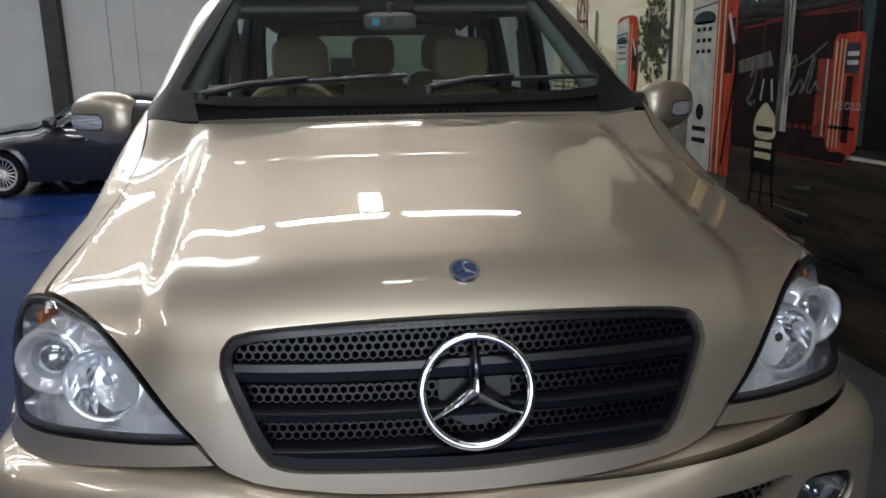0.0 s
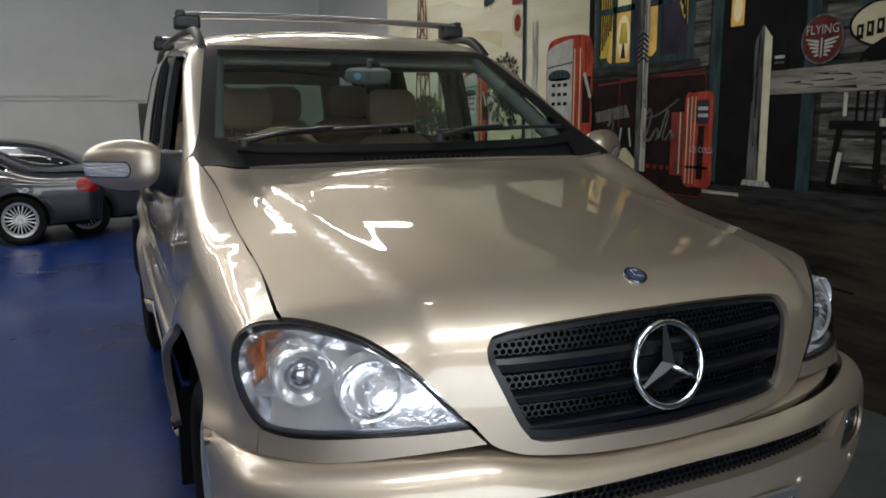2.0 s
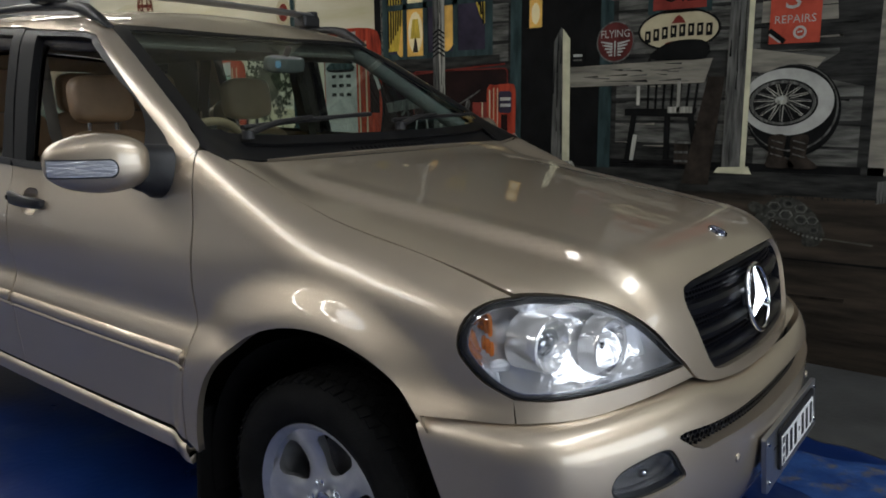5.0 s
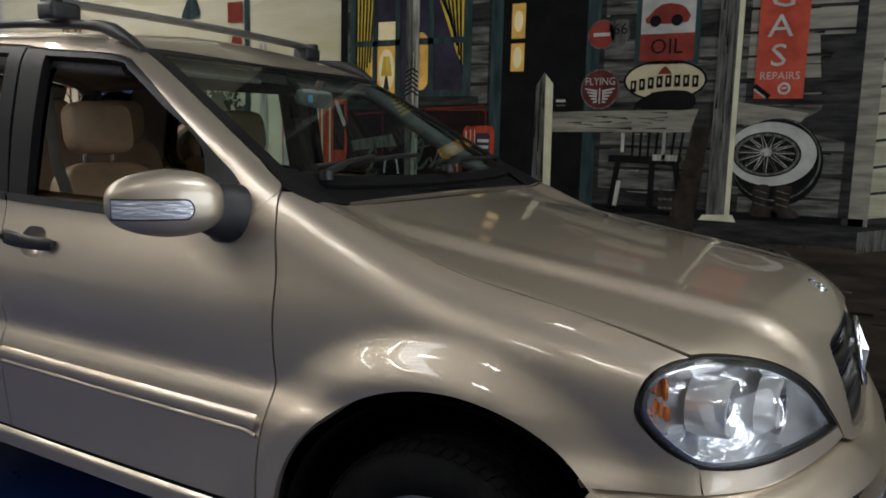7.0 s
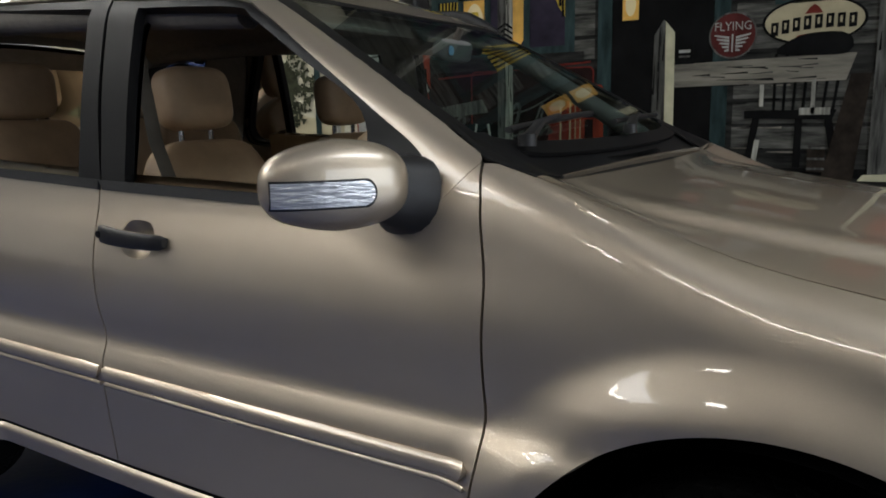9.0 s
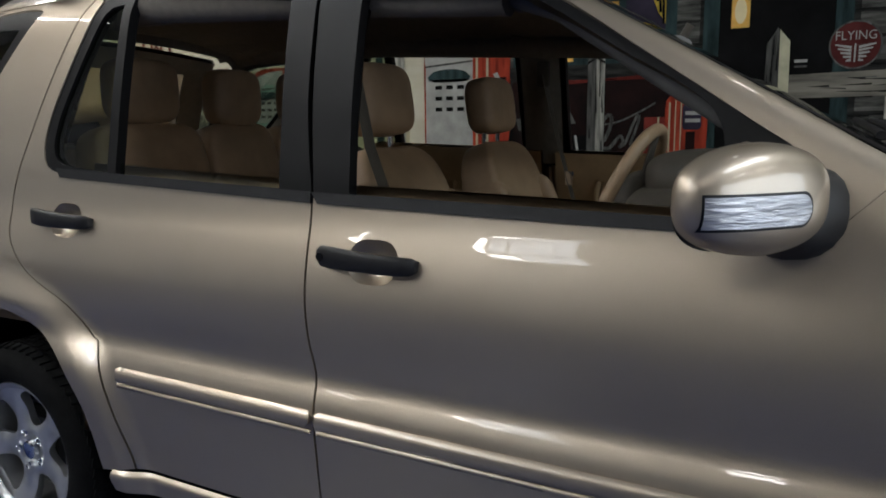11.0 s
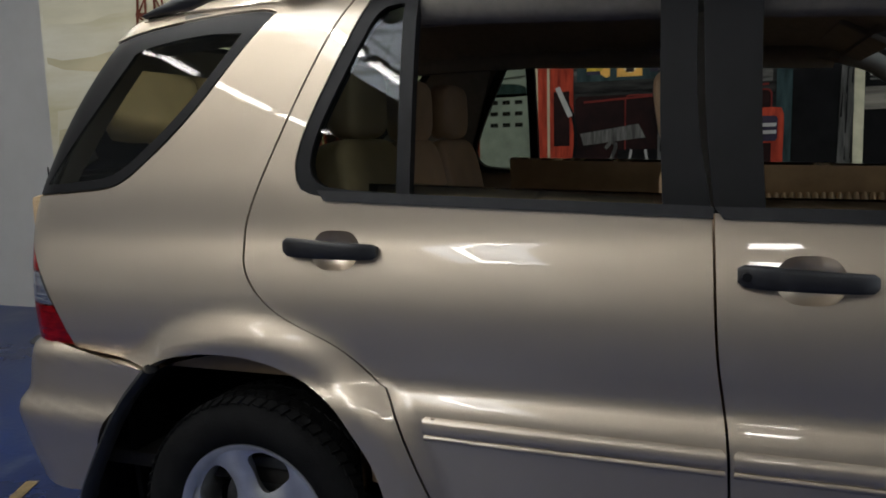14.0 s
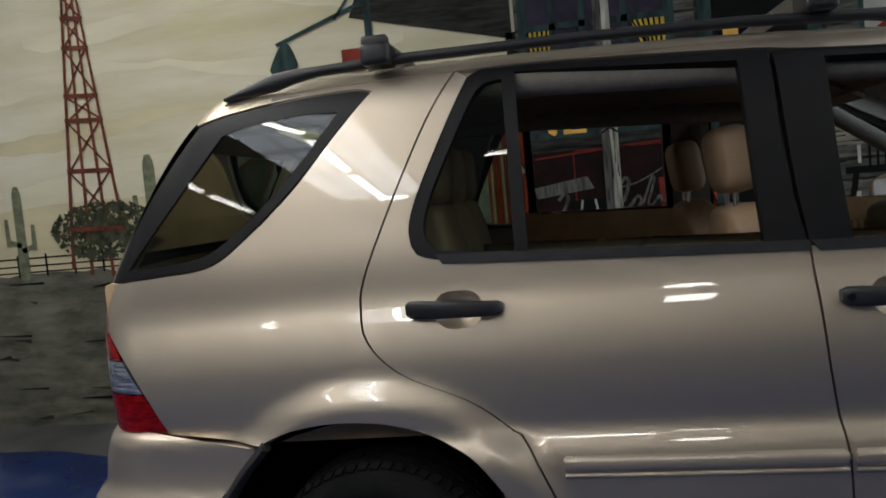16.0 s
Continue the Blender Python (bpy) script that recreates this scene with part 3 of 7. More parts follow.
for y, xs in ((5.2, (-6.1, -4.7, -3.3, -1.9, -0.5, 0.9)), (7.0, (-6.3, -4.9, -3.5, -2.1, -0.7, 0.7))):
    for x in xs:
        batten(x, y, 3.75, 1.25, True, (TUBE_POWER if y < 6 else TUBE_POWER * 0.6) * (1 if x > -3.4 else 0.5))
for x in (-2.2, -0.4):
    batten(x, -3.6, 3.75, 1.25, True, 12)
for x, y in ((-3.9, 0.2), (-5.2, 3.2)):
    batten(x, y, 3.75, 1.25, False, 8)
for x, y, sx, sy in ((-0.05, 0.8, 0.22, 0.14), (-0.05, 5.85, 0.26, 0.34), (-7.3, 5.2, 0.2, 0.4)):
    small = thing("small_ceiling_light", "small square white ceiling light", "ceiling light", "square ceiling lights", (x, y, 3.9))
    part("diffuser", box((sx, sy, 0.03), Matrix(), 0.008), TUBE, small, "glowing diffuser")
    part("tray", box((sx + 0.03, sy + 0.03, 0.03), Matrix.Translation((0, 0, 0.028)), 0.006), WHITE_WALL, small)
    part("rod", cyl(0.008, CEILING_Z - 3.94, Matrix.Translation((0, 0, (CEILING_Z - 3.9) / 2 + 0.02)), 6), POST_PAINT, small)
# a four-tube louvre light over the far aisle
louvre = thing("louvre_light", "white five-tube louvre light under the ceiling", "ceiling light", at=(-6.6, 2.05, 3.7))
part("housing", box((0.6, 0.6, 0.06), Matrix.Translation((0, 0, 0.06)), 0.01), WHITE_WALL, louvre)
for k in range(5):
    part("tube", cyl(0.018, 0.5, Matrix.Translation((-0.22 + 0.11 * k, 0, 0.0)) @ Matrix.Rotation(math.pi / 2, 4, "X"), 10), TUBE, louvre, "glowing fluorescent tube")
for k in (-1, 1):
    part("rod", cyl(0.008, CEILING_Z - 3.75, Matrix.Translation((0, k * 0.22, (CEILING_Z - 3.7) / 2 + 0.03)), 6), POST_PAINT, louvre)

# translucent roof sheet
def skylight(name, x, y, length, width, bars, power):
    sky = thing(name, "translucent skylight sheet with dark ribs in the ceiling", "skylight", kind="structure", at=(x, y, CEILING_Z))
    part("pane", box((length, width, 0.01), Matrix.Translation((0, 0, -0.02))), SKYLIGHT, sky, smooth=False)
    for k in range(3):
        part("rib", box((length, 0.05, 0.03), Matrix.Translation((0, (k - 1) * width / 4, -0.04))), FRAME_GREY, sky, smooth=False)
    for k in range(bars):
        part("cross_bar", box((0.16, width + 0.1, 0.05), Matrix.Translation(((k + 0.5 - bars / 2) * length / bars, 0, -0.05))), FRAME_GREY, sky, smooth=False)
    for k in (-1, 1):
        part("edge_trim", box((length + 0.1, 0.07, 0.06), Matrix.Translation((0, k * (width / 2 + 0.03), -0.03))), FRAME_GREY, sky, smooth=False)
    area("daylight", Matrix.Translation((x, y, CEILING_Z - 0.08)), length - 0.2, width - 0.1, power, (0.9, 0.95, 1.0))


skylight("window_1", -7.2, 6.7, 10.4, 1.9, 6, WINDOW_POWER)
skylight("window_3", -0.9, -2.9, 4.2, 1.7, 3, 130)

# the wide shopfront glazing at the showroom's open end
shop = thing("window_2", "wide bright shopfront window with grey mullions", "window", kind="structure", at=(-2.2, -8, 0))
part("pane", box((9.0, 0.01, 3.5), Matrix.Translation((0, 0.03, 2.05))), SHOP_PANE, shop, smooth=False)
for k in range(9):
    part("mullion", box((0.09, 0.07, 3.5), Matrix.Translation((-4.48 + 1.12 * k, 0.06, 2.05))), FRAME_GREY, shop, smooth=False)
for z in (0.3, 2.5, 3.8):
    part("transom", box((9.1, 0.07, 0.09), Matrix.Translation((0, 0.064, z))), FRAME_GREY, shop, smooth=False)
area("shop_daylight", Matrix.Translation((-2.2, -7.85, 2.05)) @ Matrix.Rotation(radians(90), 4, "X"), 8.8, 3.4, SHOP_POWER, (0.84, 0.92, 1.0))

# ---- the gold car: shell ----
car = thing("suv_car", "gold metallic off-road wagon with tan leather seats, parked indoors", "car")

PILLARV = View((0.53, -0.85, 0), (0.28, 0.175, 0.945))
WHEEL_ARCH_F = [(0.79 + 0.497 * math.cos(radians(a)), 0.36 + 0.497 * math.sin(radians(a))) for a in range(4, 138, 6)]
WHEEL_ARCH_R = [(3.70 + 0.475 * math.cos(radians(a)) * (1.0 if a > 90 else 0.86), 0.35 + 0.472 * math.sin(radians(a))) for a in range(62, 176, 6)]

# outlines on the right flank, as (y, z)
SEAM_F = [(1.34, 1.27), (1.331, 1.21), (1.325, 1.15), (1.31, 1.05), (1.308, 0.93), (1.302, 0.74), (1.315, 0.62), (1.335, 0.425)]
SEAM_B = [(2.516, 1.19), (2.513, 1.1), (2.503, 0.9), (2.478, 0.7), (2.473, 0.48), (2.474, 0.42)]
SEAM_R = [(3.368, 1.735), (3.455, 1.6), (3.566, 1.38), (3.65, 1.19), (3.663, 1.11), (3.648, 1.025), (3.562, 0.937), (3.386, 0.857), (3.278, 0.773), (3.241, 0.735), (3.136, 0.494), (3.115, 0.42)]
DOOR_TOP = [(1.425, 1.19), (1.447, 1.25), (1.5, 1.306), (1.6, 1.372), (1.8, 1.505), (1.98, 1.618), (2.06, 1.648), (2.45, 1.684), (2.62, 1.704), (3.2, 1.738), (3.3, 1.735)]
WIN_REAR = [(3.335, 1.712), (3.41, 1.57), (3.497, 1.39), (3.519, 1.30), (3.5, 1.245), (3.45, 1.228)]
BELT = [(3.45, 1.228), (3.19, 1.217), (2.6, 1.194), (2.516, 1.19)]
BELT_F = [(2.516, 1.19), (1.9, 1.176), (1.6, 1.172), (1.425, 1.19)]
LAMP_EDGE = [(0.302, 0.985), (0.34, 0.977), (0.378, 0.955), (0.393, 0.92), (0.391, 0.88), (0.366, 0.847), (0.318, 0.81), (0.257, 0.782)]


def gap(line, d):
    """The same line moved along y, for one side of a shut line."""
    return [(y + d, z) for y, z in line]


flank = lambda pts: on_surface(body_field, np.array([(-1.5, y, z) for y, z in pts]), np.tile([1.0, 0, 0], (len(pts), 1)))
crown = lambda pts: on_surface(body_field, np.array([(x, y, 2.6) for x, y in pts]), np.tile([0, 0, -1.0], (len(pts), 1)))
WINGV = View((0, 1, 0), (0.5, 0, 0.866))
WINGV.d = np.array([0.866, 0, -0.5])

for side, mirrored in (("right", False), ("left", True)):
    kw = dict(mirror=mirrored)
    # front wing
    edge = on_surface(body_field, np.array([(-0.751, 0.315, 2.6)] + [(x, y, 2.6) for x, y in ((-0.738, 0.535), (-0.739, 0.7), (-0.739, 0.874), (-0.747, 1.1), (-0.766, 1.234))]), np.tile([0, 0, -1.0], (6, 1)))
    lamp3 = [(-0.807, 0.253, 0.782), (-0.827, 0.316, 0.811), (-0.834, 0.364, 0.849), (-0.832, 0.389, 0.88), (-0.822, 0.39, 0.922), (-0.80, 0.374, 0.956), (-0.772, 0.336, 0.976), (-0.749, 0.299, 0.983)]
    around = np.array(LAMPV.flat(lamp3)) - np.array(LAMPV.flat([(-0.68, 0.2, 0.88)]))
    around = around * (1 + 0.004 / np.linalg.norm(around, axis=1, keepdims=True)) + np.array(LAMPV.flat([(-0.68, 0.2, 0.88)]))
    lamp_side = on_surface(body_field, *LAMPV.rays(np.array(smooth_line(around, 0.015))))
    top3 = [tuple(lamp_side[-1])] + [tuple(q) for q in edge[1:]] + [tuple(q) for q in crown([(-0.773, 1.285), (-0.779, 1.333)])]
    rest = closed(gap(SEAM_F, -0.003),
                  [(1.332, 0.425), (1.285, 0.395)], WHEEL_ARCH_F, [(0.42, 0.692), (0.445, 0.724)], [(0.445, 0.726), (0.374, 0.727), (0.245, 0.731)], [(0.245, 0.731), (0.257, 0.782)])
    wing = [np.array(p) for p in WINGV.flat(smooth_line(top3)[:-1]) + WINGV.flat(flank(rest)) + WINGV.flat(lamp_side[:-1])]
    part_wing = panel("front_wing", WINGV, [wing], PAINT, car, h=0.022, **kw)
    # front door
    fd = closed(gap(SEAM_F, 0.003), [(1.338, 0.425), (2.470, 0.42)], gap(SEAM_B, -0.003)[::-1], [(2.513, 1.19)] + BELT_F[1:], [(1.425, 1.19), (1.344, 1.27)])
    grip_f = ring_line([(2.40, 1.06), (2.375, 1.1), (2.33, 1.107), (2.285, 1.1), (2.262, 1.06), (2.285, 1.018), (2.33, 1.01), (2.375, 1.018)], 0.012)
    front_door = panel("front_door", SIDE_R, [fd, grip_f], PAINT, car, h=0.024, **kw)
    rd = closed(gap(SEAM_B, 0.003), [(2.477, 0.42), (3.112, 0.42)], gap(SEAM_R, -0.003)[::-1], [(3.365, 1.735), (3.335, 1.712)], WIN_REAR, BELT[:-1] + [(2.519, 1.19)])
    grip_r = ring_line([(y + 1.068, z + 0.036) for y, z in ((2.40, 1.06), (2.375, 1.1), (2.33, 1.107), (2.285, 1.1), (2.262, 1.06), (2.285, 1.018), (2.33, 1.01), (2.375, 1.018))], 0.012)
    rear_door = panel("rear_door", SIDE_R, [rd, grip_r], PAINT, car, h=0.024, **kw)
    for door, grip, dy, dz in ((front_door, grip_f, 0, 0), (rear_door, grip_r, 1.068, 0.036)):
        uv, tris = fill([grip], 0.012)
        o, d = SIDE_R.rays(uv)
        q = on_surface(body_field, o, d)
        n = field_normals(body_field, q)
        c = np.array((2.331 + dy, 1.06 + dz))
        r2 = np.clip((((uv - c) / (0.07, 0.05)) ** 2).sum(1), 0, 1)
        q = q - n * (0.03 * (1 - r2**2))[:, None]
        m = sheet("handle_recess", q, n, tris, PAINT, door, "scooped recess behind the handle", 0, mirrored)
        n2 = np.zeros_like(q)
        f = np.cross(q[tris[:, 1]] - q[tris[:, 0]], q[tris[:, 2]] - q[tris[:, 0]])
        f *= np.sign((f * n[tris[:, 0]]).sum(1))[:, None]
        for k in range(3):
            np.add.at(n2, tris[:, k], f)
        n2 /= np.linalg.norm(n2, axis=1, keepdims=True)
        m.data.normals_split_custom_set_from_vertices((n2 * ((-1, 1, 1) if mirrored else (1, 1, 1))).tolist())
        # handle bar
        sx = 1 if mirrored else -1
        ys = [2.468, 2.455, 2.42, 2.36, 2.30, 2.25, 2.222, 2.212]
        hs = [0.015, 0.0235, 0.0245, 0.0225, 0.0215, 0.0205, 0.019, 0.012]
        outs = [0.012, 0.02, 0.027, 0.034, 0.034, 0.028, 0.018, 0.008]
        base = on_surface(body_field, np.array([(-1.5, y + dy, 1.068 + dz - (2.468 - y) * 0.035) for y in ys]), np.tile([1.0, 0, 0], (8, 1)))
        bm = bmesh.new()
        rings = []
        for p, hh, oo in zip(base, hs, outs):
            ring = []
            for a in range(14):
                ca, sa = math.cos(2 * math.pi * a / 14), math.sin(2 * math.pi * a / 14)
                ring.append(bm.verts.new((-sx * (p[0]) * 1.0 - 0 if mirrored else p[0] - oo + 0.011 * math.copysign(abs(ca) ** 0.6, ca), p[1], p[2] + hh * math.copysign(abs(sa) ** 0.6, sa))))
                if mirrored:
                    ring[-1].co.x = -(p[0] - oo + 0.011 * math.copysign(abs(ca) ** 0.6, ca))
            rings.append(ring)
        for a, b in zip(rings, rings[1:]):
            for k in range(14):
                bm.faces.new((a[k], a[(k + 1) % 14], b[(k + 1) % 14], b[k]))
        bm.faces.new(rings[0]), bm.faces.new(rings[-1])
        hob = part("door_handle", bm, BLACK, door, "black plastic pull handle")
        if door is front_door:
            p = base[1]
            part("key_lock", cyl(0.0095, 0.006, Matrix.Translation((sx * (-p[0] + 0.0325), p[1] - 0.004, p[2])) @ Matrix.Rotation(math.pi / 2, 4, "Y"), 16), SATIN, hob)
    # rubbing strips: a pressed bar with a lower lip
    for door, y0, y1 in ((front_door, 1.325, 2.466), (rear_door, 2.482, 3.155)):
        z0 = lambda y: 0.672 + 0.006 * (y - 1.3)
        for dz, hh, lift, name in ((0.004, 0.0215, 0.014, "side_moulding"), (-0.026, 0.007, 0.009, "moulding_lip")):
            r = min(hh * 0.95, 0.02)
            loop = [np.array((y, z)) for y, z in ((y0, z0(y0) + dz - hh + r), (y0, z0(y0) + dz + hh - r * 0.4), (y0 + r * 0.5, z0(y0) + dz + hh), (y1 - r * 0.3, z0(y1) + dz + hh), (y1, z0(y1) + dz + hh - r * 0.3), (y1, z0(y1) + dz - hh + r * 0.3), (y1 - r * 0.3, z0(y1) + dz - hh), (y0 + r, z0(y0) + dz - hh))]
            uv, tris = fill([loop], 0.009)
            o, d = SIDE_R.rays(uv)
            q = on_surface(body_field, o, d)
            n = field_normals(body_field, q)
            w = (uv[:, 1] - np.array([z0(v) + dz for v in uv[:, 0]])) / hh
            prof = np.sqrt(np.clip(1.06 - np.abs(w) ** 3, 0, 1))
            q = q + n * (lift * prof)[:, None]
            tilt = np.clip(np.sign(w) * np.abs(w) ** 2 * 1.3, -1.3, 1.3)
            n = n + np.array((0, 0, 1.0)) * tilt[:, None]
            n /= np.linalg.norm(n, axis=1, keepdims=True)
            sheet(name, q, n, tris, PAINT, door, "", lift, mirrored)
    # sill
    sill = closed([(1.34, 0.41), (3.19, 0.41)], [(3.19, 0.41), (3.205, 0.385), (3.195, 0.345)], [(3.195, 0.345), (1.33, 0.345)], [(1.33, 0.345), (1.34, 0.41)])
    uv, tris = fill([sill], 0.011)
    o, d = SIDE_R.rays(uv)
    q = on_surface(body_field, o, d)
    n = field_normals(body_field, q)
    w = np.clip((0.41 - uv[:, 1]) / 0.028, 0, 1)
    q = q + n * (0.007 * np.sqrt(np.clip(1 - (1 - w) ** 2, 0, 1)))[:, None]
    n = n + np.array((0, 0, 1.6)) * ((1 - w) ** 1.5)[:, None]
    n /= np.linalg.norm(n, axis=1, keepdims=True)
    sheet("sill", q, n, tris, PAINT, car, "", 0.03, mirrored)
    # near-black sheet standing in for the shade in the gap above the sill
    panel("sill_gap_dark", SIDE_R, [rect(1.36, 0.395, 3.19, 0.44)], VOID, car, h=0.05, inward=0.012, flange=0, **kw)
    # rear quarter with the notch of its window
    rear_arch = [(3.235, 0.40), (3.262, 0.52), (3.294, 0.6), (3.373, 0.707), (3.45, 0.757), (3.527, 0.79), (3.61, 0.812), (3.687, 0.82), (3.78, 0.818), (3.859, 0.806), (3.92, 0.788), (3.975, 0.764)]
    quarter = closed(gap(SEAM_R, 0.003), [(3.118, 0.42), (3.235, 0.40)], rear_arch, [(3.975, 0.764), (4.12, 0.782), (4.25, 0.795)], [(4.25, 0.795), (4.31, 0.915), (4.365, 1.005), (4.44, 1.09)],
                     [(4.44, 1.09), (4.435, 1.16), (4.425, 1.225)], [(4.425, 1.225), (4.25, 1.237), (4.09, 1.256), (3.966, 1.336), (3.837, 1.448), (3.70, 1.60), (3.602, 1.703)],
                     [(3.602, 1.703), (3.65, 1.716), (3.81, 1.712), (4.0, 1.69), (4.13, 1.662)], [(4.13, 1.662), (4.11, 1.7), (4.07, 1.752)], [(4.07, 1.752), (3.7, 1.772), (3.376, 1.772)], [(3.376, 1.772), (3.371, 1.735)])
    rq = panel("rear_quarter", SIDE_R, [quarter], PAINT, car, h=0.024, **kw)
    panel("inner_lining", SIDE_R, [quarter], LINER, rq, "dark inner lining", h=0.05, inward=0.035, flange=0, **kw)
    qg = closed([(4.43, 1.232), (4.25, 1.243), (4.09, 1.262), (3.97, 1.342), (3.842, 1.454), (3.70, 1.608), (3.61, 1.7)], [(3.61, 1.7), (3.65, 1.71), (3.81, 1.706), (4.0, 1.684), (4.12, 1.656)], [(4.12, 1.656), (4.27, 1.475), (4.43, 1.232)])
    qgi = closed([(4.352, 1.262), (4.25, 1.268), (4.105, 1.288), (3.985, 1.365), (3.86, 1.474), (3.755, 1.59), (3.70, 1.655)], [(3.70, 1.655), (3.82, 1.658), (3.98, 1.64), (4.045, 1.622)], [(4.045, 1.622), (4.19, 1.45), (4.352, 1.262)])
    qf = panel("quarter_window", SIDE_R, [qg, qgi], SATIN, car, "black-edged fixed rear quarter window", h=0.016, lift=-0.002, flange=0.012, **kw)
    panel("pane", SIDE_R, [qgi], TINTED, qf, "green tinted glass", h=0.04, lift=-0.004, flange=0, **kw).visible_shadow = False
    # screen pillar and roof side
    low = [tuple(q) for q in flank([(1.344 + 0.081 * k / 5, 1.2705 - 0.08 * k / 5) for k in range(6)] + DOOR_TOP[1:] + [(3.362, 1.738)])]
    high = [tuple(q) for q in crown([(-0.645, 3.366), (-0.648, 3.0), (-0.642, 2.6), (-0.63, 2.3), (-0.59, 2.05)])]
    scr = [high[-1], (-0.598, 2.0, 1.655), (-0.64, 1.8, 1.535), (-0.69, 1.55, 1.385), (-0.738, 1.425, 1.315), (-0.769, 1.355, 1.286), low[0]]
    rail = closed(PILLARV.flat(low[:6]), PILLARV.flat(low[5:-1]), PILLARV.flat(low[-2:]), PILLARV.flat([low[-1], high[0]]), PILLARV.flat(high), PILLARV.flat(scr))
    panel("roof_side", PILLARV, [rail], PAINT, car, h=0.02, **kw)
    # door window frames, black
    fw = closed([(1.425, 1.19), (1.447, 1.25), (1.5, 1.306), (1.6, 1.372), (1.8, 1.505), (1.98, 1.618), (2.06, 1.648), (2.45, 1.682)], [(2.45, 1.682), (2.545, 1.69)], [(2.545, 1.69), (2.535, 1.4), (2.514, 1.19)], BELT_F)
    fwi = closed([(1.62, 1.2), (1.64, 1.372), (1.83, 1.499), (1.995, 1.602), (2.07, 1.633), (2.425, 1.66)], [(2.425, 1.66), (2.425, 1.4), (2.415, 1.203)], [(2.415, 1.203), (1.9, 1.192), (1.62, 1.186)])
    ff = panel("window_frame", SIDE_R, [fw, fwi], SATIN, front_door, "black window surround", h=0.022, lift=-0.004, flange=0.03, **kw)
    rw = closed([(2.519, 1.19), (2.55, 1.4), (2.556, 1.695)], [(2.556, 1.695), (2.62, 1.7), (3.2, 1.735), (3.3, 1.733), (3.335, 1.712)], WIN_REAR, BELT)
    rwi = closed([(2.62, 1.21), (2.628, 1.4), (2.633, 1.674)], [(2.633, 1.674), (3.15, 1.713), (3.205, 1.712)], [(3.205, 1.712), (3.205, 1.4), (3.205, 1.23)], [(3.205, 1.23), (2.62, 1.21)])
    rwi2 = closed([(3.24, 1.235), (3.24, 1.5), (3.24, 1.697)], [(3.24, 1.697), (3.27, 1.695), (3.31, 1.675), (3.375, 1.56), (3.458, 1.39), (3.478, 1.305), (3.455, 1.262), (3.40, 1.247), (3.24, 1.235)])
    rf = panel("window_frame", SIDE_R, [rw, rwi, rwi2], SATIN, rear_door, "black window surround with divider", h=0.022, lift=-0.004, flange=0.03, **kw)
    panel("pane", SIDE_R, [rwi2], TINTED, rf, "fixed green tinted glass", h=0.05, lift=-0.012, flange=0, **kw).visible_shadow = False
    glass_low = closed([(2.64, 1.205), (2.64, 1.222)], [(2.64, 1.222), (3.22, 1.262)], [(3.22, 1.262), (3.22, 1.225)], [(3.22, 1.225), (2.64, 1.205)])
    panel("lowered_pane", SIDE_R, [glass_low], WINDOW_GLASS, rf, "top edge of the lowered glass", h=0.03, lift=-0.02, flange=0.004, **kw).visible_shadow = False
    for fr, line in ((ff, BELT_F[:-1]), (rf, BELT)):
        strip = closed([(y, z + 0.014) for y, z in line], [(line[-1][0], line[-1][1] + 0.014), (line[-1][0], line[-1][1] - 0.012)], [(y, z - 0.012) for y, z in line[::-1]])
        panel("belt_strip", SIDE_R, [strip], BLACK, fr, "black rubber belt strip", h=0.013, lift=0.007, flange=0.012, **kw)
    # headlight
    L3 = [(-0.749, 0.299, 0.983), (-0.71, 0.259, 0.987), (-0.625, 0.164, 0.968), (-0.557, 0.093, 0.921), (-0.49, 0.043, 0.846), (-0.449, 0.023, 0.806)]
    L4 = [(-0.449, 0.023, 0.803), (-0.55, 0.058, 0.796), (-0.695, 0.13, 0.787), (-0.768, 0.193, 0.781), (-0.807, 0.253, 0.782), (-0.827, 0.316, 0.811), (-0.834, 0.364, 0.849), (-0.832, 0.389, 0.88), (-0.822, 0.39, 0.922), (-0.80, 0.374, 0.956), (-0.772, 0.336, 0.976), (-0.749, 0.299, 0.983)]
    lamp_loop = closed(LAMPV.flat(L3), LAMPV.flat(L4))
    lamp_in = shrink(lamp_loop, 0.005)
    hl = panel("headlight", LAMPV, [shrink(lamp_loop, 0.001), lamp_in], SEAL, car, "clear headlight with chrome projector and amber indicator", h=0.012, lift=0.0, flange=0.03, **kw)
    panel("lens", LAMPV, [lamp_in], LENS, hl, "clear lens cover", h=0.03, lift=0.0, flange=0, **kw).visible_shadow = False
    panel("bezel", LAMPV, [lamp_in, shrink(lamp_loop, 0.011)], REFLECTOR, hl, "bright inner rim", h=0.01, lift=-0.012, flange=0.1, **kw)
    panel("bucket", LAMPV, [shrink(lamp_loop, 0.004)], HOUSING, hl, "silver reflector housing", h=0.025, inward=0.055, flange=0, **kw)
    sx = -1 if mirrored else 1
    def put(p, inward, aim=(-0.12, -1, 0.02)):
        d = Vector((p[0], p[1] + inward, p[2]))
        m = Matrix.Translation(d) @ Vector(aim).to_track_quat("Z", "Y").to_matrix().to_4x4()
        return (Matrix.Diagonal((-1, 1, 1, 1)) @ m) if mirrored else m
    m = put((-0.722, 0.175, 0.884), 0.055)
    part("projector_ring", lathe([(0.034, -0.006), (0.038, 0.006), (0.047, 0.01), (0.056, 0.02), (0.061, 0.018), (0.063, 0.0), (0.066, -0.06)], 40, m), HOUSING, hl, "chrome projector ring")
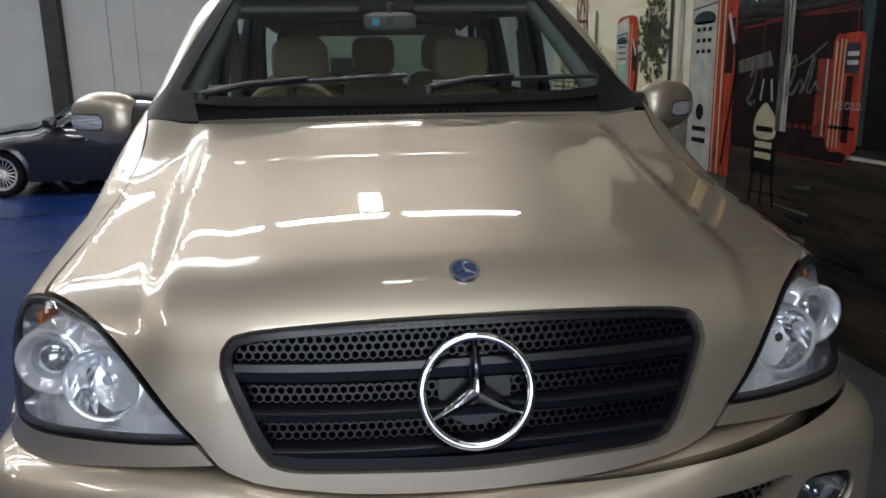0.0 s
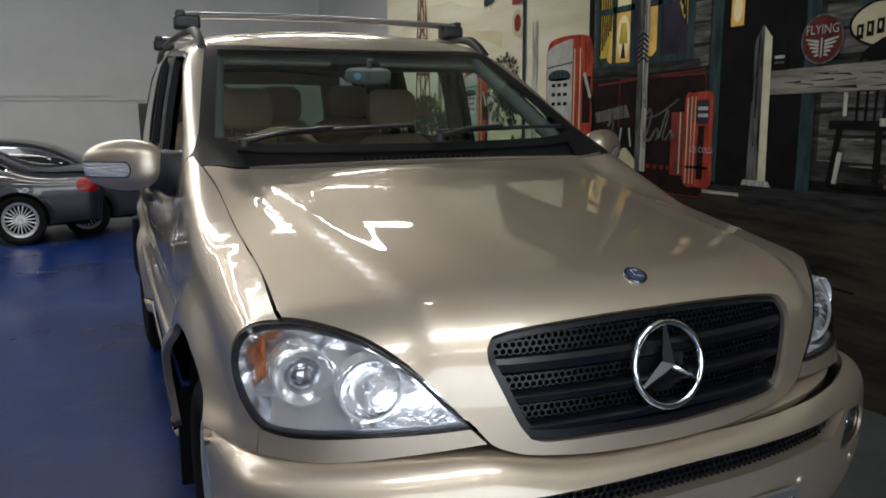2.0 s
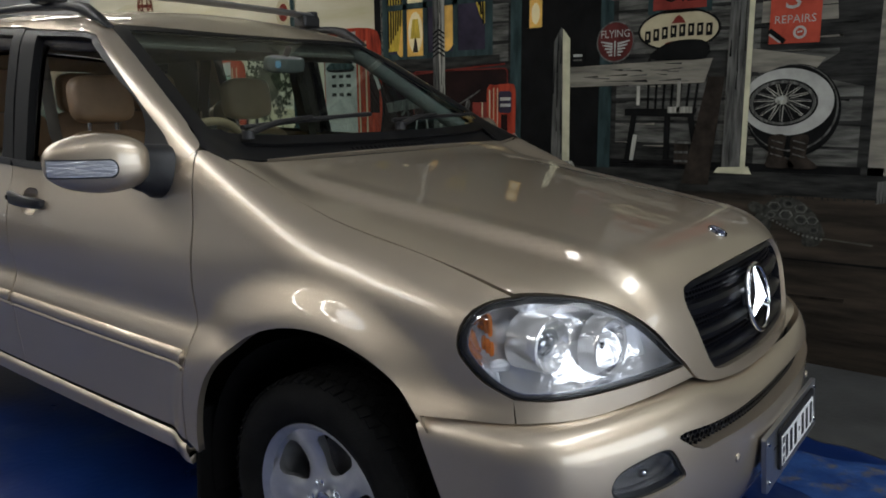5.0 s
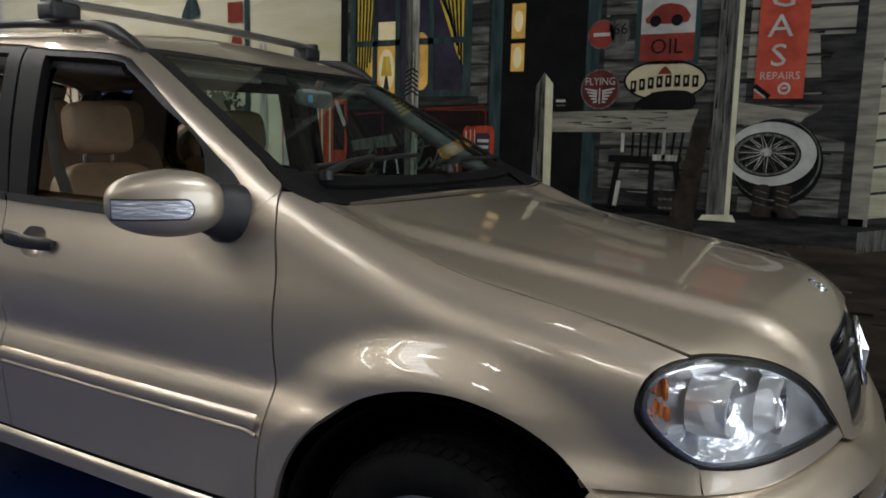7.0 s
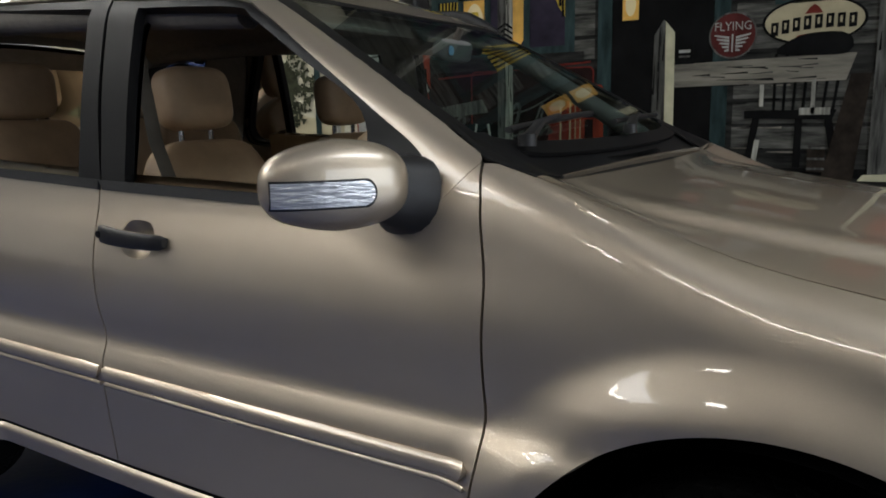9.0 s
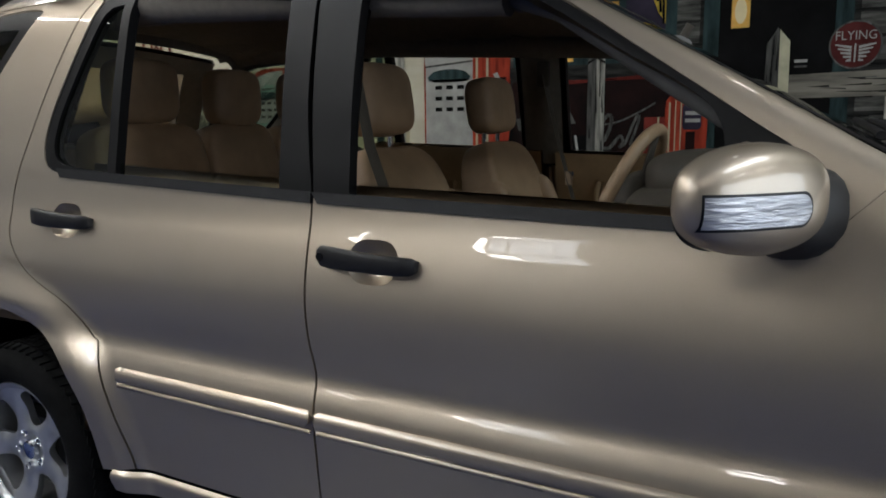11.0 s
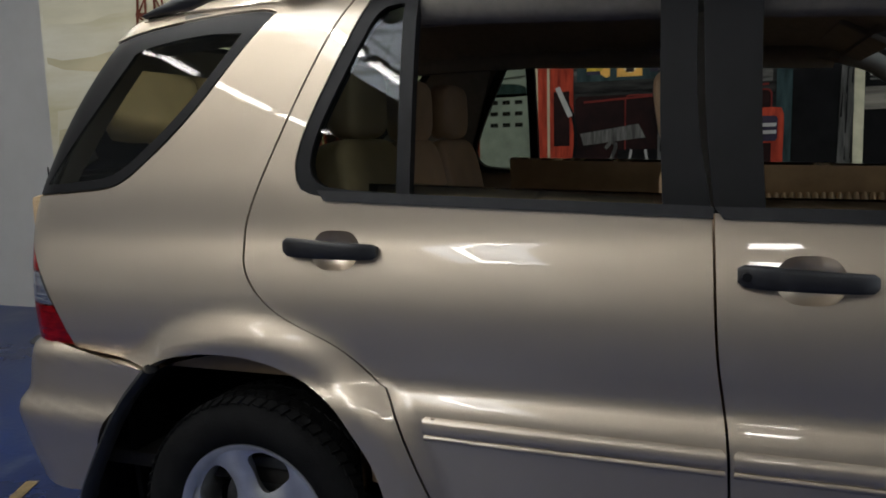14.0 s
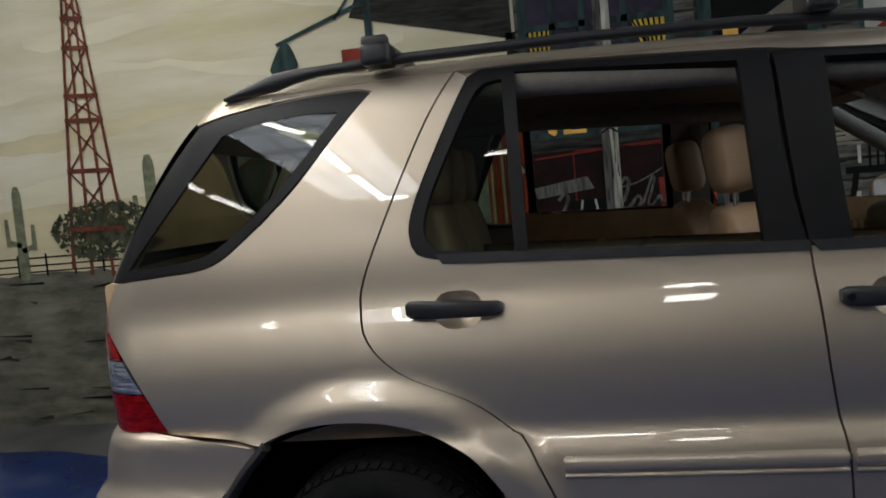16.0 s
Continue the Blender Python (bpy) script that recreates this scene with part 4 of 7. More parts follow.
    part("projector_lens", lathe([(0.0005, 0.016), (0.012, 0.0145), (0.024, 0.009), (0.032, 0.001), (0.036, -0.01)], 32, m), LENS_DOME, hl, "dark domed projector lens")
    m = put((-0.612, 0.1, 0.868), 0.04)
    random.seed(71)
    bowl = bmesh.new()
    rings = []
    for j, (r, z) in enumerate(((0.012, -0.05), (0.022, -0.046), (0.032, -0.037), (0.042, -0.024), (0.051, -0.008), (0.058, 0.008))):
        rings.append([bowl.verts.new(m @ Vector((r * math.cos(a), r * math.sin(a), z + (random.uniform(-0.004, 0.004) if j < 5 else 0)))) for a in [2 * math.pi * (k + 0.5 * (j % 2)) / 22 for k in range(22)]])
    for a, b in zip(rings, rings[1:]):
        for k in range(22):
            bowl.faces.new((a[k], a[(k + 1) % 22], b[(k + 1) % 22], b[k]))
    bowl.faces.new(rings[0])
    part("main_beam_bowl", bowl, REFLECTOR, hl, "jewelled chrome bowl", smooth=False)
    part("bowl_rim", lathe([(0.058, 0.008), (0.06, 0.013), (0.064, 0.014), (0.067, 0.004), (0.068, -0.03)], 40, m), HOUSING, hl, "bright bowl rim")
    part("bulb_cap", cyl(0.011, 0.03, m @ Matrix.Translation((0, 0, -0.025)), 16, 0.009), CHROME, hl)
    for z, yy, xx, hgt in ((0.928, 0.35, -0.795, 0.05), (0.878, 0.342, -0.80, 0.034)):
        for k in range(3):
            m = put((xx + 0.026 - 0.004 * k, yy - 0.013 * k, z - 0.004 * k), 0.014, (-0.6, -0.8, 0.1))
            part("indicator_lens", pillow((0.011, hgt, 0.012), m, 0.6, 8), AMBER, hl, "amber indicator lens")
    m = put((-0.778, 0.3, 0.835), 0.012, (-0.6, -0.8, 0.1))
    part("clear_facet", pillow((0.05, 0.03, 0.014), m, 0.6, 8), CLEAR_RIBBED, hl, "clear ribbed facet")
    ends = [tuple(q) for q in flank([(0.242, 0.731), (0.254, 0.779)])]
    strip = closed(LAMPV.flat([(-0.42, 0.011, 0.768), (-0.552, 0.053, 0.754), (-0.698, 0.125, 0.737), ends[0]]), LAMPV.flat(ends),
                   LAMPV.flat([ends[1], (-0.768, 0.193, 0.776), (-0.695, 0.13, 0.782), (-0.55, 0.058, 0.791), (-0.448, 0.024, 0.798)]), LAMPV.flat([(-0.448, 0.024, 0.798), (-0.42, 0.011, 0.768)]))
    panel("lamp_filler", LAMPV, [strip], PAINT, car, "", h=0.015, flange=0.03, **kw)
    # tail light
    T1 = [(4.29, 0.802), (4.35, 0.915), (4.396, 1.005), (4.444, 1.092)]
    tl = closed(T1, [(4.444, 1.092), (4.47, 1.05), (4.475, 0.95), (4.47, 0.85), (4.455, 0.805)], [(4.455, 0.805), (4.29, 0.802)])
    cut = lambda z: 4.255 + (z - 0.802) * 0.53 + 0.04 * np.clip((z - 0.9) / 0.19, 0, 1) ** 2
    tail = panel("tail_light", SIDE_R, [closed([(cut(0.802), 0.803), (cut(0.912), 0.912)], [(cut(0.912), 0.912), (4.475, 0.915)], [(4.475, 0.915), (4.47, 0.85), (4.455, 0.806)], [(4.455, 0.806), (cut(0.802), 0.803)])], RED_LENS, car, "red and clear wrap-round tail light", h=0.02, flange=0.03, **kw)
    panel("clear_section", SIDE_R, [closed([(cut(0.918), 0.917), (cut(1.008), 1.007)], [(cut(1.008), 1.007), (4.478, 1.01)], [(4.478, 1.01), (4.475, 0.92)], [(4.475, 0.92), (cut(0.918), 0.917)])], TAIL_CLEAR, tail, "clear ribbed lens", h=0.02, flange=0.03, **kw)
    panel("brake_section", SIDE_R, [closed([(cut(1.013), 1.012), (4.443, 1.09)], [(4.443, 1.09), (4.47, 1.06), (4.478, 1.015)], [(4.478, 1.015), (cut(1.013), 1.012)])], RED_LENS, tail, h=0.02, flange=0.03, **kw)

# bonnet with the grille surround
LH = [tuple(q) for q in crown([(-0.762, 1.238), (-0.743, 1.1), (-0.7362, 0.874), (-0.7355, 0.535), (-0.7465, 0.31)])]
LE = [(-0.743, 0.300, 0.989), (-0.706, 0.259, 0.991), (-0.621, 0.164, 0.973), (-0.552, 0.091, 0.926), (-0.485, 0.041, 0.85), (-0.44, 0.019, 0.803), (-0.412, 0.006, 0.768), (-0.376, -0.004, 0.75), (-0.322, -0.016, 0.736), (-0.184, -0.034, 0.722), (0.0, -0.042, 0.718)]
REAR_EDGE = [tuple(q) for q in crown([(-0.762, 1.238), (-0.62, 1.232), (-0.5, 1.222), (-0.25, 1.205), (0, 1.198), (0.25, 1.205), (0.5, 1.222), (0.62, 1.232), (0.762, 1.238)])]
flip = lambda pts: [(-x, y, z) for x, y, z in pts[::-1]]
hood_loop = closed(HOODV.flat(LH), HOODV.flat(LE + flip(LE)[1:]), HOODV.flat(flip(LH)), HOODV.flat(flip(REAR_EDGE)))
GR = [(-0.355, 0.053, 0.975), (-0.2, 0.04, 0.986), (0, 0.036, 0.989), (0.2, 0.04, 0.986), (0.355, 0.053, 0.975), (0.392, 0.053, 0.96), (0.404, 0.034, 0.925), (0.375, 0.01, 0.845), (0.345, -0.007, 0.785), (0.31, -0.018, 0.764), (0.2, -0.03, 0.756), (0, -0.04, 0.752), (-0.2, -0.03, 0.756), (-0.31, -0.018, 0.764), (-0.345, -0.007, 0.785), (-0.375, 0.01, 0.845), (-0.404, 0.034, 0.925), (-0.392, 0.053, 0.96)]
grille_loop = ring_line(HOODV.flat(GR), 0.015)
hood = panel("bonnet", HOODV, [hood_loop, grille_loop], PAINT, car, "gold bonnet with body-coloured grille surround", h=0.024, flange=0.035)

# grille
def nose_y(x, z):
    return float(NOSE(z)) + 0.40 * abs(x) ** 2.5


def grille_half(z):
    return float(np.interp(z, (0.75, 0.785, 0.845, 0.92, 0.955, 0.985), (0.26, 0.335, 0.366, 0.394, 0.398, 0.3)))


ring_in = shrink(grille_loop, 0.016)
grille = part("grille", box((0.84, 0.01, 0.27), Matrix.Translation((0, 0.17, 0.87))), VOID, car, "black slatted grille with honeycomb mesh", smooth=False)
panel("grille_frame", HOODV, [shrink(grille_loop, 0.0015), ring_in], GRILLE_BLACK, grille, "black moulded inner frame", h=0.012, lift=-0.012, flange=0.06)
for z, hh, deep, back in ((0.905, 0.019, 0.034, 0.018), (0.842, 0.013, 0.03, 0.014), (0.782, 0.013, 0.03, 0.012)):
    w = grille_half(z)
    bm = bmesh.new()
    rings = []
    for i in range(33):
        x = -w + 2 * w * i / 32
        y = nose_y(x, z) + back
        prof = [(0.0, 0.35), (0.25, 0.85), (1, 1.0), (1, -1.0), (0.3, -1.0), (0.02, -0.55)]
        rings.append([bm.verts.new((x, y + a * deep, z + b * hh)) for a, b in prof])
    for a, b in zip(rings, rings[1:]):
        for k in range(6):
            bm.faces.new((a[k], a[(k + 1) % 6], b[(k + 1) % 6], b[k]))
    bm.faces.new(rings[0]), bm.faces.new(rings[-1])
    part("slat", bm, GRILLE_BLACK, grille, "black moulded slat")


def hex_mesh(place, x0, x1, z0, z1, pitch, wall, keep=lambda x, z: True, deep=0.008):
    """A honeycomb sheet: hexagonal rings with open cells."""
    bm = bmesh.new()
    rows = int((z1 - z0) / (pitch * 0.866)) + 1
    for j in range(rows):
        z = z0 + pitch * 0.5 + j * pitch * 0.866
        n = int((x1 - x0) / pitch)
        for i in range(n):
            x = x0 + pitch * (0.5 + i + 0.5 * (j % 2))
            if not keep(x, z):
                continue
            R, r = pitch / math.sqrt(3), pitch / math.sqrt(3) - wall
            ring = []
            for k in range(6):
                a = radians(30 + 60 * k)
                ring.append([bm.verts.new(place(x + q * math.cos(a), z + q * math.sin(a), dd)) for q, dd in ((R, 0), (r, 0), (r, deep))])
            for k in range(6):
                a, b = ring[k], ring[(k + 1) % 6]
                bm.faces.new((a[0], b[0], b[1], a[1]))
                bm.faces.new((a[1], b[1], b[2], a[2]))
    return bm


for z0, z1 in ((0.924, 0.966), (0.857, 0.886), (0.797, 0.827)):
    bm = hex_mesh(lambda x, z, dd: (x, nose_y(x, z) + 0.034 + dd, z), -0.41, 0.41, z0, z1, 0.0142, 0.0022, lambda x, z: abs(x) < grille_half(z) - 0.006)
    part("mesh_insert", bm, GRILLE_BLACK, grille, "black honeycomb mesh", smooth=False)

emblem_m = Matrix.Translation((0, -0.012, 0.874)) @ Matrix.Rotation(radians(90 - 12), 4, "X")
emblem = part("grille_emblem", lathe([(0.0885 + 0.0075 * math.cos(a), 0.0075 * math.sin(a)) for a in [2 * math.pi * k / 10 for k in range(10)]], 64, emblem_m, closed=True), CHROME, grille, "chrome ring with three spokes")
bm = bmesh.new()
tip = bm.verts.new(emblem_m @ Vector((0, 0, 0.022)))
for k in range(3):
    a = radians(90 + 120 * k)
    u, w = Vector((math.cos(a), math.sin(a), 0)), Vector((-math.sin(a), math.cos(a), 0))
    e = bm.verts.new(emblem_m @ (u * 0.085 + Vector((0, 0, 0.004))))
    inner = [bm.verts.new(emblem_m @ (u * 0.013 * math.cos(radians(60)) * 1.4 + w * s * 0.0145)) for s in (-1, 1)]
    low = [bm.verts.new(emblem_m @ (u * 0.085 + w * s * 0.0028)) for s in (-1, 1)]
    bm.faces.new((tip, inner[0], low[0], e)), bm.faces.new((tip, e, low[1], inner[1]))
    bm.faces.new((inner[0], low[0], low[1], inner[1]))
part("emblem_star", bm, CHROME, grille, "chrome three-pointed centre", smooth=False)
part("emblem_plate", cyl(0.06, 0.012, emblem_m @ Matrix.Translation((0, 0, -0.03)), 32), GRILLE_BLACK, grille)
q = on_surface(body_field, np.array([(0, 0.106, 2.0)]), np.array([(0, 0, -1.0)]))[0]
bn = Vector(field_normals(body_field, q[None])[0])
bmx = Matrix.Translation(Vector(q)) @ bn.to_track_quat("Z", "Y").to_matrix().to_4x4()
bdg = part("bonnet_badge", lathe([(0.0005, 0.0025), (0.0205, 0.002)], 32, bmx), mat("badge_blue", (0.03, 0.045, 0.11), 0.3, vary=0.2, noise_scale=200), hood, "small round blue and silver bonnet badge")
part("badge_rim", lathe([(0.0205, 0.001), (0.021, 0.0045), (0.0265, 0.0045), (0.028, 0.0)], 32, bmx), CHROME, bdg, "chrome rim")
for k in range(3):
    a = radians(90 + 120 * k)
    part("badge_spoke", tube([bmx @ Vector((0, 0, 0.003)), bmx @ Vector((0.019 * math.cos(a), 0.019 * math.sin(a), 0.003))], [0.003, 0.0008], 6), CHROME, bdg)

# windscreen, cowl, roof
W3 = [(-0.725, 1.40, 1.29), (-0.5, 1.345, 1.28), (0, 1.318, 1.283), (0.5, 1.345, 1.28), (0.725, 1.40, 1.29)]
W4 = [(0.725, 1.40, 1.29), (0.655, 1.75, 1.505), (0.60, 2.02, 1.666)]
W5 = [(0.60, 2.02, 1.666), (0.3, 2.0, 1.683), (0, 1.995, 1.69), (-0.3, 2.0, 1.683), (-0.60, 2.02, 1.666)]
W6 = [(-0.60, 2.02, 1.666), (-0.655, 1.75, 1.505), (-0.725, 1.40, 1.29)]
ws_outer = closed(*[SCREENV.flat(w) for w in (W3, W4, W5, W6)])
ws_big = shrink(ws_outer, -0.03)
ws_inner = shrink(ws_outer, 0.022)
ws = panel("windscreen", SCREENV, [ws_big, ws_inner], SATIN, car, "raked windscreen with black printed border", h=0.025, lift=0.001, flange=0.01)
panel("pane", SCREENV, [ws_inner], SCREEN_GLASS, ws, "green tinted glass", h=0.05, lift=0.0, flange=0).visible_shadow = False
cowl = closed(SCREENV.flat([(-0.735, 1.30, 1.215), (-0.5, 1.232, 1.225), (0, 1.2, 1.223), (0.5, 1.232, 1.225), (0.735, 1.30, 1.215)]), SCREENV.flat([(0.735, 1.30, 1.215), (0.735, 1.405, 1.29)]), SCREENV.flat([(0.735, 1.405, 1.29), (0.5, 1.35, 1.283), (0, 1.322, 1.286), (-0.5, 1.35, 1.283), (-0.735, 1.405, 1.29)]), SCREENV.flat([(-0.735, 1.405, 1.29), (-0.735, 1.30, 1.215)]))
cw = panel("cowl", SCREENV, [cowl], SATIN, car, "black plastic wiper cowl", h=0.03, inward=0.012, flange=0.02)
for sx in (-1, 1):
    end = [(sx * 0.66, 1.42, 1.30), (sx * 0.62, 1.245, 1.228), (sx * 0.7, 1.246, 1.232), (sx * 0.768, 1.244, 1.236), (sx * 0.776, 1.29, 1.257), (sx * 0.78, 1.337, 1.277), (sx * 0.748, 1.425, 1.312)]
    panel("cowl_end", SCREENV, [[np.array(p) for p in SCREENV.flat(end)]], SATIN, cw, "black corner of the cowl", h=0.015, lift=0.0015, flange=0.006)
for x in np.arange(-0.55, 0.56, 0.022):
    yv = 1.262 + 0.06 * (abs(x) / 0.5) ** 2 * 0.8
    part("vent_slot", box((0.008, 0.035, 0.006), Matrix.Translation((x, yv, 1.24)) @ Matrix.Rotation(radians(30), 4, "X")), VOID, cw, smooth=False)
roof = closed(TOPV.flat([(-0.60, 2.045, 0), (-0.3, 2.018, 0), (0, 2.01, 0), (0.3, 2.018, 0), (0.60, 2.045, 0)]), [(0.60, 2.045), (0.64, 2.3), (0.652, 3.0), (0.645, 4.05)], [(0.645, 4.05), (0.3, 4.1), (0, 4.11), (-0.3, 4.1), (-0.645, 4.05)], [(-0.645, 4.05), (-0.652, 3.0), (-0.64, 2.3), (-0.60, 2.045)])
roof_ob = panel("roof", TOPV, [roof], PAINT, car, "gold roof", h=0.05, lift=0.002, flange=0.02)


def screen_at(x, v, lift):
    """A point on the windscreen at x, v metres up from its foot."""
    q = on_surface(body_field, np.array([(x, 1.2 + v * 0.85, 1.9)]), np.array([(0, 0.35, -0.937)]))[0]
    n = field_normals(body_field, q[None])[0]
    return Vector(q + n * lift)


for pts in (((-0.6, -0.04), (-0.35, -0.012), (-0.08, 0.015), (0.02, 0.022)), ((0.1, -0.04), (0.32, -0.02), (0.55, 0.0), (0.66, 0.008))):
    w = part("wiper", tube([screen_at(x, v, 0.016) for x, v in pts], 0.01, 8, flat=0.8), BLACK, car, "black wiper blade and arm")
    part("wiper_arm", tube([screen_at(pts[0][0] - 0.02, pts[0][1] - 0.07, 0.03), screen_at(pts[0][0] + 0.12, pts[0][1] - 0.015, 0.035), screen_at(pts[1][0] + 0.05, pts[1][1], 0.03)], [0.016, 0.013, 0.009], 8, flat=0.7), BLACK, w)
    part("wiper_pivot", cyl(0.02, 0.025, Matrix.Translation(screen_at(pts[0][0] - 0.02, pts[0][1] - 0.07, 0.025)), 16), BLACK, w)

# tailgate
TG = View((-1, 0, 0), (0, -0.35, 0.937))
tg3 = [(-0.68, 4.46, 0.82), (-0.70, 4.47, 1.1), (-0.66, 4.38, 1.3), (-0.58, 4.16, 1.66)]
tg_loop = closed(TG.flat(tg3), TG.flat([(-0.58, 4.16, 1.66), (0, 4.19, 1.7), (0.58, 4.16, 1.66)]), TG.flat([(-x, y, z) for x, y, z in tg3[::-1]]), TG.flat([(0.68, 4.46, 0.82), (0, 4.54, 0.82), (-0.68, 4.46, 0.82)]))
tgw = closed(TG.flat([(-0.56, 4.42, 1.25), (-0.46, 4.2, 1.6)]), TG.flat([(-0.46, 4.2, 1.6), (0.46, 4.2, 1.6)]), TG.flat([(0.46, 4.2, 1.6), (0.56, 4.42, 1.25)]), TG.flat([(0.56, 4.42, 1.25), (-0.56, 4.42, 1.25)]))
tgo = panel("tailgate", TG, [tg_loop, tgw], PAINT, car, "gold tailgate", h=0.05)
panel("inner_lining", TG, [tg_loop, shrink(tgw, 0.004)], LINER, tgo, "dark inner lining", h=0.05, inward=0.035, flange=-0.03)
panel("pane", TG, [tgw], TINTED, tgo, "tinted rear glass", h=0.08, flange=0).visible_shadow = False

# bumpers
FB = Round(0.75, -1, radians(32))
arch_edge = [(-0.888, 0.46, 0.7), (-0.895, 0.42, 0.62), (-0.893, 0.37, 0.5), (-0.88, 0.33, 0.34)]
top_edge = [(-0.885, 0.47, 0.72), (-0.855, 0.39, 0.722), (-0.78, 0.25, 0.727), (-0.67, 0.16, 0.735), (-0.54, 0.09, 0.742), (-0.42, 0.05, 0.745), (-0.3, 0.0, 0.726), (-0.2, -0.01, 0.715), (0, -0.015, 0.71)]
low_edge = [(-0.88, 0.33, 0.34), (-0.7, 0.13, 0.335), (-0.4, -0.02, 0.33), (0, -0.06, 0.33)]
bump_loop = closed(FB.flat(arch_edge), FB.flat(low_edge + flip(low_edge)[1:]), FB.flat(flip(arch_edge)), FB.flat(flip(top_edge)[:-1] + top_edge[::-1]))
SLOT_L = [(-0.555, -0.012, 0.668), (-0.49, -0.043, 0.63), (-0.4, -0.064, 0.629), (-0.2, -0.096, 0.63), (0, -0.103, 0.632)]
SLOT_U = [(0, -0.09, 0.684), (-0.21, -0.087, 0.683), (-0.43, -0.052, 0.677), (-0.54, -0.015, 0.678), (-0.555, -0.012, 0.668)]
slot = closed(FB.flat(SLOT_L + flip(SLOT_L)[1:]), FB.flat(flip(SLOT_U)[:-1] + SLOT_U))
FOG = [(-0.735, 0.06, 0.60), (-0.715, 0.054, 0.632), (-0.66, 0.028, 0.65), (-0.60, 0.002, 0.657), (-0.575, -0.012, 0.645), (-0.555, -0.022, 0.61), (-0.54, -0.028, 0.582), (-0.58, -0.012, 0.568), (-0.66, 0.022, 0.562), (-0.715, 0.05, 0.572)]
fog_r = ring_line(FB.flat(FOG), 0.012)
fog_l = ring_line(FB.flat(flip(FOG)), 0.012)
bumper = panel("front_bumper", FB, [bump_loop, slot, fog_r, fog_l], PAINT, car, "gold front bumper with lower mesh slot", h=0.022, field=front_bumper_field, flange=0.05)
for loop, sgn in ((fog_r, 1), (fog_l, -1)):
    fg = panel("fog_light", FB, [loop, shrink(loop, 0.006)], SEAL, bumper, "clear fog lamp", h=0.01, field=front_bumper_field, lift=-0.006, flange=0.02)
    panel("lens", FB, [shrink(loop, 0.006)], LENS, fg, h=0.02, field=front_bumper_field, lift=-0.008, flange=0).visible_shadow = False
    panel("reflector", FB, [loop], REFLECTOR, fg, h=0.014, field=front_bumper_field, inward=0.04, flange=0)
    panel("rim", FB, [shrink(loop, 0.005), shrink(loop, 0.009)], REFLECTOR, fg, h=0.008, field=front_bumper_field, inward=0.014, flange=0.05)
    part("bulb_shield", pillow((0.024, 0.03, 0.024), Matrix.Translation((-sgn * 0.635, 0.04, 0.61)), 0.8, 10), CHROME, fg)


def bumper_y(x, z):
    return float(on_surface(front_bumper_field, np.array([(x, -0.6, z)]), np.array([(0, 1.0, 0)]))[0][1])


# ledge that closes the bumper's top against the body
uv = np.array(FB.flat(flip(top_edge)[:-1] + top_edge[::-1]))
o, d = FB.rays(np.array(smooth_line(uv, 0.03)))
rim = on_surface(front_bumper_field, o, d)
bm = bmesh.new()
vs = []
for p in rim:
    i = np.array((-p[0], 0.95 - p[1], 0))
    i = i / np.linalg.norm(i)
    vs.append([bm.verts.new(p + i * a - np.array((0, 0, b))) for a, b in ((0.0, 0.001), (0.03, 0.0035), (0.09, 0.008))])
for a, b in zip(vs, vs[1:]):
    for k in range(2):
        bm.faces.new((a[k], b[k], b[k + 1], a[k + 1]))
part("bumper_ledge", bm, PAINT, bumper)

slot_y = {round(x, 2): bumper_y(x, 0.656) for x in np.arange(-0.56, 0.57, 0.01)}
by = lambda x: slot_y[round(max(-0.56, min(0.56, x)), 2)]
bm = hex_mesh(lambda x, z, dd: (x, by(x) + 0.028 + dd, z), -0.56, 0.56, 0.622, 0.69, 0.0165, 0.0024)
part("mesh_insert", bm, GRILLE_BLACK, bumper, "black honeycomb mesh", smooth=False)
bm = bmesh.new()
vs = [[bm.verts.new((x, by(x) + 0.06, z)) for z in (0.6, 0.71)] for x in np.arange(-0.56, 0.565, 0.04)]
for a, b in zip(vs, vs[1:]):
    bm.faces.new((a[0], b[0], b[1], a[1]))
part("slot_back", bm, VOID, bumper, "", False)
for x, z in ((0.34, 0.565), (-0.34, 0.56), (0.62, 0.53), (-0.72, 0.53)):
    y = bumper_y(x, z)
    part("parking_sensor", lathe([(0.0005, 0.004), (0.008, 0.0035), (0.011, 0.001), (0.012, -0.004)], 20, Matrix.Translation((x, y - 0.001, z)) @ Matrix.Rotation(radians(90), 4, "X")), PAINT, bumper, "small round parking sensor")
# number plate on its bracket
PB = Matrix.Translation((0.03, -0.125, 0.505)) @ Matrix.Rotation(radians(90 - 4), 4, "X")
bracket = plate("plate_bracket", [rect(-0.265, -0.075, 0.265, 0.07, 0.008)], PB @ Matrix.Translation((0, 0, -0.004)), RAIL, car, "silver number plate bracket", depth=0.012)
pl = plate("number_plate", [rect(-0.187, -0.054, 0.187, 0.054, 0.008)], PB @ Matrix.Translation((0.02, 0.005, 0.004)), PLATE_BLACK, bracket, "black-bordered white number plate", depth=0.006)
plate("plate_face", [rect(-0.175, -0.046, 0.175, 0.034, 0.005)], PB @ Matrix.Translation((0.02, 0.005, 0.0055)), PLATE_WHITE, pl, depth=0.001)
for x in (-0.128, -0.083, -0.035, 0.045, 0.093, 0.142):
    plate("plate_bar", [rect(x - 0.012, -0.036, x + 0.012, 0.024, 0.004)], PB @ Matrix.Translation((0.02, 0.005, 0.0066)), PLATE_BLACK, pl, depth=0.001)
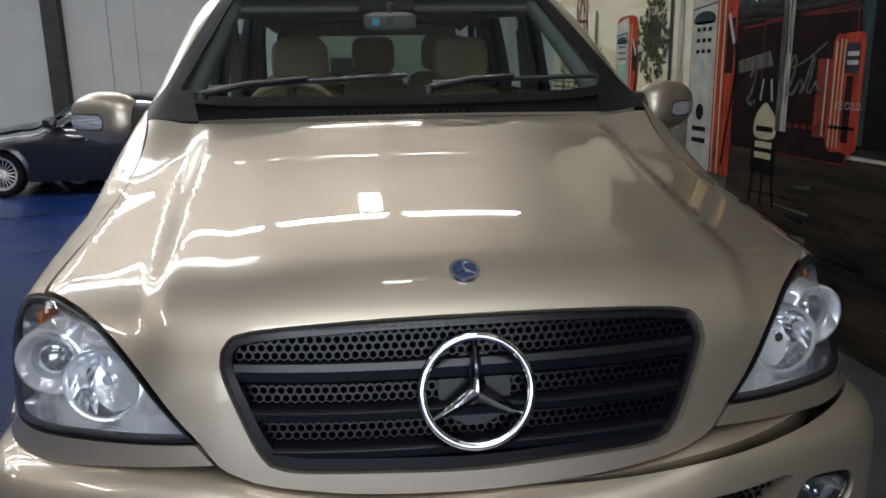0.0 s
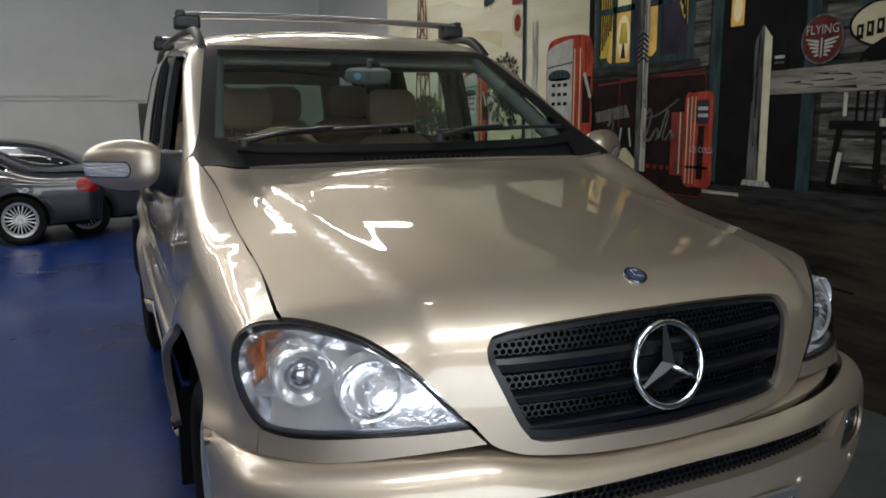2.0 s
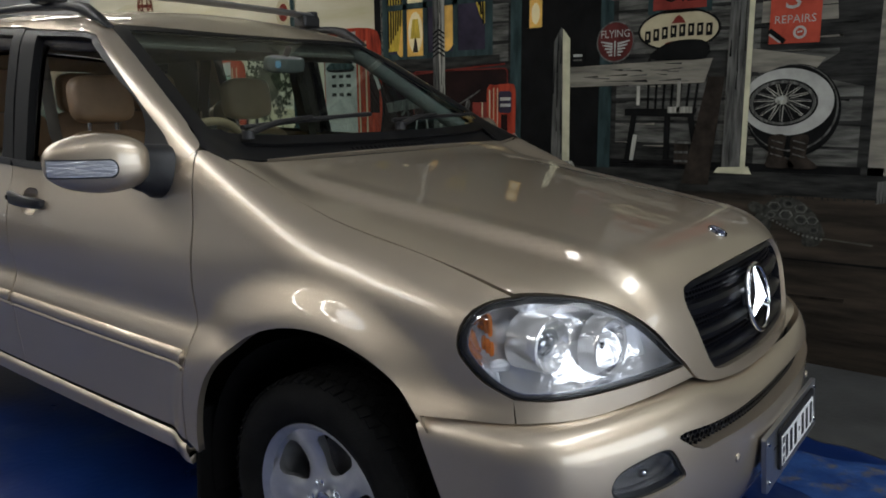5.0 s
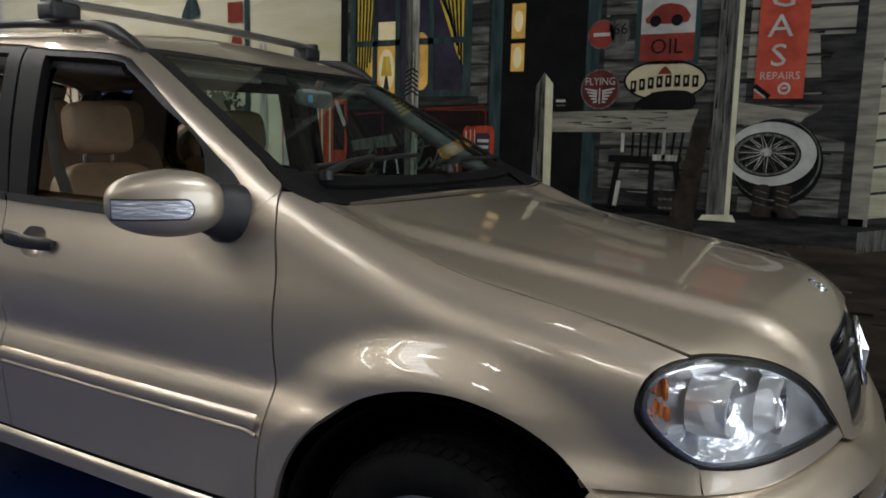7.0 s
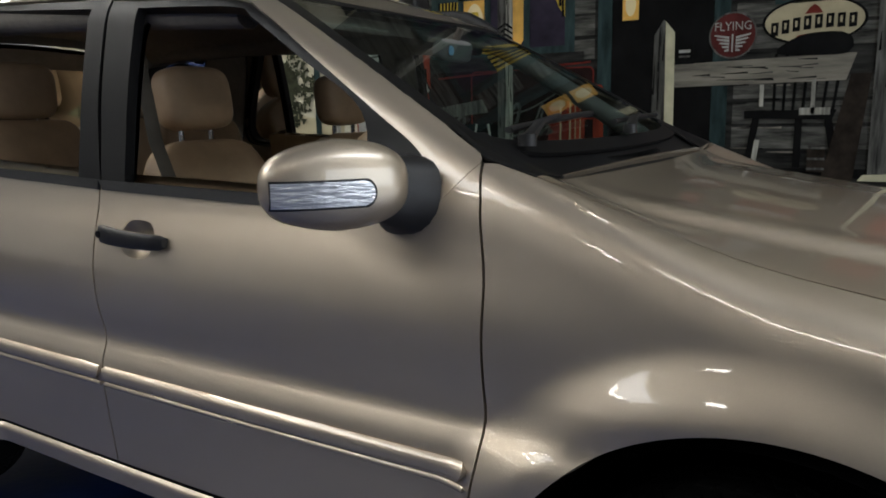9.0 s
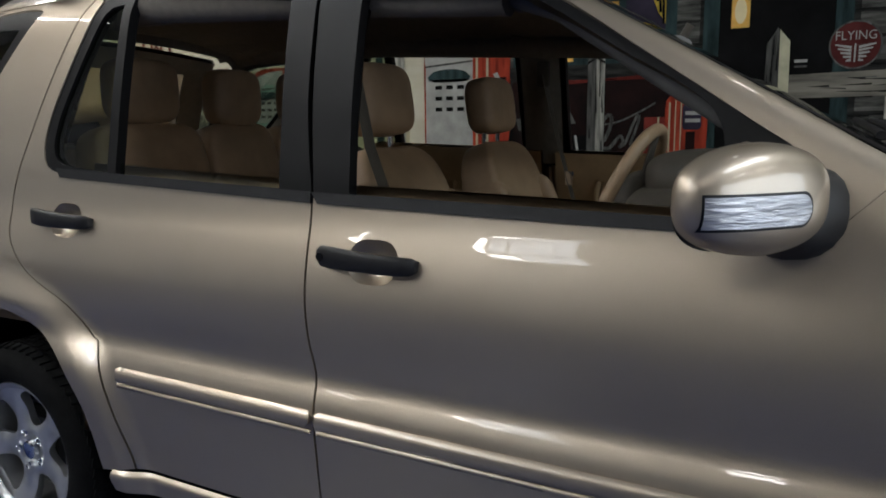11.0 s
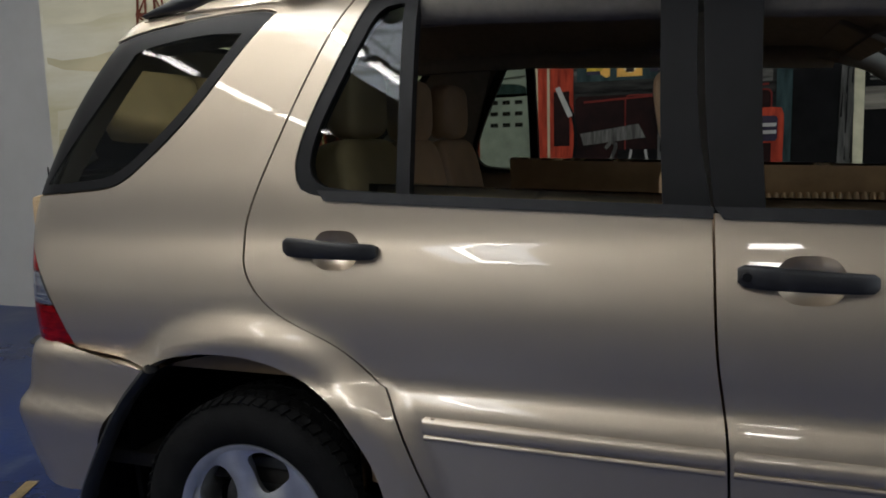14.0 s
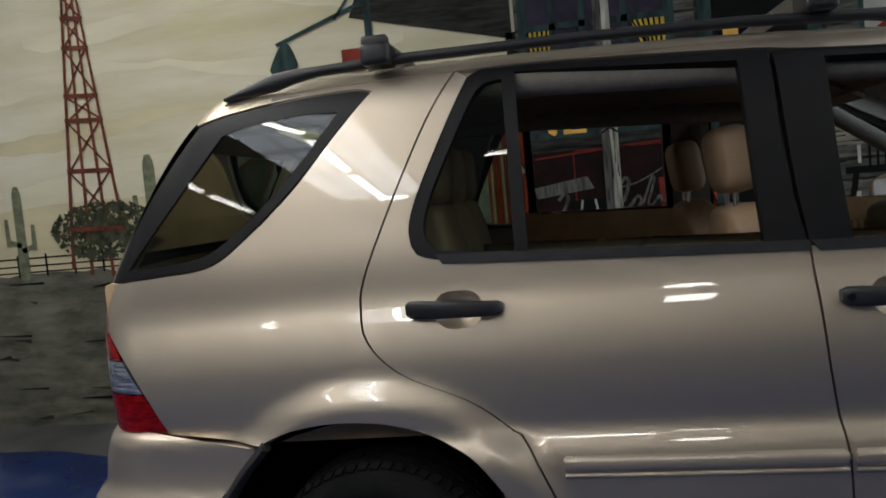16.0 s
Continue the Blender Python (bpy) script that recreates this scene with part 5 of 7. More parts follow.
for z in (-0.032, -0.006, 0.02):
    plate("plate_bar", [rect(-0.166, z - 0.008, -0.152, z + 0.008)], PB @ Matrix.Translation((0.02, 0.005, 0.0066)), PLATE_BLACK, pl, depth=0.001)
plate("plate_dot", [circle(0.004, -0.006, 0.006, 12)], PB @ Matrix.Translation((0.02, 0.005, 0.0066)), PLATE_BLACK, pl, depth=0.001)
for x in (-0.245, 0.245):
    for z in (-0.05, 0.05):
        part("bolt", lathe([(0.0005, 0.004), (0.005, 0.003), (0.006, 0)], 12, PB @ Matrix.Translation((x, z, -0.003))), CHROME, bracket)
for x in (-0.18, 0.18):
    part("bracket_arm", box((0.03, 0.07, 0.03), Matrix.Translation((x + 0.03, -0.085, 0.51))), BLACK, bracket, smooth=False)

RB = Round(3.8, 1, radians(28))
r_arch = [(-0.848, 3.98, 0.755), (-0.852, 4.06, 0.67), (-0.855, 4.14, 0.55), (-0.845, 4.23, 0.38)]
r_top = [(-0.848, 3.98, 0.757), (-0.83, 4.12, 0.778), (-0.79, 4.285, 0.795), (-0.72, 4.42, 0.80), (-0.5, 4.52, 0.80), (0, 4.55, 0.8)]
r_low = [(-0.845, 4.23, 0.38), (-0.78, 4.38, 0.36), (-0.5, 4.5, 0.36), (0, 4.54, 0.36)]
rb_loop = closed(RB.flat(r_arch), RB.flat(r_low + flip(r_low)[1:]), RB.flat(flip(r_arch)), RB.flat(flip(r_top)[:-1] + r_top[::-1]))
rbo = panel("rear_bumper", RB, [[np.array(p) for p in rb_loop]], PAINT, car, "gold rear bumper with step ledge", h=0.03, field=rear_bumper_field, flange=0.04)

# wheel wells and underside
for s in (-1, 1):
    run = smooth_line([(0.845, 3.95, 0.765), (0.848, 4.035, 0.67), (0.85, 4.112, 0.55), (0.845, 4.195, 0.4), (0.83, 4.22, 0.35)], 0.03)
    part("arch_edge", tube([(s * p[0], p[1], p[2]) for p in run], 0.032, 10, flat=0.5), BLACK, rbo, "black plastic arch edge")
for hy in (0.8, 3.68):
    for s in (-1, 1):
        bm = bmesh.new()
        rings = []
        for x in (0.845 if hy < 2 else 0.83, 0.5):
            rings.append([bm.verts.new((s * x, hy + (0.56 if hy > 2 and a < 90 else 0.5) * math.cos(radians(a)), 0.33 + 0.485 * math.sin(radians(a)))) for a in range(-10, 191, 10)])
        for k in range(len(rings[0]) - 1):
            bm.faces.new((rings[0][k], rings[0][k + 1], rings[1][k + 1], rings[1][k]))
        bm.faces.new(rings[1])
        part("wheel_well", bm, VOID, car, "black wheel-arch liner")
for s in (-1, 1):
    for y, z0, z1, x0, x1 in ((1.315, 0.17, 0.52, 0.62, 0.885), (4.12, 0.2, 0.6, 0.58, 0.74)):
        m = part("mud_flap", box((x1 - x0, 0.02, z1 - z0), Matrix.Translation((s * (x0 + x1) / 2, y, (z0 + z1) / 2)) @ Matrix.Rotation(radians(-5 if y > 2 else 4), 4, "X"), 0.006), VOID, car, "black rubber mud flap")
part("underbody", box((1.4, 3.7, 0.1), Matrix.Translation((0, 2.3, 0.33)), 0.02), VOID, car, "dark underbody")

# ---- wheels ----
def wheel(hy, s):
    hub = Matrix.Translation((s * 0.79, hy, 0.35)) @ Matrix.Rotation(radians(90) * s, 4, "Y") @ Matrix.Rotation(radians(39), 4, "Z")
    def hole(k):
        a0 = radians(72 * k + 90)
        pts = []
        for r, da in ((0.084, 0), (0.1, -14), (0.14, -20.5), (0.174, -22), (0.193, -15), (0.198, 0), (0.193, 15), (0.174, 22), (0.14, 20.5), (0.1, 14)):
            a = a0 + radians(da)
            pts.append((r * math.cos(a), r * math.sin(a)))
        return ring_line(pts, 0.01)

    def dish(uv):
        r = np.hypot(uv[:, 0], uv[:, 1])
        a = np.arctan2(uv[:, 1], uv[:, 0])
        spoke = np.cos(5 * (a - radians(90)))
        return 0.024 - 0.024 * step(0.06, 0.13, r) * (0.5 + 0.5 * spoke) + 0.018 * step(0.13, 0.21, r) - 0.014 * (1 - step(0.03, 0.07, r))
    w = plate("wheel", [circle(0, 0, 0.212, 72)] + [hole(k) for k in range(5)], hub, ALLOY, car, "silver five-spoke alloy wheel", h=0.014, depth=0.035, relief=dish)
    part("rim", lathe([(0.205, 0.036), (0.216, 0.05), (0.226, 0.054), (0.231, 0.048), (0.229, 0.036), (0.2, 0.02), (0.196, -0.03), (0.198, -0.16)], 72, hub), ALLOY, w, "bright rim lip")
    tyre = [(0.228, 0.05), (0.236, 0.062), (0.262, 0.072), (0.29, 0.074), (0.315, 0.066), (0.335, 0.05), (0.344, 0.03), (0.347, -0.05), (0.344, -0.15), (0.33, -0.178), (0.28, -0.19), (0.228, -0.17)]
    t = part("tyre", lathe(tyre, 72, hub), RUBBER, w, "black all-terrain tyre")
    bm = bmesh.new()
    for k in range(64):
        a = 2 * math.pi * k / 64
        for row, (zc, ww) in enumerate(((0.038, 0.03), (0.0, 0.028), (-0.05, 0.03), (-0.1, 0.028), (-0.14, 0.03))):
            aa = a + (0.05 if row % 2 else 0)
            m = hub @ Matrix.Rotation(aa, 4, "Z") @ Matrix.Translation((0.347 if row not in (0, 4) else 0.343, 0, zc)) @ Matrix.Rotation(radians(18 if row % 2 else -18), 4, "X") @ Matrix.Rotation(radians(-18 if row == 0 else (18 if row == 4 else 0)), 4, "Y")
            box((0.006, 0.027, ww), m, bm=bm)
    part("tread", bm, RUBBER, t, "chunky tread blocks", smooth=False)
    part("centre_cap", lathe([(0.0005, 0.034), (0.02, 0.033), (0.03, 0.029), (0.033, 0.016)], 32, hub), CHROME, w, "chrome centre cap")
    for k in range(5):
        a = radians(72 * k + 54)
        part("wheel_bolt", lathe([(0.0005, 0.018), (0.008, 0.017), (0.009, 0.012), (0.013, 0.012), (0.015, 0.022)], 12, hub @ Matrix.Translation((0.056 * math.cos(a), 0.056 * math.sin(a), 0.004))), CHROME, w, "recessed wheel bolt")
    part("brake_disc", cyl(0.15, 0.02, hub @ Matrix.Translation((0, 0, -0.06)), 48), mat("brake_steel", (0.12, 0.12, 0.12), 0.45, 0.8, vary=0.3, noise_scale=20), w, "grey brake disc")
    part("barrel_back", cyl(0.2, 0.01, hub @ Matrix.Translation((0, 0, -0.15)), 48), VOID, w)
    return w


for hy in (FRONT_HUB[0], REAR_HUB[0]):
    for s in (-1, 1):
        wheel(hy, s)

# ---- door mirrors ----
def loft(sections, n=20):
    """A closed skin through oval sections, each (centre, half-width vector, half-height vector)."""
    bm = bmesh.new()
    rings = []
    for c, u, v in sections:
        ring = []
        for k in range(n):
            ca, sa = math.cos(2 * math.pi * k / n), math.sin(2 * math.pi * k / n)
            ring.append(bm.verts.new(Vector(c) + Vector(u) * math.copysign(abs(ca) ** 0.8, ca) + Vector(v) * math.copysign(abs(sa) ** 0.8, sa)))
        rings.append(ring)
    for a, b in zip(rings, rings[1:]):
        for k in range(n):
            bm.faces.new((a[k], a[(k + 1) % n], b[(k + 1) % n], b[k]))
    bm.faces.new(rings[0]), bm.faces.new(rings[-1])
    return bm


for s in (1, -1):
    ax = Vector((-0.83 * s, 0.56, 0)).normalized()
    m3 = Matrix((ax, ax.cross(Vector((0, 0, 1))) * s, Vector((0, 0, 1)))).transposed().to_4x4()
    m3 = Matrix.Translation((-0.976 * s, 1.555, 1.235)) @ m3
    # domed above, flatter below, thinner towards the free end
    egg = lambda p: Vector((p.x, p.y * (1.0 - 0.3 * (p.x + 0.12) / 0.29), p.z * (1.04 - 0.16 * max(0, p.x) / 0.125 - 0.05 * max(0, -p.x) / 0.125) + (0.006 if p.z > 0 else 0.0)))
    mr = part("door_mirror", pillow((0.286, 0.14, 0.16), m3, 0.76, 28, bulge=egg), PAINT, car, "gold door mirror with clear indicator strip")
    for nm, grow, mt, x0, x1, z0, z1 in (("strip_seam", 1.006, SEAL, -0.062, 0.13, -0.036, 0.018), ("indicator_strip", 1.02, CLEAR_RIBBED, -0.058, 0.128, -0.032, 0.014)):
        bm = pillow((0.286 * grow, 0.14 * grow, 0.16 * grow), m3, 0.76, 40, bulge=egg)
        for co, no in (((x0, 0, 0), (-1, 0, 0)), ((x1, 0, 0), (1, 0, 0)), ((0, 0, z0), (0, 0, -1)), ((0, 0, z1), (0, 0, 1)), ((0, -0.008, 0), (0, 1, 0)), *(((x0 + 0.022 - 0.022 * math.cos(a), 0, (z0 + z1) / 2 + q * (z1 - z0) / 2 * math.sin(a)), (-math.cos(a), 0, q * math.sin(a))) for a in (0.3, 0.65, 1.0, 1.3) for q in (-1, 1))):
            bmesh.ops.bisect_plane(bm, geom=bm.verts[:] + bm.edges[:] + bm.faces[:], plane_co=m3 @ Vector(co), plane_no=m3.to_3x3() @ Vector(no), clear_outer=True)
        ob = part(nm, bm, mt, mr, "clear ribbed indicator lens" if mt is CLEAR_RIBBED else "dark seam round the lens")
    part("housing_seam", pillow((0.276, 0.004, 0.156), m3 @ Matrix.Translation((0, 0.02, 0)), 0.76, 20), SEAL, mr)
    foot = [((-0.96, 1.54, 1.232), (0.016, 0.022, 0), (0, 0, 0.045)), ((-0.9, 1.515, 1.224), (0.022, 0.034, 0), (0, 0, 0.064)), ((-0.87, 1.51, 1.216), (0.018, 0.042, 0), (0, 0, 0.07)),
            ((-0.845, 1.512, 1.208), (0.014, 0.062, 0), (0, 0, 0.08)), ((-0.815, 1.5, 1.204), (0.01, 0.08, 0), (0.01, 0, 0.082)), ((-0.77, 1.5, 1.202), (0.0, 0.085, 0), (0.012, 0, 0.082))]
    part("mirror_base", loft([((c[0] * s, c[1], c[2]), (u[0] * s, u[1], u[2]), (v[0] * -s, v[1], v[2])) for c, u, v in foot]), BLACK, mr, "black plastic mirror foot")
    part("mirror_glass", pillow((0.2, 0.01, 0.12), m3 @ Matrix.Translation((0, 0.055, 0)), 0.5, 10), MIRROR, mr)

# ---- roof rails and cross bars ----
def roof_z(x, y):
    return float(on_surface(body_field, np.array([(x, y, 2.6)]), np.array([(0, 0, -1.0)]))[0][2])


for s in (-1, 1):
    rail = [(2.02, 0.006, 0.006), (2.08, 0.016, 0.017), (2.15, 0.026, 0.026), (2.21, 0.034, 0.02), (2.3, 0.037, 0.015), (2.6, 0.038, 0.0145), (3.0, 0.038, 0.0145), (3.5, 0.038, 0.0145), (3.76, 0.037, 0.015), (3.83, 0.034, 0.02), (3.89, 0.026, 0.026), (3.96, 0.016, 0.017), (4.045, 0.004, 0.006)]
    part("roof_rail", loft([((s * (0.645 - 0.006 * (y - 3) ** 2), y, roof_z(0.63 * s, y) + c), (0.017, 0, 0), (0, 0, h)) for y, c, h in rail], 14), BLACK, car, "black roof rail")
for y in (2.42, 3.58):
    rack = thing("roof_rack_bar", "silver roof rack cross bar with black clamp feet", "roof rack", "roof rack bars", (0, y, roof_z(0, y)))
    zt = roof_z(0.63, y) + (0.105 if y < 3 else 0.082) - roof_z(0, y)
    bm = bmesh.new()
    pts = [(x, 0, zt + 0.012 * (1 - (x / 0.7) ** 2)) for x in np.linspace(-0.66, 0.66, 15)]
    tube(pts, 0.034, 12, bm, flat=0.42)
    part("bar", bm, RAIL, rack, "silver aluminium bar")
    for s in (-1, 1):
        part("foot", box((0.11, 0.085, 0.06), Matrix.Translation((s * 0.645, 0, zt - 0.03)), 0.016, 3), BLACK, rack, "black clamp foot")
        part("end_cap", box((0.04, 0.075, 0.04), Matrix.Translation((s * 0.672, 0, zt + 0.002)), 0.012, 3), BLACK, rack)

# ---- inside the gold car ----
def seat(x, y):
    s = part("front_seat", pillow((0.5, 0.52, 0.2), Matrix.Translation((x, y - 0.3, 0.72)), 0.35, 16), LEATHER, car, "tan leather front seat")
    lean = Matrix.Translation((x, y - 0.06, 0.985)) @ Matrix.Rotation(radians(-15), 4, "X")
    shape = lambda p: Vector((p.x * (1 - 0.2 * max(0, p.z) / 0.32), p.y * (1 - 0.25 * max(0, p.z) / 0.32) + 0.03 * (abs(p.x) / 0.24) ** 2 * (-1 if p.y < 0 else 0), p.z))
    part("backrest", pillow((0.5, 0.16, 0.63), lean, 0.4, 20, bulge=shape), LEATHER, s, "tan leather backrest")
    for k in (-1, 1):
        part("bolster", pillow((0.09, 0.16, 0.46), lean @ Matrix.Translation((k * 0.205, -0.05, -0.06)), 0.6, 12), LEATHER, s)
    h = part("headrest", pillow((0.265, 0.115, 0.2), Matrix.Translation((x, y + 0.02, 1.425)) @ Matrix.Rotation(radians(-8), 4, "X"), 0.5, 16), LEATHER, s, "tan leather headrest")
    for k in (-1, 1):
        part("headrest_post", cyl(0.009, 0.12, Matrix.Translation((x + k * 0.06, y + 0.02, 1.31)), 10), CHROME, h, "chrome post")
    part("seat_base", box((0.44, 0.46, 0.22), Matrix.Translation((x, y - 0.3, 0.55)), 0.03), BLACK, s)


for x in (-0.38, 0.38):
    seat(x, 2.58)
bench = part("rear_bench", pillow((1.34, 0.5, 0.22), Matrix.Translation((0, 3.22, 0.78)), 0.3, 20), LEATHER, car, "tan leather rear bench")
for x, w in ((-0.42, 0.46), (0.0, 0.36), (0.42, 0.46)):
    part("backrest", pillow((w, 0.15, 0.62), Matrix.Translation((x, 3.46, 1.06)) @ Matrix.Rotation(radians(-12), 4, "X"), 0.32, 16), LEATHER, bench)
    h = part("headrest", pillow((0.27 if x else 0.25, 0.11, 0.21), Matrix.Translation((x, 3.5, 1.475 if x else 1.465)), 0.5, 14), LEATHER, bench, "brown leather headrest")
    for k in (-1, 1):
        part("headrest_post", cyl(0.006, 0.08, Matrix.Translation((x + k * 0.06, 3.5, 1.37)), 8), CHROME, h)
third = part("folded_third_seat", pillow((1.1, 0.2, 0.42), Matrix.Translation((0, 4.1, 0.99)) @ Matrix.Rotation(radians(-14), 4, "X"), 0.35, 16), LEATHER, car, "tan folding rear seat back")

dash = part("dashboard", pillow((1.42, 0.5, 0.3), Matrix.Translation((0, 1.62, 1.08)), 0.35, 20), DASH, car, "dark upper and tan lower dashboard")
part("dash_lower", pillow((1.4, 0.4, 0.4), Matrix.Translation((0, 1.66, 0.88)), 0.3, 14), TRIM_TAN, dash)
part("instrument_hood", pillow((0.42, 0.26, 0.12), Matrix.Translation((-0.38, 1.7, 1.235)), 0.6, 14), DASH, dash)
part("passenger_mat", pillow((0.5, 0.26, 0.035), Matrix.Translation((0.3, 1.53, 1.235)), 0.5, 10), DASH, dash)
swm = Matrix.Translation((-0.38, 1.9, 1.17)) @ Matrix.Rotation(radians(-66), 4, "X")
sw = part("steering_wheel", lathe([(0.185 + 0.0155 * math.cos(2 * math.pi * k / 10), 0.0155 * math.sin(2 * math.pi * k / 10)) for k in range(10)], 48, swm, closed=True), LEATHER, car, "leather-rimmed steering wheel")
part("airbag_pad", pillow((0.2, 0.15, 0.07), swm @ Matrix.Translation((0, -0.01, -0.02)), 0.6, 14), DASH, sw)
for a in (0, 180, 270):
    part("spoke", tube([swm @ Vector((0.06 * math.cos(radians(a)), 0.06 * math.sin(radians(a)), -0.02)), swm @ Vector((0.18 * math.cos(radians(a)), 0.18 * math.sin(radians(a)), 0))], 0.018, 8, flat=0.5), DASH, sw)
part("column", tube([(-0.38, 1.88, 1.15), (-0.38, 1.6, 1.02)], 0.045, 12), DASH, sw)
rm = part("interior_mirror", pillow((0.2, 0.045, 0.068), Matrix.Translation((0.0, 1.86, 1.555)) @ Matrix.Rotation(radians(8), 4, "X"), 0.5, 12), PILLAR_GREY, car, "rear-view mirror with pale blue sticker")
part("mirror_stem", tube([(0, 1.86, 1.57), (0, 1.83, 1.62)], 0.012, 8), DASH, rm)
part("sticker", pillow((0.03, 0.004, 0.03), Matrix.Translation((-0.055, 1.834, 1.552)), 0.8, 8), mat("sticker_blue", (0.2, 0.45, 0.7), 0.5, vary=0.1, noise_scale=80), rm)
part("cabin_floor", box((1.5, 3.1, 0.04), Matrix.Translation((0, 2.85, 0.45))), CARPET, car, "dark carpet", smooth=False)
cons = part("centre_console", pillow((0.26, 0.9, 0.3), Matrix.Translation((0, 2.2, 0.72)), 0.3, 12), TRIM_TAN, car, "tan centre console")
for s in (False, True):
    sx = 1 if s else -1
    # inner door trims
    for nm, y0, y1, z1 in (("front_door_card", 1.42, 2.47, 1.195), ("rear_door_card", 2.53, 3.32, 1.23)):
        z1 += 0.03 if s else 0.0
        loop = closed([(y0, z1 - 0.01), (y0, 0.5)], [(y0, 0.5), (y1, 0.5)], [(y1, 0.5), (y1, z1 + 0.02)], [(y1, z1 + 0.02), (y0, z1 - 0.01)])
        dc = panel(nm, SIDE_R, [loop], TRIM_TAN, car, "tan pleated door trim", h=0.08, inward=0.075, flange=-0.05, mirror=s, thick=False)
        ys = np.arange(y0 + 0.12, y1 - 0.15, 0.028)
        bm = bmesh.new()
        for y in ys:
            tube([(sx * 0.735, y, 0.9), (sx * 0.728, y, 1.0), (sx * 0.732, y, 1.1), (sx * 0.742, y, 1.13)], [0.013, 0.016, 0.015, 0.008], 8, bm)
        part("pleats", bm, TRIM_TAN, dc, "gathered leather pocket")
        part("armrest", pillow((0.09, 0.5, 0.07), Matrix.Translation((sx * 0.71, (y0 + y1) / 2 + 0.1, 0.92)), 0.5, 10), TRIM_TAN, dc)
        part("grab_handle", tube([(sx * 0.74, y0 + 0.2, 0.98), (sx * 0.7, y0 + 0.24, 1.03), (sx * 0.7, y0 + 0.34, 1.07), (sx * 0.735, y0 + 0.4, 1.08)], 0.014, 8), TRIM_TAN, dc)
    # pillar trims seen from inside
    for nm, pts in (("b_pillar_trim", [(2.44, 1.2), (2.6, 1.2), (2.6, 1.69), (2.44, 1.67)]), ("d_pillar_trim", [(3.52, 1.25), (4.0, 1.25), (3.6, 1.69), (3.36, 1.7)])):
        loop = closed(*[[a, b] for a, b in zip(pts, pts[1:] + pts[:1])])
        panel(nm, SIDE_R, [loop], LINER, car, "grey pillar trim", h=0.04, inward=0.06, flange=-0.012, mirror=s)
    belt = part("seat_belt", tube([(sx * 0.655, 2.5, 1.55), (sx * 0.665, 2.44, 1.3), (sx * 0.64, 2.36, 1.05), (sx * 0.63, 2.36, 0.7)], 0.024, 8, flat=0.08), DASH, car, "dark seat belt on its pillar")
    part("buckle", box((0.012, 0.035, 0.055), Matrix.Translation((sx * 0.635, 2.38, 1.15)), 0.004), CHROME, belt, "steel tongue")
    part("belt_anchor", box((0.025, 0.05, 0.1), Matrix.Translation((sx * 0.655, 2.5, 1.55)), 0.01), DASH, belt)
    part("side_trim", box((0.05, 1.0, 0.5), Matrix.Translation((sx * 0.7, 3.95, 0.98)), 0.02), TRIM_TAN, car, "tan load-bay side trim")
liner_loop = closed([(-0.58, 2.08), (0.58, 2.08)], [(0.58, 2.08), (0.63, 2.6), (0.63, 4.05)], [(0.63, 4.05), (-0.63, 4.05)], [(-0.63, 4.05), (-0.63, 2.6), (-0.58, 2.08)])
panel("headliner", TOPV, [liner_loop], LINER, car, "grey cloth headliner", h=0.1, inward=0.05, flange=0.04)
for s in (-1, 1):
    part("sun_visor", box((0.5, 0.16, 0.018), Matrix.Translation((s * 0.36, 2.09, 1.645)) @ Matrix.Rotation(radians(28), 4, "X"), 0.008), LINER, car, "folded grey sun visor")
    bm = bmesh.new()
    tube([(s * 0.62, y, z) for y, z in ((2.1, 1.63), (2.6, 1.66), (3.2, 1.69), (3.9, 1.69))], 0.045, 10, bm)
    part("roof_edge_trim", bm, LINER, car, "grey roof edge trim")
for s in (-1, 1):
    bm = tube([(s * 0.70, 1.42, 1.24), (s * 0.655, 1.7, 1.42), (s * 0.6, 1.98, 1.6), (s * 0.6, 2.12, 1.65)], 0.035, 10)
    part("a_pillar_trim", bm, PILLAR_GREY, car, "pale grey screen pillar trim")

# ---- the painted mural ----
P = lambda name, c, v=0.3, s=6, stretch=(1, 1, 1), **k: mat("mural_" + name, c, 0.75, spec=0.08, noise_scale=s, vary=v, stretch=stretch, **k)
SKY = P("sky", (0.5, 0.45, 0.29), s=1.3, stretch=(1, 0.35, 2.2), ramp=((0.42, 0.38, 0.23), (0.62, 0.6, 0.5)), stain=0.4, stain_scale=0.9, stain_color=(0.4, 0.36, 0.2))
DUNE = P("dune", (0.48, 0.43, 0.28), 0.15, 2, (1, 0.5, 2))
DUNE_LIGHT = P("dune_light", (0.55, 0.52, 0.39), 0.12, 2, (1, 0.5, 2))
SCRUB = P("scrub", (0.1, 0.098, 0.075), s=3, ramp=((0.045, 0.045, 0.035), (0.16, 0.155, 0.12)), stretch=(1, 0.7, 2.5), stain=0.6, stain_scale=5)
DIRT = P("dirt", (0.04, 0.033, 0.026), s=2.6, ramp=((0.006, 0.0055, 0.005), (0.06, 0.046, 0.033)), stretch=(1, 0.45, 3.6), stain=0.7, stain_scale=3, stain_color=(0.008, 0.008, 0.007))
PLANK = P("plank", (0.075, 0.075, 0.066), s=5, ramp=((0.01, 0.01, 0.009), (0.15, 0.15, 0.132)), stretch=(1, 0.8, 6), stain=0.7, stain_scale=2.6, stain_color=(0.008, 0.008, 0.007))
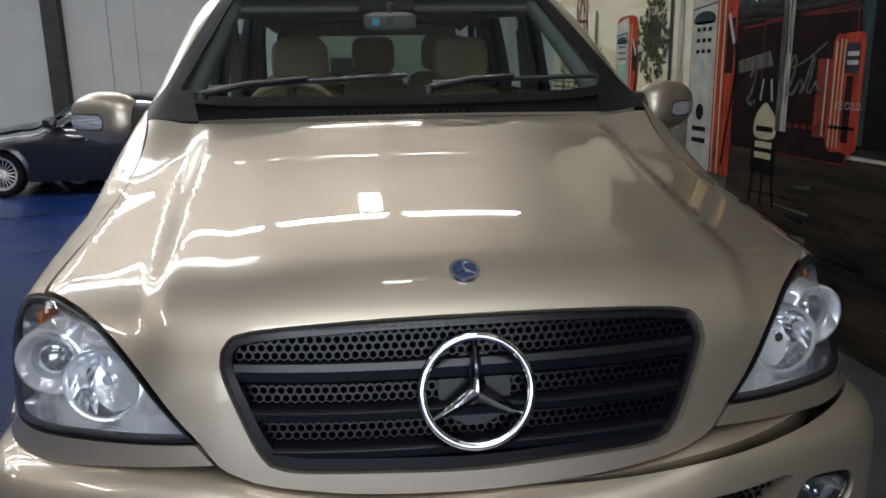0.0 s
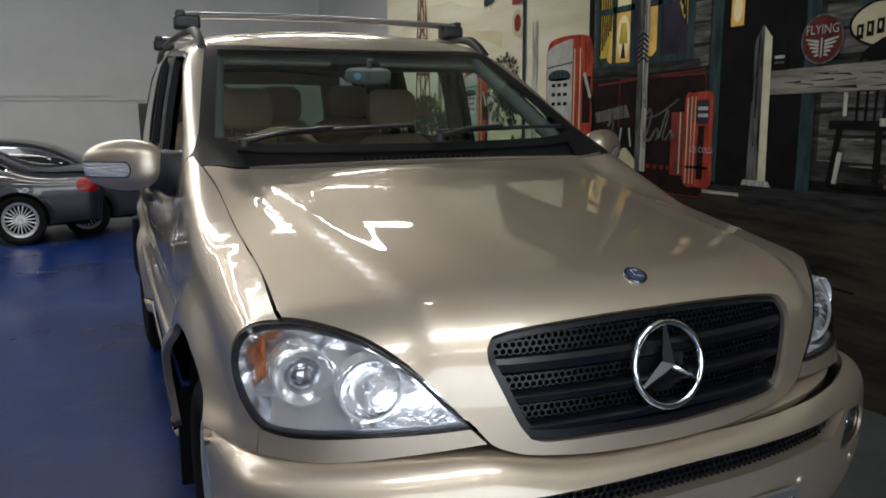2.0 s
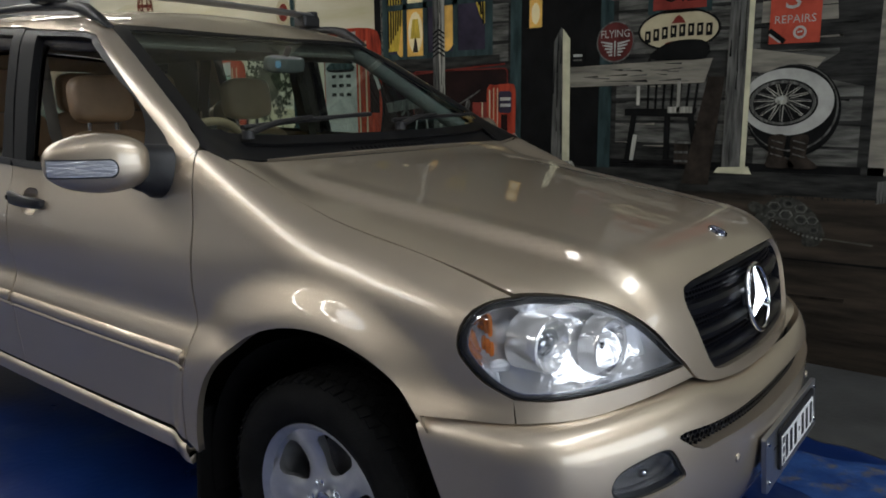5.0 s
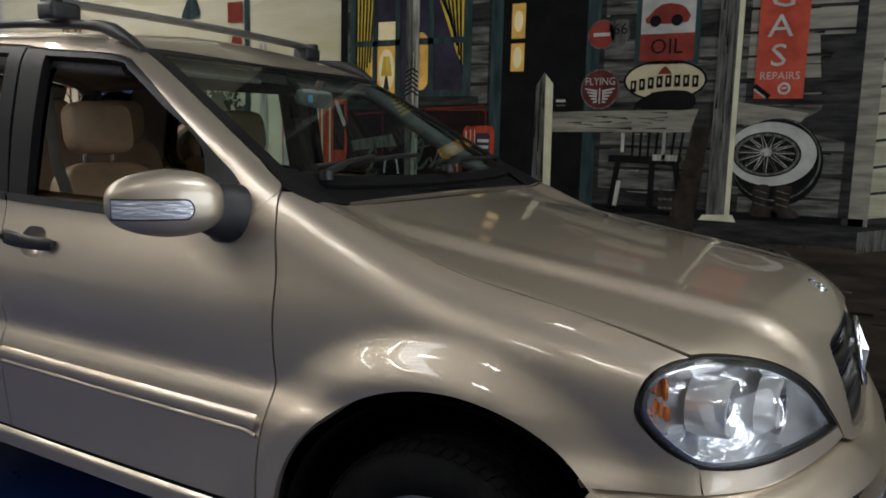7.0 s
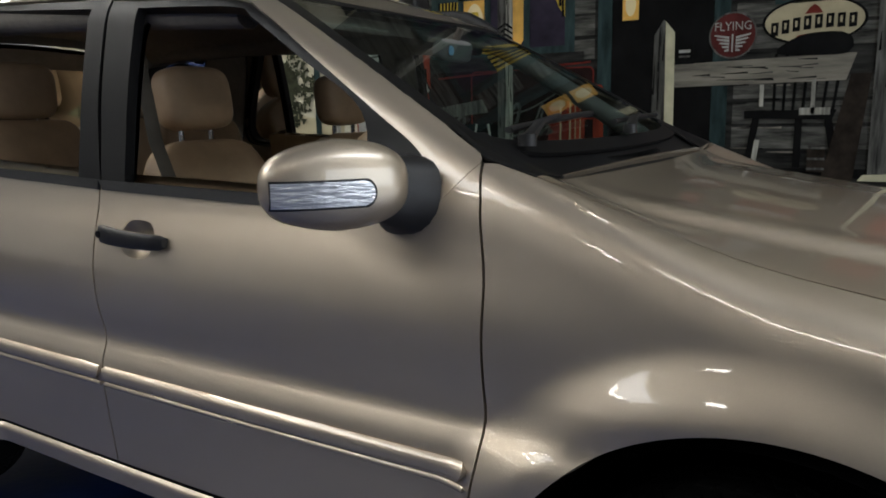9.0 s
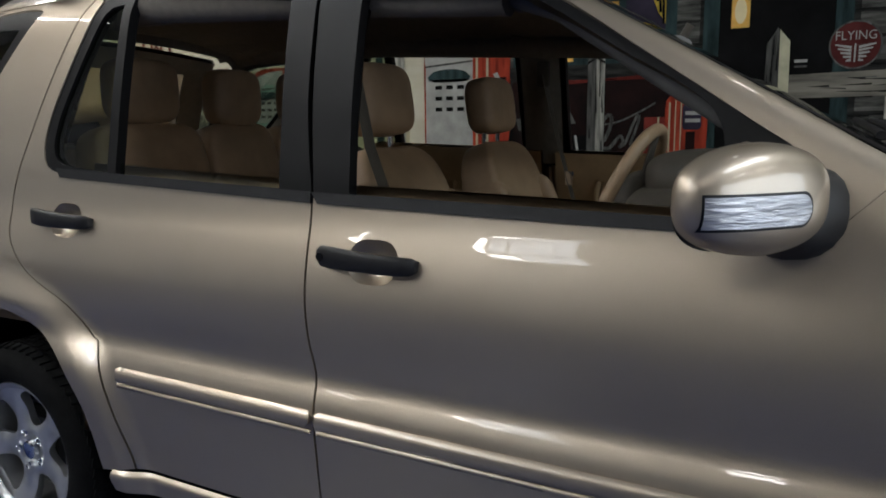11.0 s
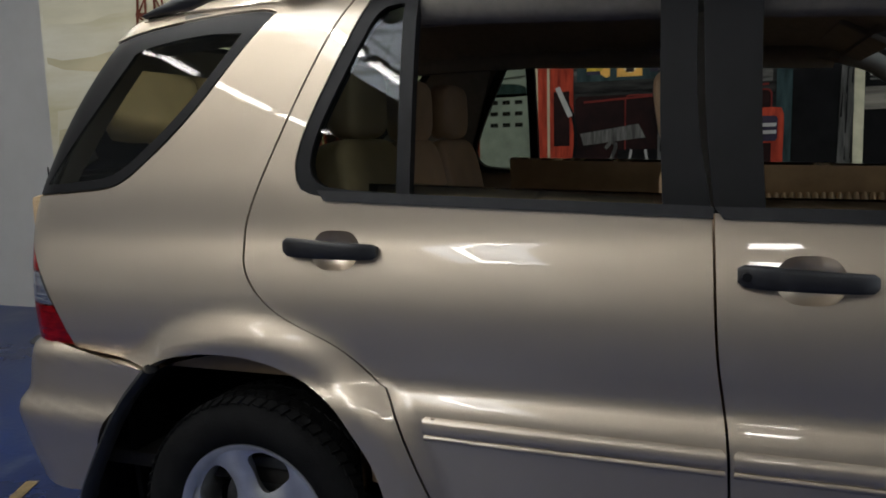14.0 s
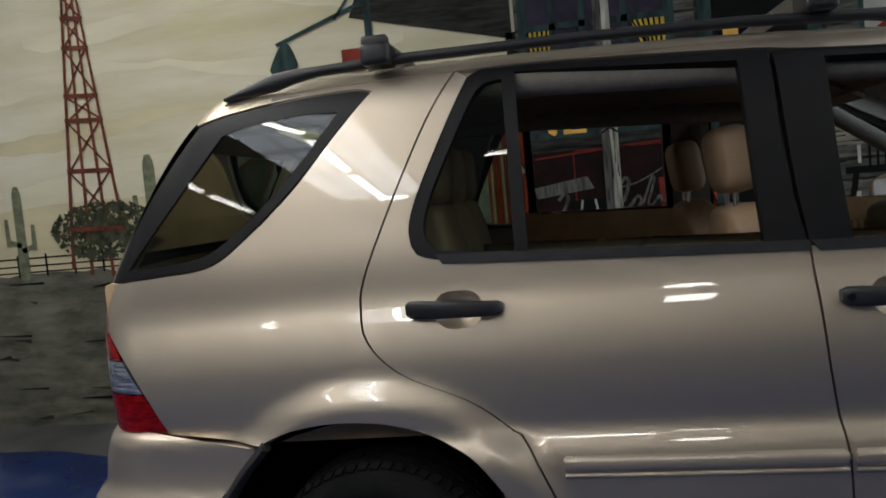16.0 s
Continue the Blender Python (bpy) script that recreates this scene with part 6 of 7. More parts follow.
PLANK_DARK = P("plank_dark", (0.03, 0.031, 0.028), s=5, ramp=((0.005, 0.005, 0.005), (0.04, 0.04, 0.036)), stretch=(1, 0.8, 6))
PLANK_LIT = P("plank_lit", (0.2, 0.185, 0.15), s=5, ramp=((0.09, 0.085, 0.07), (0.28, 0.26, 0.21)), stretch=(1, 0.5, 4))
SIDING = P("siding", (0.34, 0.32, 0.22), s=4, ramp=((0.2, 0.19, 0.13), (0.42, 0.4, 0.29)), stretch=(1, 0.5, 5))
SHADE = P("shade", (0.005, 0.005, 0.005), 0.5)
TEAL = P("teal", (0.024, 0.042, 0.042), 0.6, 9, (1, 2, 0.4))
POSTW = P("post_white", (0.42, 0.41, 0.35), s=8, ramp=((0.1, 0.1, 0.085), (0.5, 0.49, 0.42)), stretch=(1, 5, 0.5))
POSTG = P("post_grey", (0.12, 0.12, 0.11), s=8, ramp=((0.015, 0.015, 0.014), (0.15, 0.15, 0.135)), stretch=(1, 5, 0.5))
CREAMY = P("pale_edge", (0.5, 0.48, 0.33), 0.2, 9)
RED = P("red", (0.42, 0.05, 0.025), s=7, ramp=((0.12, 0.014, 0.009), (0.46, 0.065, 0.03)), stretch=(1, 4, 0.6), stain=0.6, stain_scale=3, stain_color=(0.05, 0.012, 0.009))
RED_DARK = P("red_dark", (0.018, 0.008, 0.007), s=7, ramp=((0.006, 0.004, 0.004), (0.02, 0.008, 0.007)))
RED_LINE = P("red_line", (0.12, 0.02, 0.015), 0.3, 9)
AQUA = P("aqua", (0.2, 0.3, 0.24), 0.2, 9)
SIGN_RED = P("sign_red", (0.17, 0.03, 0.022), 0.3, 8, stain=0.35, stain_scale=6)
BANNER_RED = P("banner_red", (0.36, 0.06, 0.035), 0.25, 8, stain=0.3, stain_scale=5)
SIGN_MAROON = P("sign_maroon", (0.085, 0.02, 0.018), 0.3, 9)
CREAM = P("cream", (0.42, 0.37, 0.24), 0.15, 8)
GREYWHITE = P("grey_white", (0.34, 0.34, 0.31), 0.2, 10)
BROWN = P("brown", (0.022, 0.017, 0.013), 0.7, 10)
WARM = P("window_glow", (0.72, 0.42, 0.1), 0.35, 4)
WARM_LIGHT = P("lamp_glow", (0.8, 0.68, 0.4), 0.15, 5)
CURTAIN = P("curtain", (0.5, 0.36, 0.05), 0.4, 25, (1, 3, 0.5))
PURPLE = P("night_pane", (0.03, 0.025, 0.04), 0.4, 5)
GREEN = P("leaf", (0.05, 0.06, 0.03), s=20, ramp=((0.01, 0.012, 0.007), (0.07, 0.075, 0.045)))
CACTUS = P("cactus", (0.13, 0.14, 0.09), 0.35, 20)
IRON = P("iron", (0.11, 0.035, 0.022), 0.5, 12)

mural = thing("mural", "painted desert filling-station mural covering the whole wall", "mural", at=(MURAL_X, 0, 0))
MW = Matrix(((0, 0, -1, 0), (-1, 0, 0, 0), (0, 1, 0, 0), (0, 0, 0, 1)))
sink = [0.0]  # how far the shapes painted next are set down


def paint(name, loops, material, layer, parent=None, label="", h=0.6):
    """A flat painted shape on the wall: outlines as (y, z); a higher layer lies over a lower one."""
    loops = [[np.array((-p[0], p[1] - sink[0])) for p in l] for l in loops]
    ob = plate(name, loops, Matrix.Translation((-0.0012 * layer, 0, 0)) @ MW, material, parent or mural, label, h=h, depth=0.0011)
    return ob


def yz(*p):
    return [tuple(q) for q in p]


def bar(y0, z0, y1, z1):
    return [(y0, z0), (y1, z0), (y1, z1), (y0, z1)]


def line(a, b, w, w2=None):
    a, b = np.array(a, float), np.array(b, float)
    d = (b - a) / np.linalg.norm(b - a)
    n = np.array((-d[1], d[0]))
    w2 = w if w2 is None else w2
    return [a + n * w / 2, b + n * w2 / 2, b - n * w2 / 2, a - n * w / 2]


def wobble(y0, y1, fn, amp, seed, base):
    random.seed(seed)
    ys = np.arange(y0, y1 + 0.01, 0.12)
    return [(y, fn(y) + random.uniform(-amp, amp)) for y in ys] + [(y1, base), (y0, base)]


def lettering(word, y, z, size, material, layer, parent, squeeze=1.0):
    """Words in the built-in font, centred at (y, z)."""
    cu = bpy.data.curves.new("words", "FONT")
    cu.body, cu.size, cu.align_x, cu.align_y, cu.resolution_u = word, size, "CENTER", "CENTER", 2
    tmp = bpy.data.objects.new("words", cu)
    scene.collection.objects.link(tmp)
    me = bpy.data.meshes.new_from_object(tmp.evaluated_get(bpy.context.evaluated_depsgraph_get()))
    bpy.data.objects.remove(tmp)
    me.transform(Matrix.Translation((-0.0012 * layer, y, z - sink[0])) @ MW @ Matrix.Diagonal((squeeze, 1, 1, 1)))
    return link("lettering", me, material, parent)


# sky, hills and ground
sink[0] = 0.14
paint("painted_sky", [bar(-8, 0.14, 7.33, CEILING_Z + 0.14)], SKY, 1, label="pale yellow hazy sky")
for k, (y0, y1, z, mt) in enumerate(((4.0, 7.33, 2.6, DUNE_LIGHT), (4.6, 7.33, 2.25, DUNE), (4.0, 6.7, 2.95, DUNE_LIGHT), (5.4, 7.33, 3.4, DUNE))):
    random.seed(20 + k)
    pts = [(y, z + 0.05 * math.sin(y * 2.3 + k) + random.uniform(0, 0.03)) for y in np.arange(y0, y1, 0.15)]
    paint("painted_cloud", [pts + [(y, b - 0.09 - 0.05 * math.sin(y * 3 + k)) for y, b in pts[::-1]]], mt, 2)
paint("painted_dune", [wobble(4.0, 7.33, lambda y: 1.92 + 0.1 * math.sin((y - 4.6) * 1.6), 0.008, 1, 1.1)], DUNE_LIGHT, 3, label="pale sand dune")
paint("painted_dune", [wobble(4.0, 7.33, lambda y: 1.62 + 0.13 * math.sin((y - 5.2) * 1.3), 0.01, 2, 1.1)], DUNE, 4)
paint("painted_scrub", [wobble(3.2, 7.33, lambda y: 1.25, 0.02, 3, 0.14)], SCRUB, 5, label="grey-brown scrubland foreground")
fence = paint("painted_fence", [line((5.3, 1.365), (7.33, 1.375), 0.012)], SHADE, 6, label="ranch fence")
for z in (1.31, 1.265):
    paint("fence_rail", [line((5.3, z), (7.33, z + 0.01), 0.011)], SHADE, 6, fence)
for y in np.arange(5.4, 7.4, 0.22):
    paint("fence_post", [bar(y, 1.24, y + 0.016, 1.4)], SHADE, 7, fence)


def painted_cactus(y, z, hgt, mt=CACTUS):
    w = hgt * 0.055
    c = paint("painted_cactus", [ring_line([(y - w, z), (y - w, z + hgt * 0.5), (y - w * 0.9, z + hgt * 0.93), (y, z + hgt), (y + w * 0.9, z + hgt * 0.93), (y + w, z + hgt * 0.5), (y + w, z)], 0.03)], mt, 8, label="tall cactus")
    for s, a, b in ((1, 0.36, 0.66), (-1, 0.3, 0.58)):
        paint("cactus_arm", [line((y, z + hgt * a), (y + s * w * 2.9, z + hgt * (a + 0.05)), w)], mt, 8, c)
        paint("cactus_arm", [line((y + s * w * 2.7, z + hgt * a), (y + s * w * 2.8, z + hgt * b), w * 1.1, w * 0.8)], mt, 9, c)


painted_cactus(6.9, 1.23, 0.66)
painted_cactus(5.87, 1.22, 0.8)


def painted_bush(y, z, ry, rz, seed, mt=GREEN, n=70, layer=8):
    random.seed(seed)
    b = paint("painted_bush", [ring_line([(y + ry * 0.5 * math.cos(a) * random.uniform(0.7, 1.15), z + rz * 0.5 * math.sin(a) * random.uniform(0.8, 1.1)) for a in np.arange(0, 6.28, 0.45)], 0.04)], mt, layer, label="dark desert bush")
    bm = bmesh.new()
    for _ in range(n * 3):
        a, r = random.uniform(0, 6.28), random.random() ** 0.6
        cy, cz = y + ry * r * math.cos(a), z - sink[0] + rz * r * math.sin(a)
        s, t = random.uniform(0.012, 0.036), random.uniform(0, 6.28)
        x = -0.0012 * (layer + 1) - random.uniform(0.0001, 0.0009)
        bm.faces.new([bm.verts.new((x, cy + s * math.cos(t + k * 2.1) * random.uniform(0.6, 1.2), cz + s * math.sin(t + k * 2.1) * random.uniform(0.6, 1.2))) for k in range(3)])
    tagged(part("leaves", bm, mt, b, smooth=False), kind="stuff")


painted_bush(6.25, 1.53, 0.4, 0.2, 4, n=220)
painted_bush(5.75, 1.42, 0.25, 0.13, 5)
painted_bush(4.55, 1.72, 0.3, 0.32, 6, n=130)
painted_bush(4.35, 1.15, 0.3, 0.2, 16, n=60)

# windmill tower
tower = paint("painted_windmill", [line((6.52, 1.27), (6.36, 3.2), 0.028, 0.018)], IRON, 9, label="rusty red windmill tower")
for a, b in (((6.08, 1.25), (6.26, 3.2)), ((6.38, 1.22), (6.33, 3.2)), ((6.22, 1.2), (6.29, 3.2))):
    paint("tower_leg", [line(a, b, 0.026, 0.016)], IRON, 9, tower)
zs = [1.54, 1.95, 2.3, 2.47, 2.8, 3.0, 3.15]
ya = lambda z: 6.52 + (6.36 - 6.52) * (z - 1.27) / 1.93
yb = lambda z: 6.08 + (6.26 - 6.08) * (z - 1.25) / 1.95
for i, z in enumerate(zs):
    paint("tower_brace", [line((ya(z) + 0.015, z + 0.01), (yb(z) - 0.015, z - 0.01), 0.03)], IRON, 10, tower)
    if i:
        paint("tower_brace", [line((ya(zs[i - 1]), zs[i - 1]), (yb(z), z), 0.014)], IRON, 8, tower)
        paint("tower_brace", [line((yb(zs[i - 1]), zs[i - 1]), (ya(z), z), 0.014)], IRON, 8, tower)
for k in range(12):
    a = radians(30 * k)
    paint("windmill_blade", [line((6.31 + 0.06 * math.cos(a), 3.42 + 0.06 * math.sin(a)), (6.31 + 0.24 * math.cos(a), 3.42 + 0.24 * math.sin(a)), 0.03, 0.09)], IRON, 10, tower)

# lamp post and petrol pumps
sink[0] = 0.0
lamp = paint("painted_lamp_post", [bar(4.2, 1.0, 4.25, 3.3)], TEAL, 9, label="old iron lamp post with bell shade")
paint("lamp_arm", [line((4.22, 2.72), (4.86, 2.5), 0.026)], TEAL, 10, lamp)
paint("lamp_arm", [line((4.22, 2.9), (4.45, 2.62), 0.02)], TEAL, 10, lamp)
paint("bell_shade", [ring_line([(4.8, 2.52), (4.92, 2.34), (4.86, 2.31), (4.76, 2.33), (4.72, 2.36)], 0.03)], TEAL, 11, lamp)
paint("lamp_globe", [circle(4.83, 2.3, 0.03, 16)], WARM_LIGHT, 10, lamp)
paint("hanging_sign", [circle(4.33, 2.12, 0.09, 20, 0.11)], CREAM, 9, lamp)
paint("sign_badge", [circle(4.33, 2.12, 0.055, 16, 0.07)], SIGN_RED, 10, lamp)
paint("sign_board", [bar(4.27, 2.27, 4.42, 2.42)], SIGN_RED, 10, lamp)
paint("painted_post", [bar(4.03, 0.95, 4.1, 2.1)], POSTW, 9)


def pump(y0, y1, z0, z1, red_side):
    w, hh = y1 - y0, z1 - z0
    b = paint("painted_pump", [closed([(y0, z0), (y1, z0)], [(y1, z0), (y1, z1 - 0.1 * hh)], [(y1, z1 - 0.1 * hh), (y1 - 0.1 * w, z1 - 0.02 * hh), ((y0 + y1) / 2, z1), (y0 + 0.1 * w, z1 - 0.02 * hh), (y0, z1 - 0.1 * hh)], [(y0, z1 - 0.1 * hh), (y0, z0)])], RED, 11, label="old red and white petrol pump")
    f0, f1 = (y0 + 0.42 * w, y1 - 0.02 * w)
    paint("pump_cap", [closed([(f0, z1 - 0.2 * hh), (f1, z1 - 0.2 * hh)], [(f1, z1 - 0.2 * hh), (f1 - 0.01 * w, z1 - 0.08 * hh), ((f0 + f1) / 2, z1 - 0.035 * hh), (f0, z1 - 0.02 * hh)], [(f0, z1 - 0.02 * hh), (f0, z1 - 0.2 * hh)])], GREYWHITE, 12, b)
    paint("cap_line", [line((f0, z1 - 0.155 * hh), (f1, z1 - 0.175 * hh), 0.012)], POSTG, 15, b)
    paint("dial_glass", [ring_line([(f0 + 0.05 * w, z1 - 0.25 * hh), (f0 + 0.08 * w, z1 - 0.205 * hh), ((f0 + f1) / 2, z1 - 0.19 * hh), (f1 - 0.08 * w, z1 - 0.205 * hh), (f1 - 0.05 * w, z1 - 0.25 * hh)], 0.02)], TEAL, 14, b)
    paint("pump_face", [closed([(f0, z0), (f1, z0)], [(f1, z0), (f1, z1 - 0.2 * hh)], [(f1, z1 - 0.2 * hh), ((f0 + f1) / 2, z1 - 0.13 * hh), (f0, z1 - 0.17 * hh)], [(f0, z1 - 0.17 * hh), (f0, z0)])], GREYWHITE if red_side else AQUA, 13, b)
    paint("pump_dial", [bar(f0 + 0.05 * w, z1 - 0.44 * hh, f1 - 0.05 * w, z1 - 0.24 * hh)], GREYWHITE, 14, b)
    for i in range(3):
        for j in range(3):
            c = f0 + (0.1 + 0.13 * i) * w
            paint("dial_bar", [bar(c, z1 - (0.29 + 0.055 * j) * hh, c + 0.08 * w, z1 - (0.27 + 0.055 * j) * hh)], SHADE, 15, b)
    paint("pump_badge", [circle((f0 + f1) / 2, z0 + 0.3 * hh, 0.09 * w, 16)], SHADE, 14, b)
    for j in range(2):
        paint("badge_bar", [bar(f0 + 0.12 * w, z0 + (0.2 - 0.06 * j) * hh, f1 - 0.12 * w, z0 + (0.225 - 0.06 * j) * hh)], SHADE, 14, b)
    for yy in (0.36, 0.24):
        paint("pump_edge", [bar(y0 + yy * w, z0, y0 + (yy + 0.025) * w, z1 - 0.08 * hh)], CREAM, 13, b)
    hose = smooth_line([(y0 + 0.14 * w, z1 - 0.25 * hh), (y0 + 0.02 * w, z1 - 0.34 * hh), (y0 - 0.02 * w, z1 - 0.5 * hh), (y0 + 0.1 * w, z0 + 0.2 * hh), (y0 + 0.16 * w, z0 + 0.05 * hh)], 0.05)
    for p, q in zip(hose, hose[1:]):
        paint("hose", [line(p, q, 0.022)], SHADE, 14, b)
    paint("nozzle", [line((y0 + 0.16 * w, z1 - 0.22 * hh), (y0 + 0.03 * w, z1 - 0.36 * hh), 0.03)], GREYWHITE, 15, b)
    paint("nozzle_shade", [bar(y0 + 0.04 * w, z1 - 0.5 * hh, y0 + 0.2 * w, z1 - 0.24 * hh)], RED_DARK, 12, b)


pump(4.85, 5.32, 0.9, 1.78, False)
pump(3.28, 3.88, 0.7, 1.95, True)

# filling-station front: boards, porch, ground
front = paint("painted_shop", [bar(0.1, 0.95, 3.28, 3.9)], PLANK_DARK, 6, label="weathered timber shop front")
random.seed(8)
for j, z in enumerate(np.arange(1.03, 3.6, 0.125)):
    for y0, y1 in ((0.12, 0.62), (0.62, 1.42), (2.18, 3.28)):
        mt = PLANK_LIT if (y1 < 0.7 and 1.66 < z < 2.3) else (PLANK if (y1 < 1.5 or z > 1.6) and random.random() > 0.2 else PLANK_DARK)
        paint("board", [yz((y0, z + random.uniform(0, 0.008)), (y1, z + random.uniform(0, 0.008)), (y1, z + 0.112), (y0, z + 0.112 + random.uniform(-0.006, 0.004)))], mt, 7, front)
paint("eave", [yz((4.35, 2.62), (3.3, 2.36), (3.3, 3.2), (4.1, 3.2))], PLANK_DARK, 8, front)
paint("shade_wall", [bar(3.28, 0.9, 3.34, 2.4)], SHADE, 8, front)
paint("diagonal_shade", [yz((0.1, 2.0), (0.28, 2.0), (0.24, 1.62), (0.4, 1.52), (0.1, 1.45))], PLANK_DARK, 8, front)
paint("lit_board", [yz((0.3, 1.6), (0.66, 1.66), (0.66, 1.54), (0.36, 1.52))], PLANK_LIT, 9, front)
paint("siding_wall", [bar(-8, 0.9, 0.0, 3.9)], PLANK_DARK, 6, front)
for j, z in enumerate(np.arange(1.06, 3.6, 0.135)):
    paint("siding_board", [yz((-0.02, z + 0.004), (-1.2, z + 0.19), (-1.2, z + 0.31), (-0.02, z + 0.125))], SIDING, 7, front)
paint("corner_board", [bar(-0.02, 1.02, 0.1, 3.9)], PLANK_LIT, 8, front, "grey corner board")
paint("corner_shade", [bar(0.07, 1.02, 0.1, 3.9)], PLANK_DARK, 9, front)
paint("painted_ground", [wobble(-8, 3.35, lambda y: 0.93 if y > 0 else 0.93 + 0.18 * min(1.2, -y), 0.004, 9, 0.0)], DIRT, 8, label="dark painted dirt road")
paint("porch_edge", [yz((-0.02, 0.9), (1.9, 0.88), (1.9, 1.0), (-0.02, 1.02))], PLANK_DARK, 9, front)
paint("porch_floor", [yz((0.0, 1.0), (3.28, 0.98), (3.28, 1.05), (0.0, 1.06))], SHADE, 8, front)
paint("step_edge", [yz((0.02, 0.88), (-1.2, 1.12), (-1.2, 1.22), (0.02, 0.99))], POSTG, 10, front)
random.seed(12)
bm = bmesh.new()
for _ in range(110):
    y = random.uniform(-0.3, 1.9)
    h = random.uniform(0.02, 0.07)
    bm.faces.new([bm.verts.new((-0.0135, y + d, 0.885 + e)) for d, e in ((0, 0), (0.006, 0), (random.uniform(-0.01, 0.015), h))])
tagged(part("painted_grass", bm, PLANK_DARK, mural, smooth=False), kind="stuff")
random.seed(14)
for _ in range(46):
    y, z, L = random.uniform(-2.5, 3.2), random.uniform(0.06, 0.8), random.uniform(0.12, 0.6)
    paint("ground_streak", [line((y, z), (y + L, z + random.uniform(-0.02, 0.02)), random.uniform(0.01, 0.035), 0.004)], random.choice((SHADE, BROWN, SCRUB)), 10, mural)
for _ in range(26):
    y, z, L = random.uniform(5.3, 7.2), random.uniform(0.06, 1.1), random.uniform(0.06, 0.3)
    paint("ground_streak", [line((y, z), (y + L, z + random.uniform(-0.02, 0.02)), random.uniform(0.01, 0.03), 0.004)], random.choice((SHADE, DIRT)), 10, mural)

# window with curtains and a lamp
win_p = paint("painted_window", [bar(2.3, 1.68, 3.26, 2.75)], TEAL, 9, label="lamp-lit window with yellow curtains")
for y0, y1 in ((2.36, 2.58), (2.62, 2.84), (2.88, 3.03), (3.06, 3.2)):
    for z0, z1 in ((1.74, 2.04), (2.08, 2.38), (2.42, 2.7)):
        paint("window_pane", [bar(y0, z0, y1, z1)], PURPLE, 10, win_p)
paint("window_light", [bar(2.87, 1.72, 3.03, 2.04)], WARM, 11, win_p)
paint("window_light", [circle(2.68, 1.93, 0.09, 24, 0.19)], WARM, 11, win_p)
paint("window_light", [ring_line([(3.05, 1.74), (3.12, 1.74), (3.1, 1.86), (3.06, 1.98)], 0.03)], WARM, 11, win_p)
paint("lamp_halo", [circle(2.95, 1.88, 0.065, 24, 0.14)], WARM_LIGHT, 12, win_p)
paint("lamp_shade", [yz((2.905, 1.84), (2.995, 1.84), (2.975, 1.97), (2.925, 1.97))], CURTAIN, 13, win_p)
paint("lamp_base", [yz((2.925, 1.745), (2.975, 1.745), (2.957, 1.84), (2.943, 1.84))], BROWN, 13, win_p)
paint("curtain", [yz((3.11, 1.76), (3.2, 1.76), (3.2, 2.4), (3.05, 2.4), (3.05, 2.1))], CURTAIN, 12, win_p)
paint("curtain", [yz((2.36, 1.9), (2.4, 1.96), (2.57, 2.4), (2.36, 2.4))], CURTAIN, 12, win_p)
paint("upper_light", [bar(2.88, 2.08, 3.02, 2.2)], WARM_LIGHT, 11, win_p)
for k in range(6):
    paint("curtain_fold", [line((3.2 - 0.022 * k, 1.78 + 0.03 * k), (3.08 - 0.03 * k + 0.12, 2.4), 0.014)], SHADE, 13, win_p)
    paint("curtain_fold", [line((2.37 + 0.018 * k, 1.9 + 0.06 * k), (2.39 + 0.035 * k, 2.4), 0.014)], SHADE, 13, win_p)
for y in (2.6, 2.86, 3.045):
    paint("mullion", [bar(y - 0.02, 1.7, y + 0.02, 2.75)], TEAL, 14, win_p)
for z in (2.06, 2.4):
    paint("mullion", [bar(2.33, z - 0.02, 3.22, z + 0.02)], TEAL, 14, win_p)
paint("window_sill", [bar(2.24, 1.64, 3.28, 1.7)], PLANK_DARK, 14, win_p)

# drinks chest and vending machine
sink[0] = 0.125
chest = paint("painted_drinks_chest", [rect(2.18, 1.02, 3.27, 1.74, 0.03)], RED_DARK, 10, label="dark red drinks chest")
paint("chest_edge", [rect(2.18, 1.02, 2.98, 1.74, 0.03), rect(2.188, 1.028, 2.972, 1.732, 0.026)], RED_LINE, 11, chest)
paint("chest_lid", [line((2.2, 1.765), (3.22, 1.705), 0.012)], RED_LINE, 11, chest)
for run, w in (([(3.09, 1.43), (3.05, 1.47), (3.03, 1.44), (3.07, 1.34), (3.11, 1.3), (3.06, 1.275), (3.0, 1.31)], 0.026), ([(3.0, 1.31), (2.965, 1.36), (2.94, 1.33), (2.96, 1.29), (2.925, 1.3)], 0.02), ([(2.925, 1.3), (2.89, 1.35), (2.87, 1.31), (2.84, 1.28)], 0.02),
               ([(2.7, 1.5), (2.66, 1.54), (2.645, 1.5), (2.68, 1.4), (2.72, 1.36), (2.66, 1.345), (2.62, 1.39)], 0.026), ([(2.62, 1.39), (2.59, 1.42), (2.575, 1.38), (2.6, 1.35), (2.565, 1.37)], 0.02), ([(2.565, 1.37), (2.5, 1.53), (2.49, 1.5), (2.535, 1.36), (2.5, 1.36)], 0.018), ([(2.5, 1.36), (2.46, 1.41), (2.45, 1.37), (2.47, 1.35), (2.43, 1.38)], 0.02), ([(2.74, 1.475), (2.6, 1.5), (2.47, 1.56), (2.4, 1.6)], 0.012)):
    run = smooth_line(run, 0.018)
    for a, b in zip(run, run[1:]):
        paint("script_stroke", [line(a, b, w * 0.8)], POSTG, 12, chest)
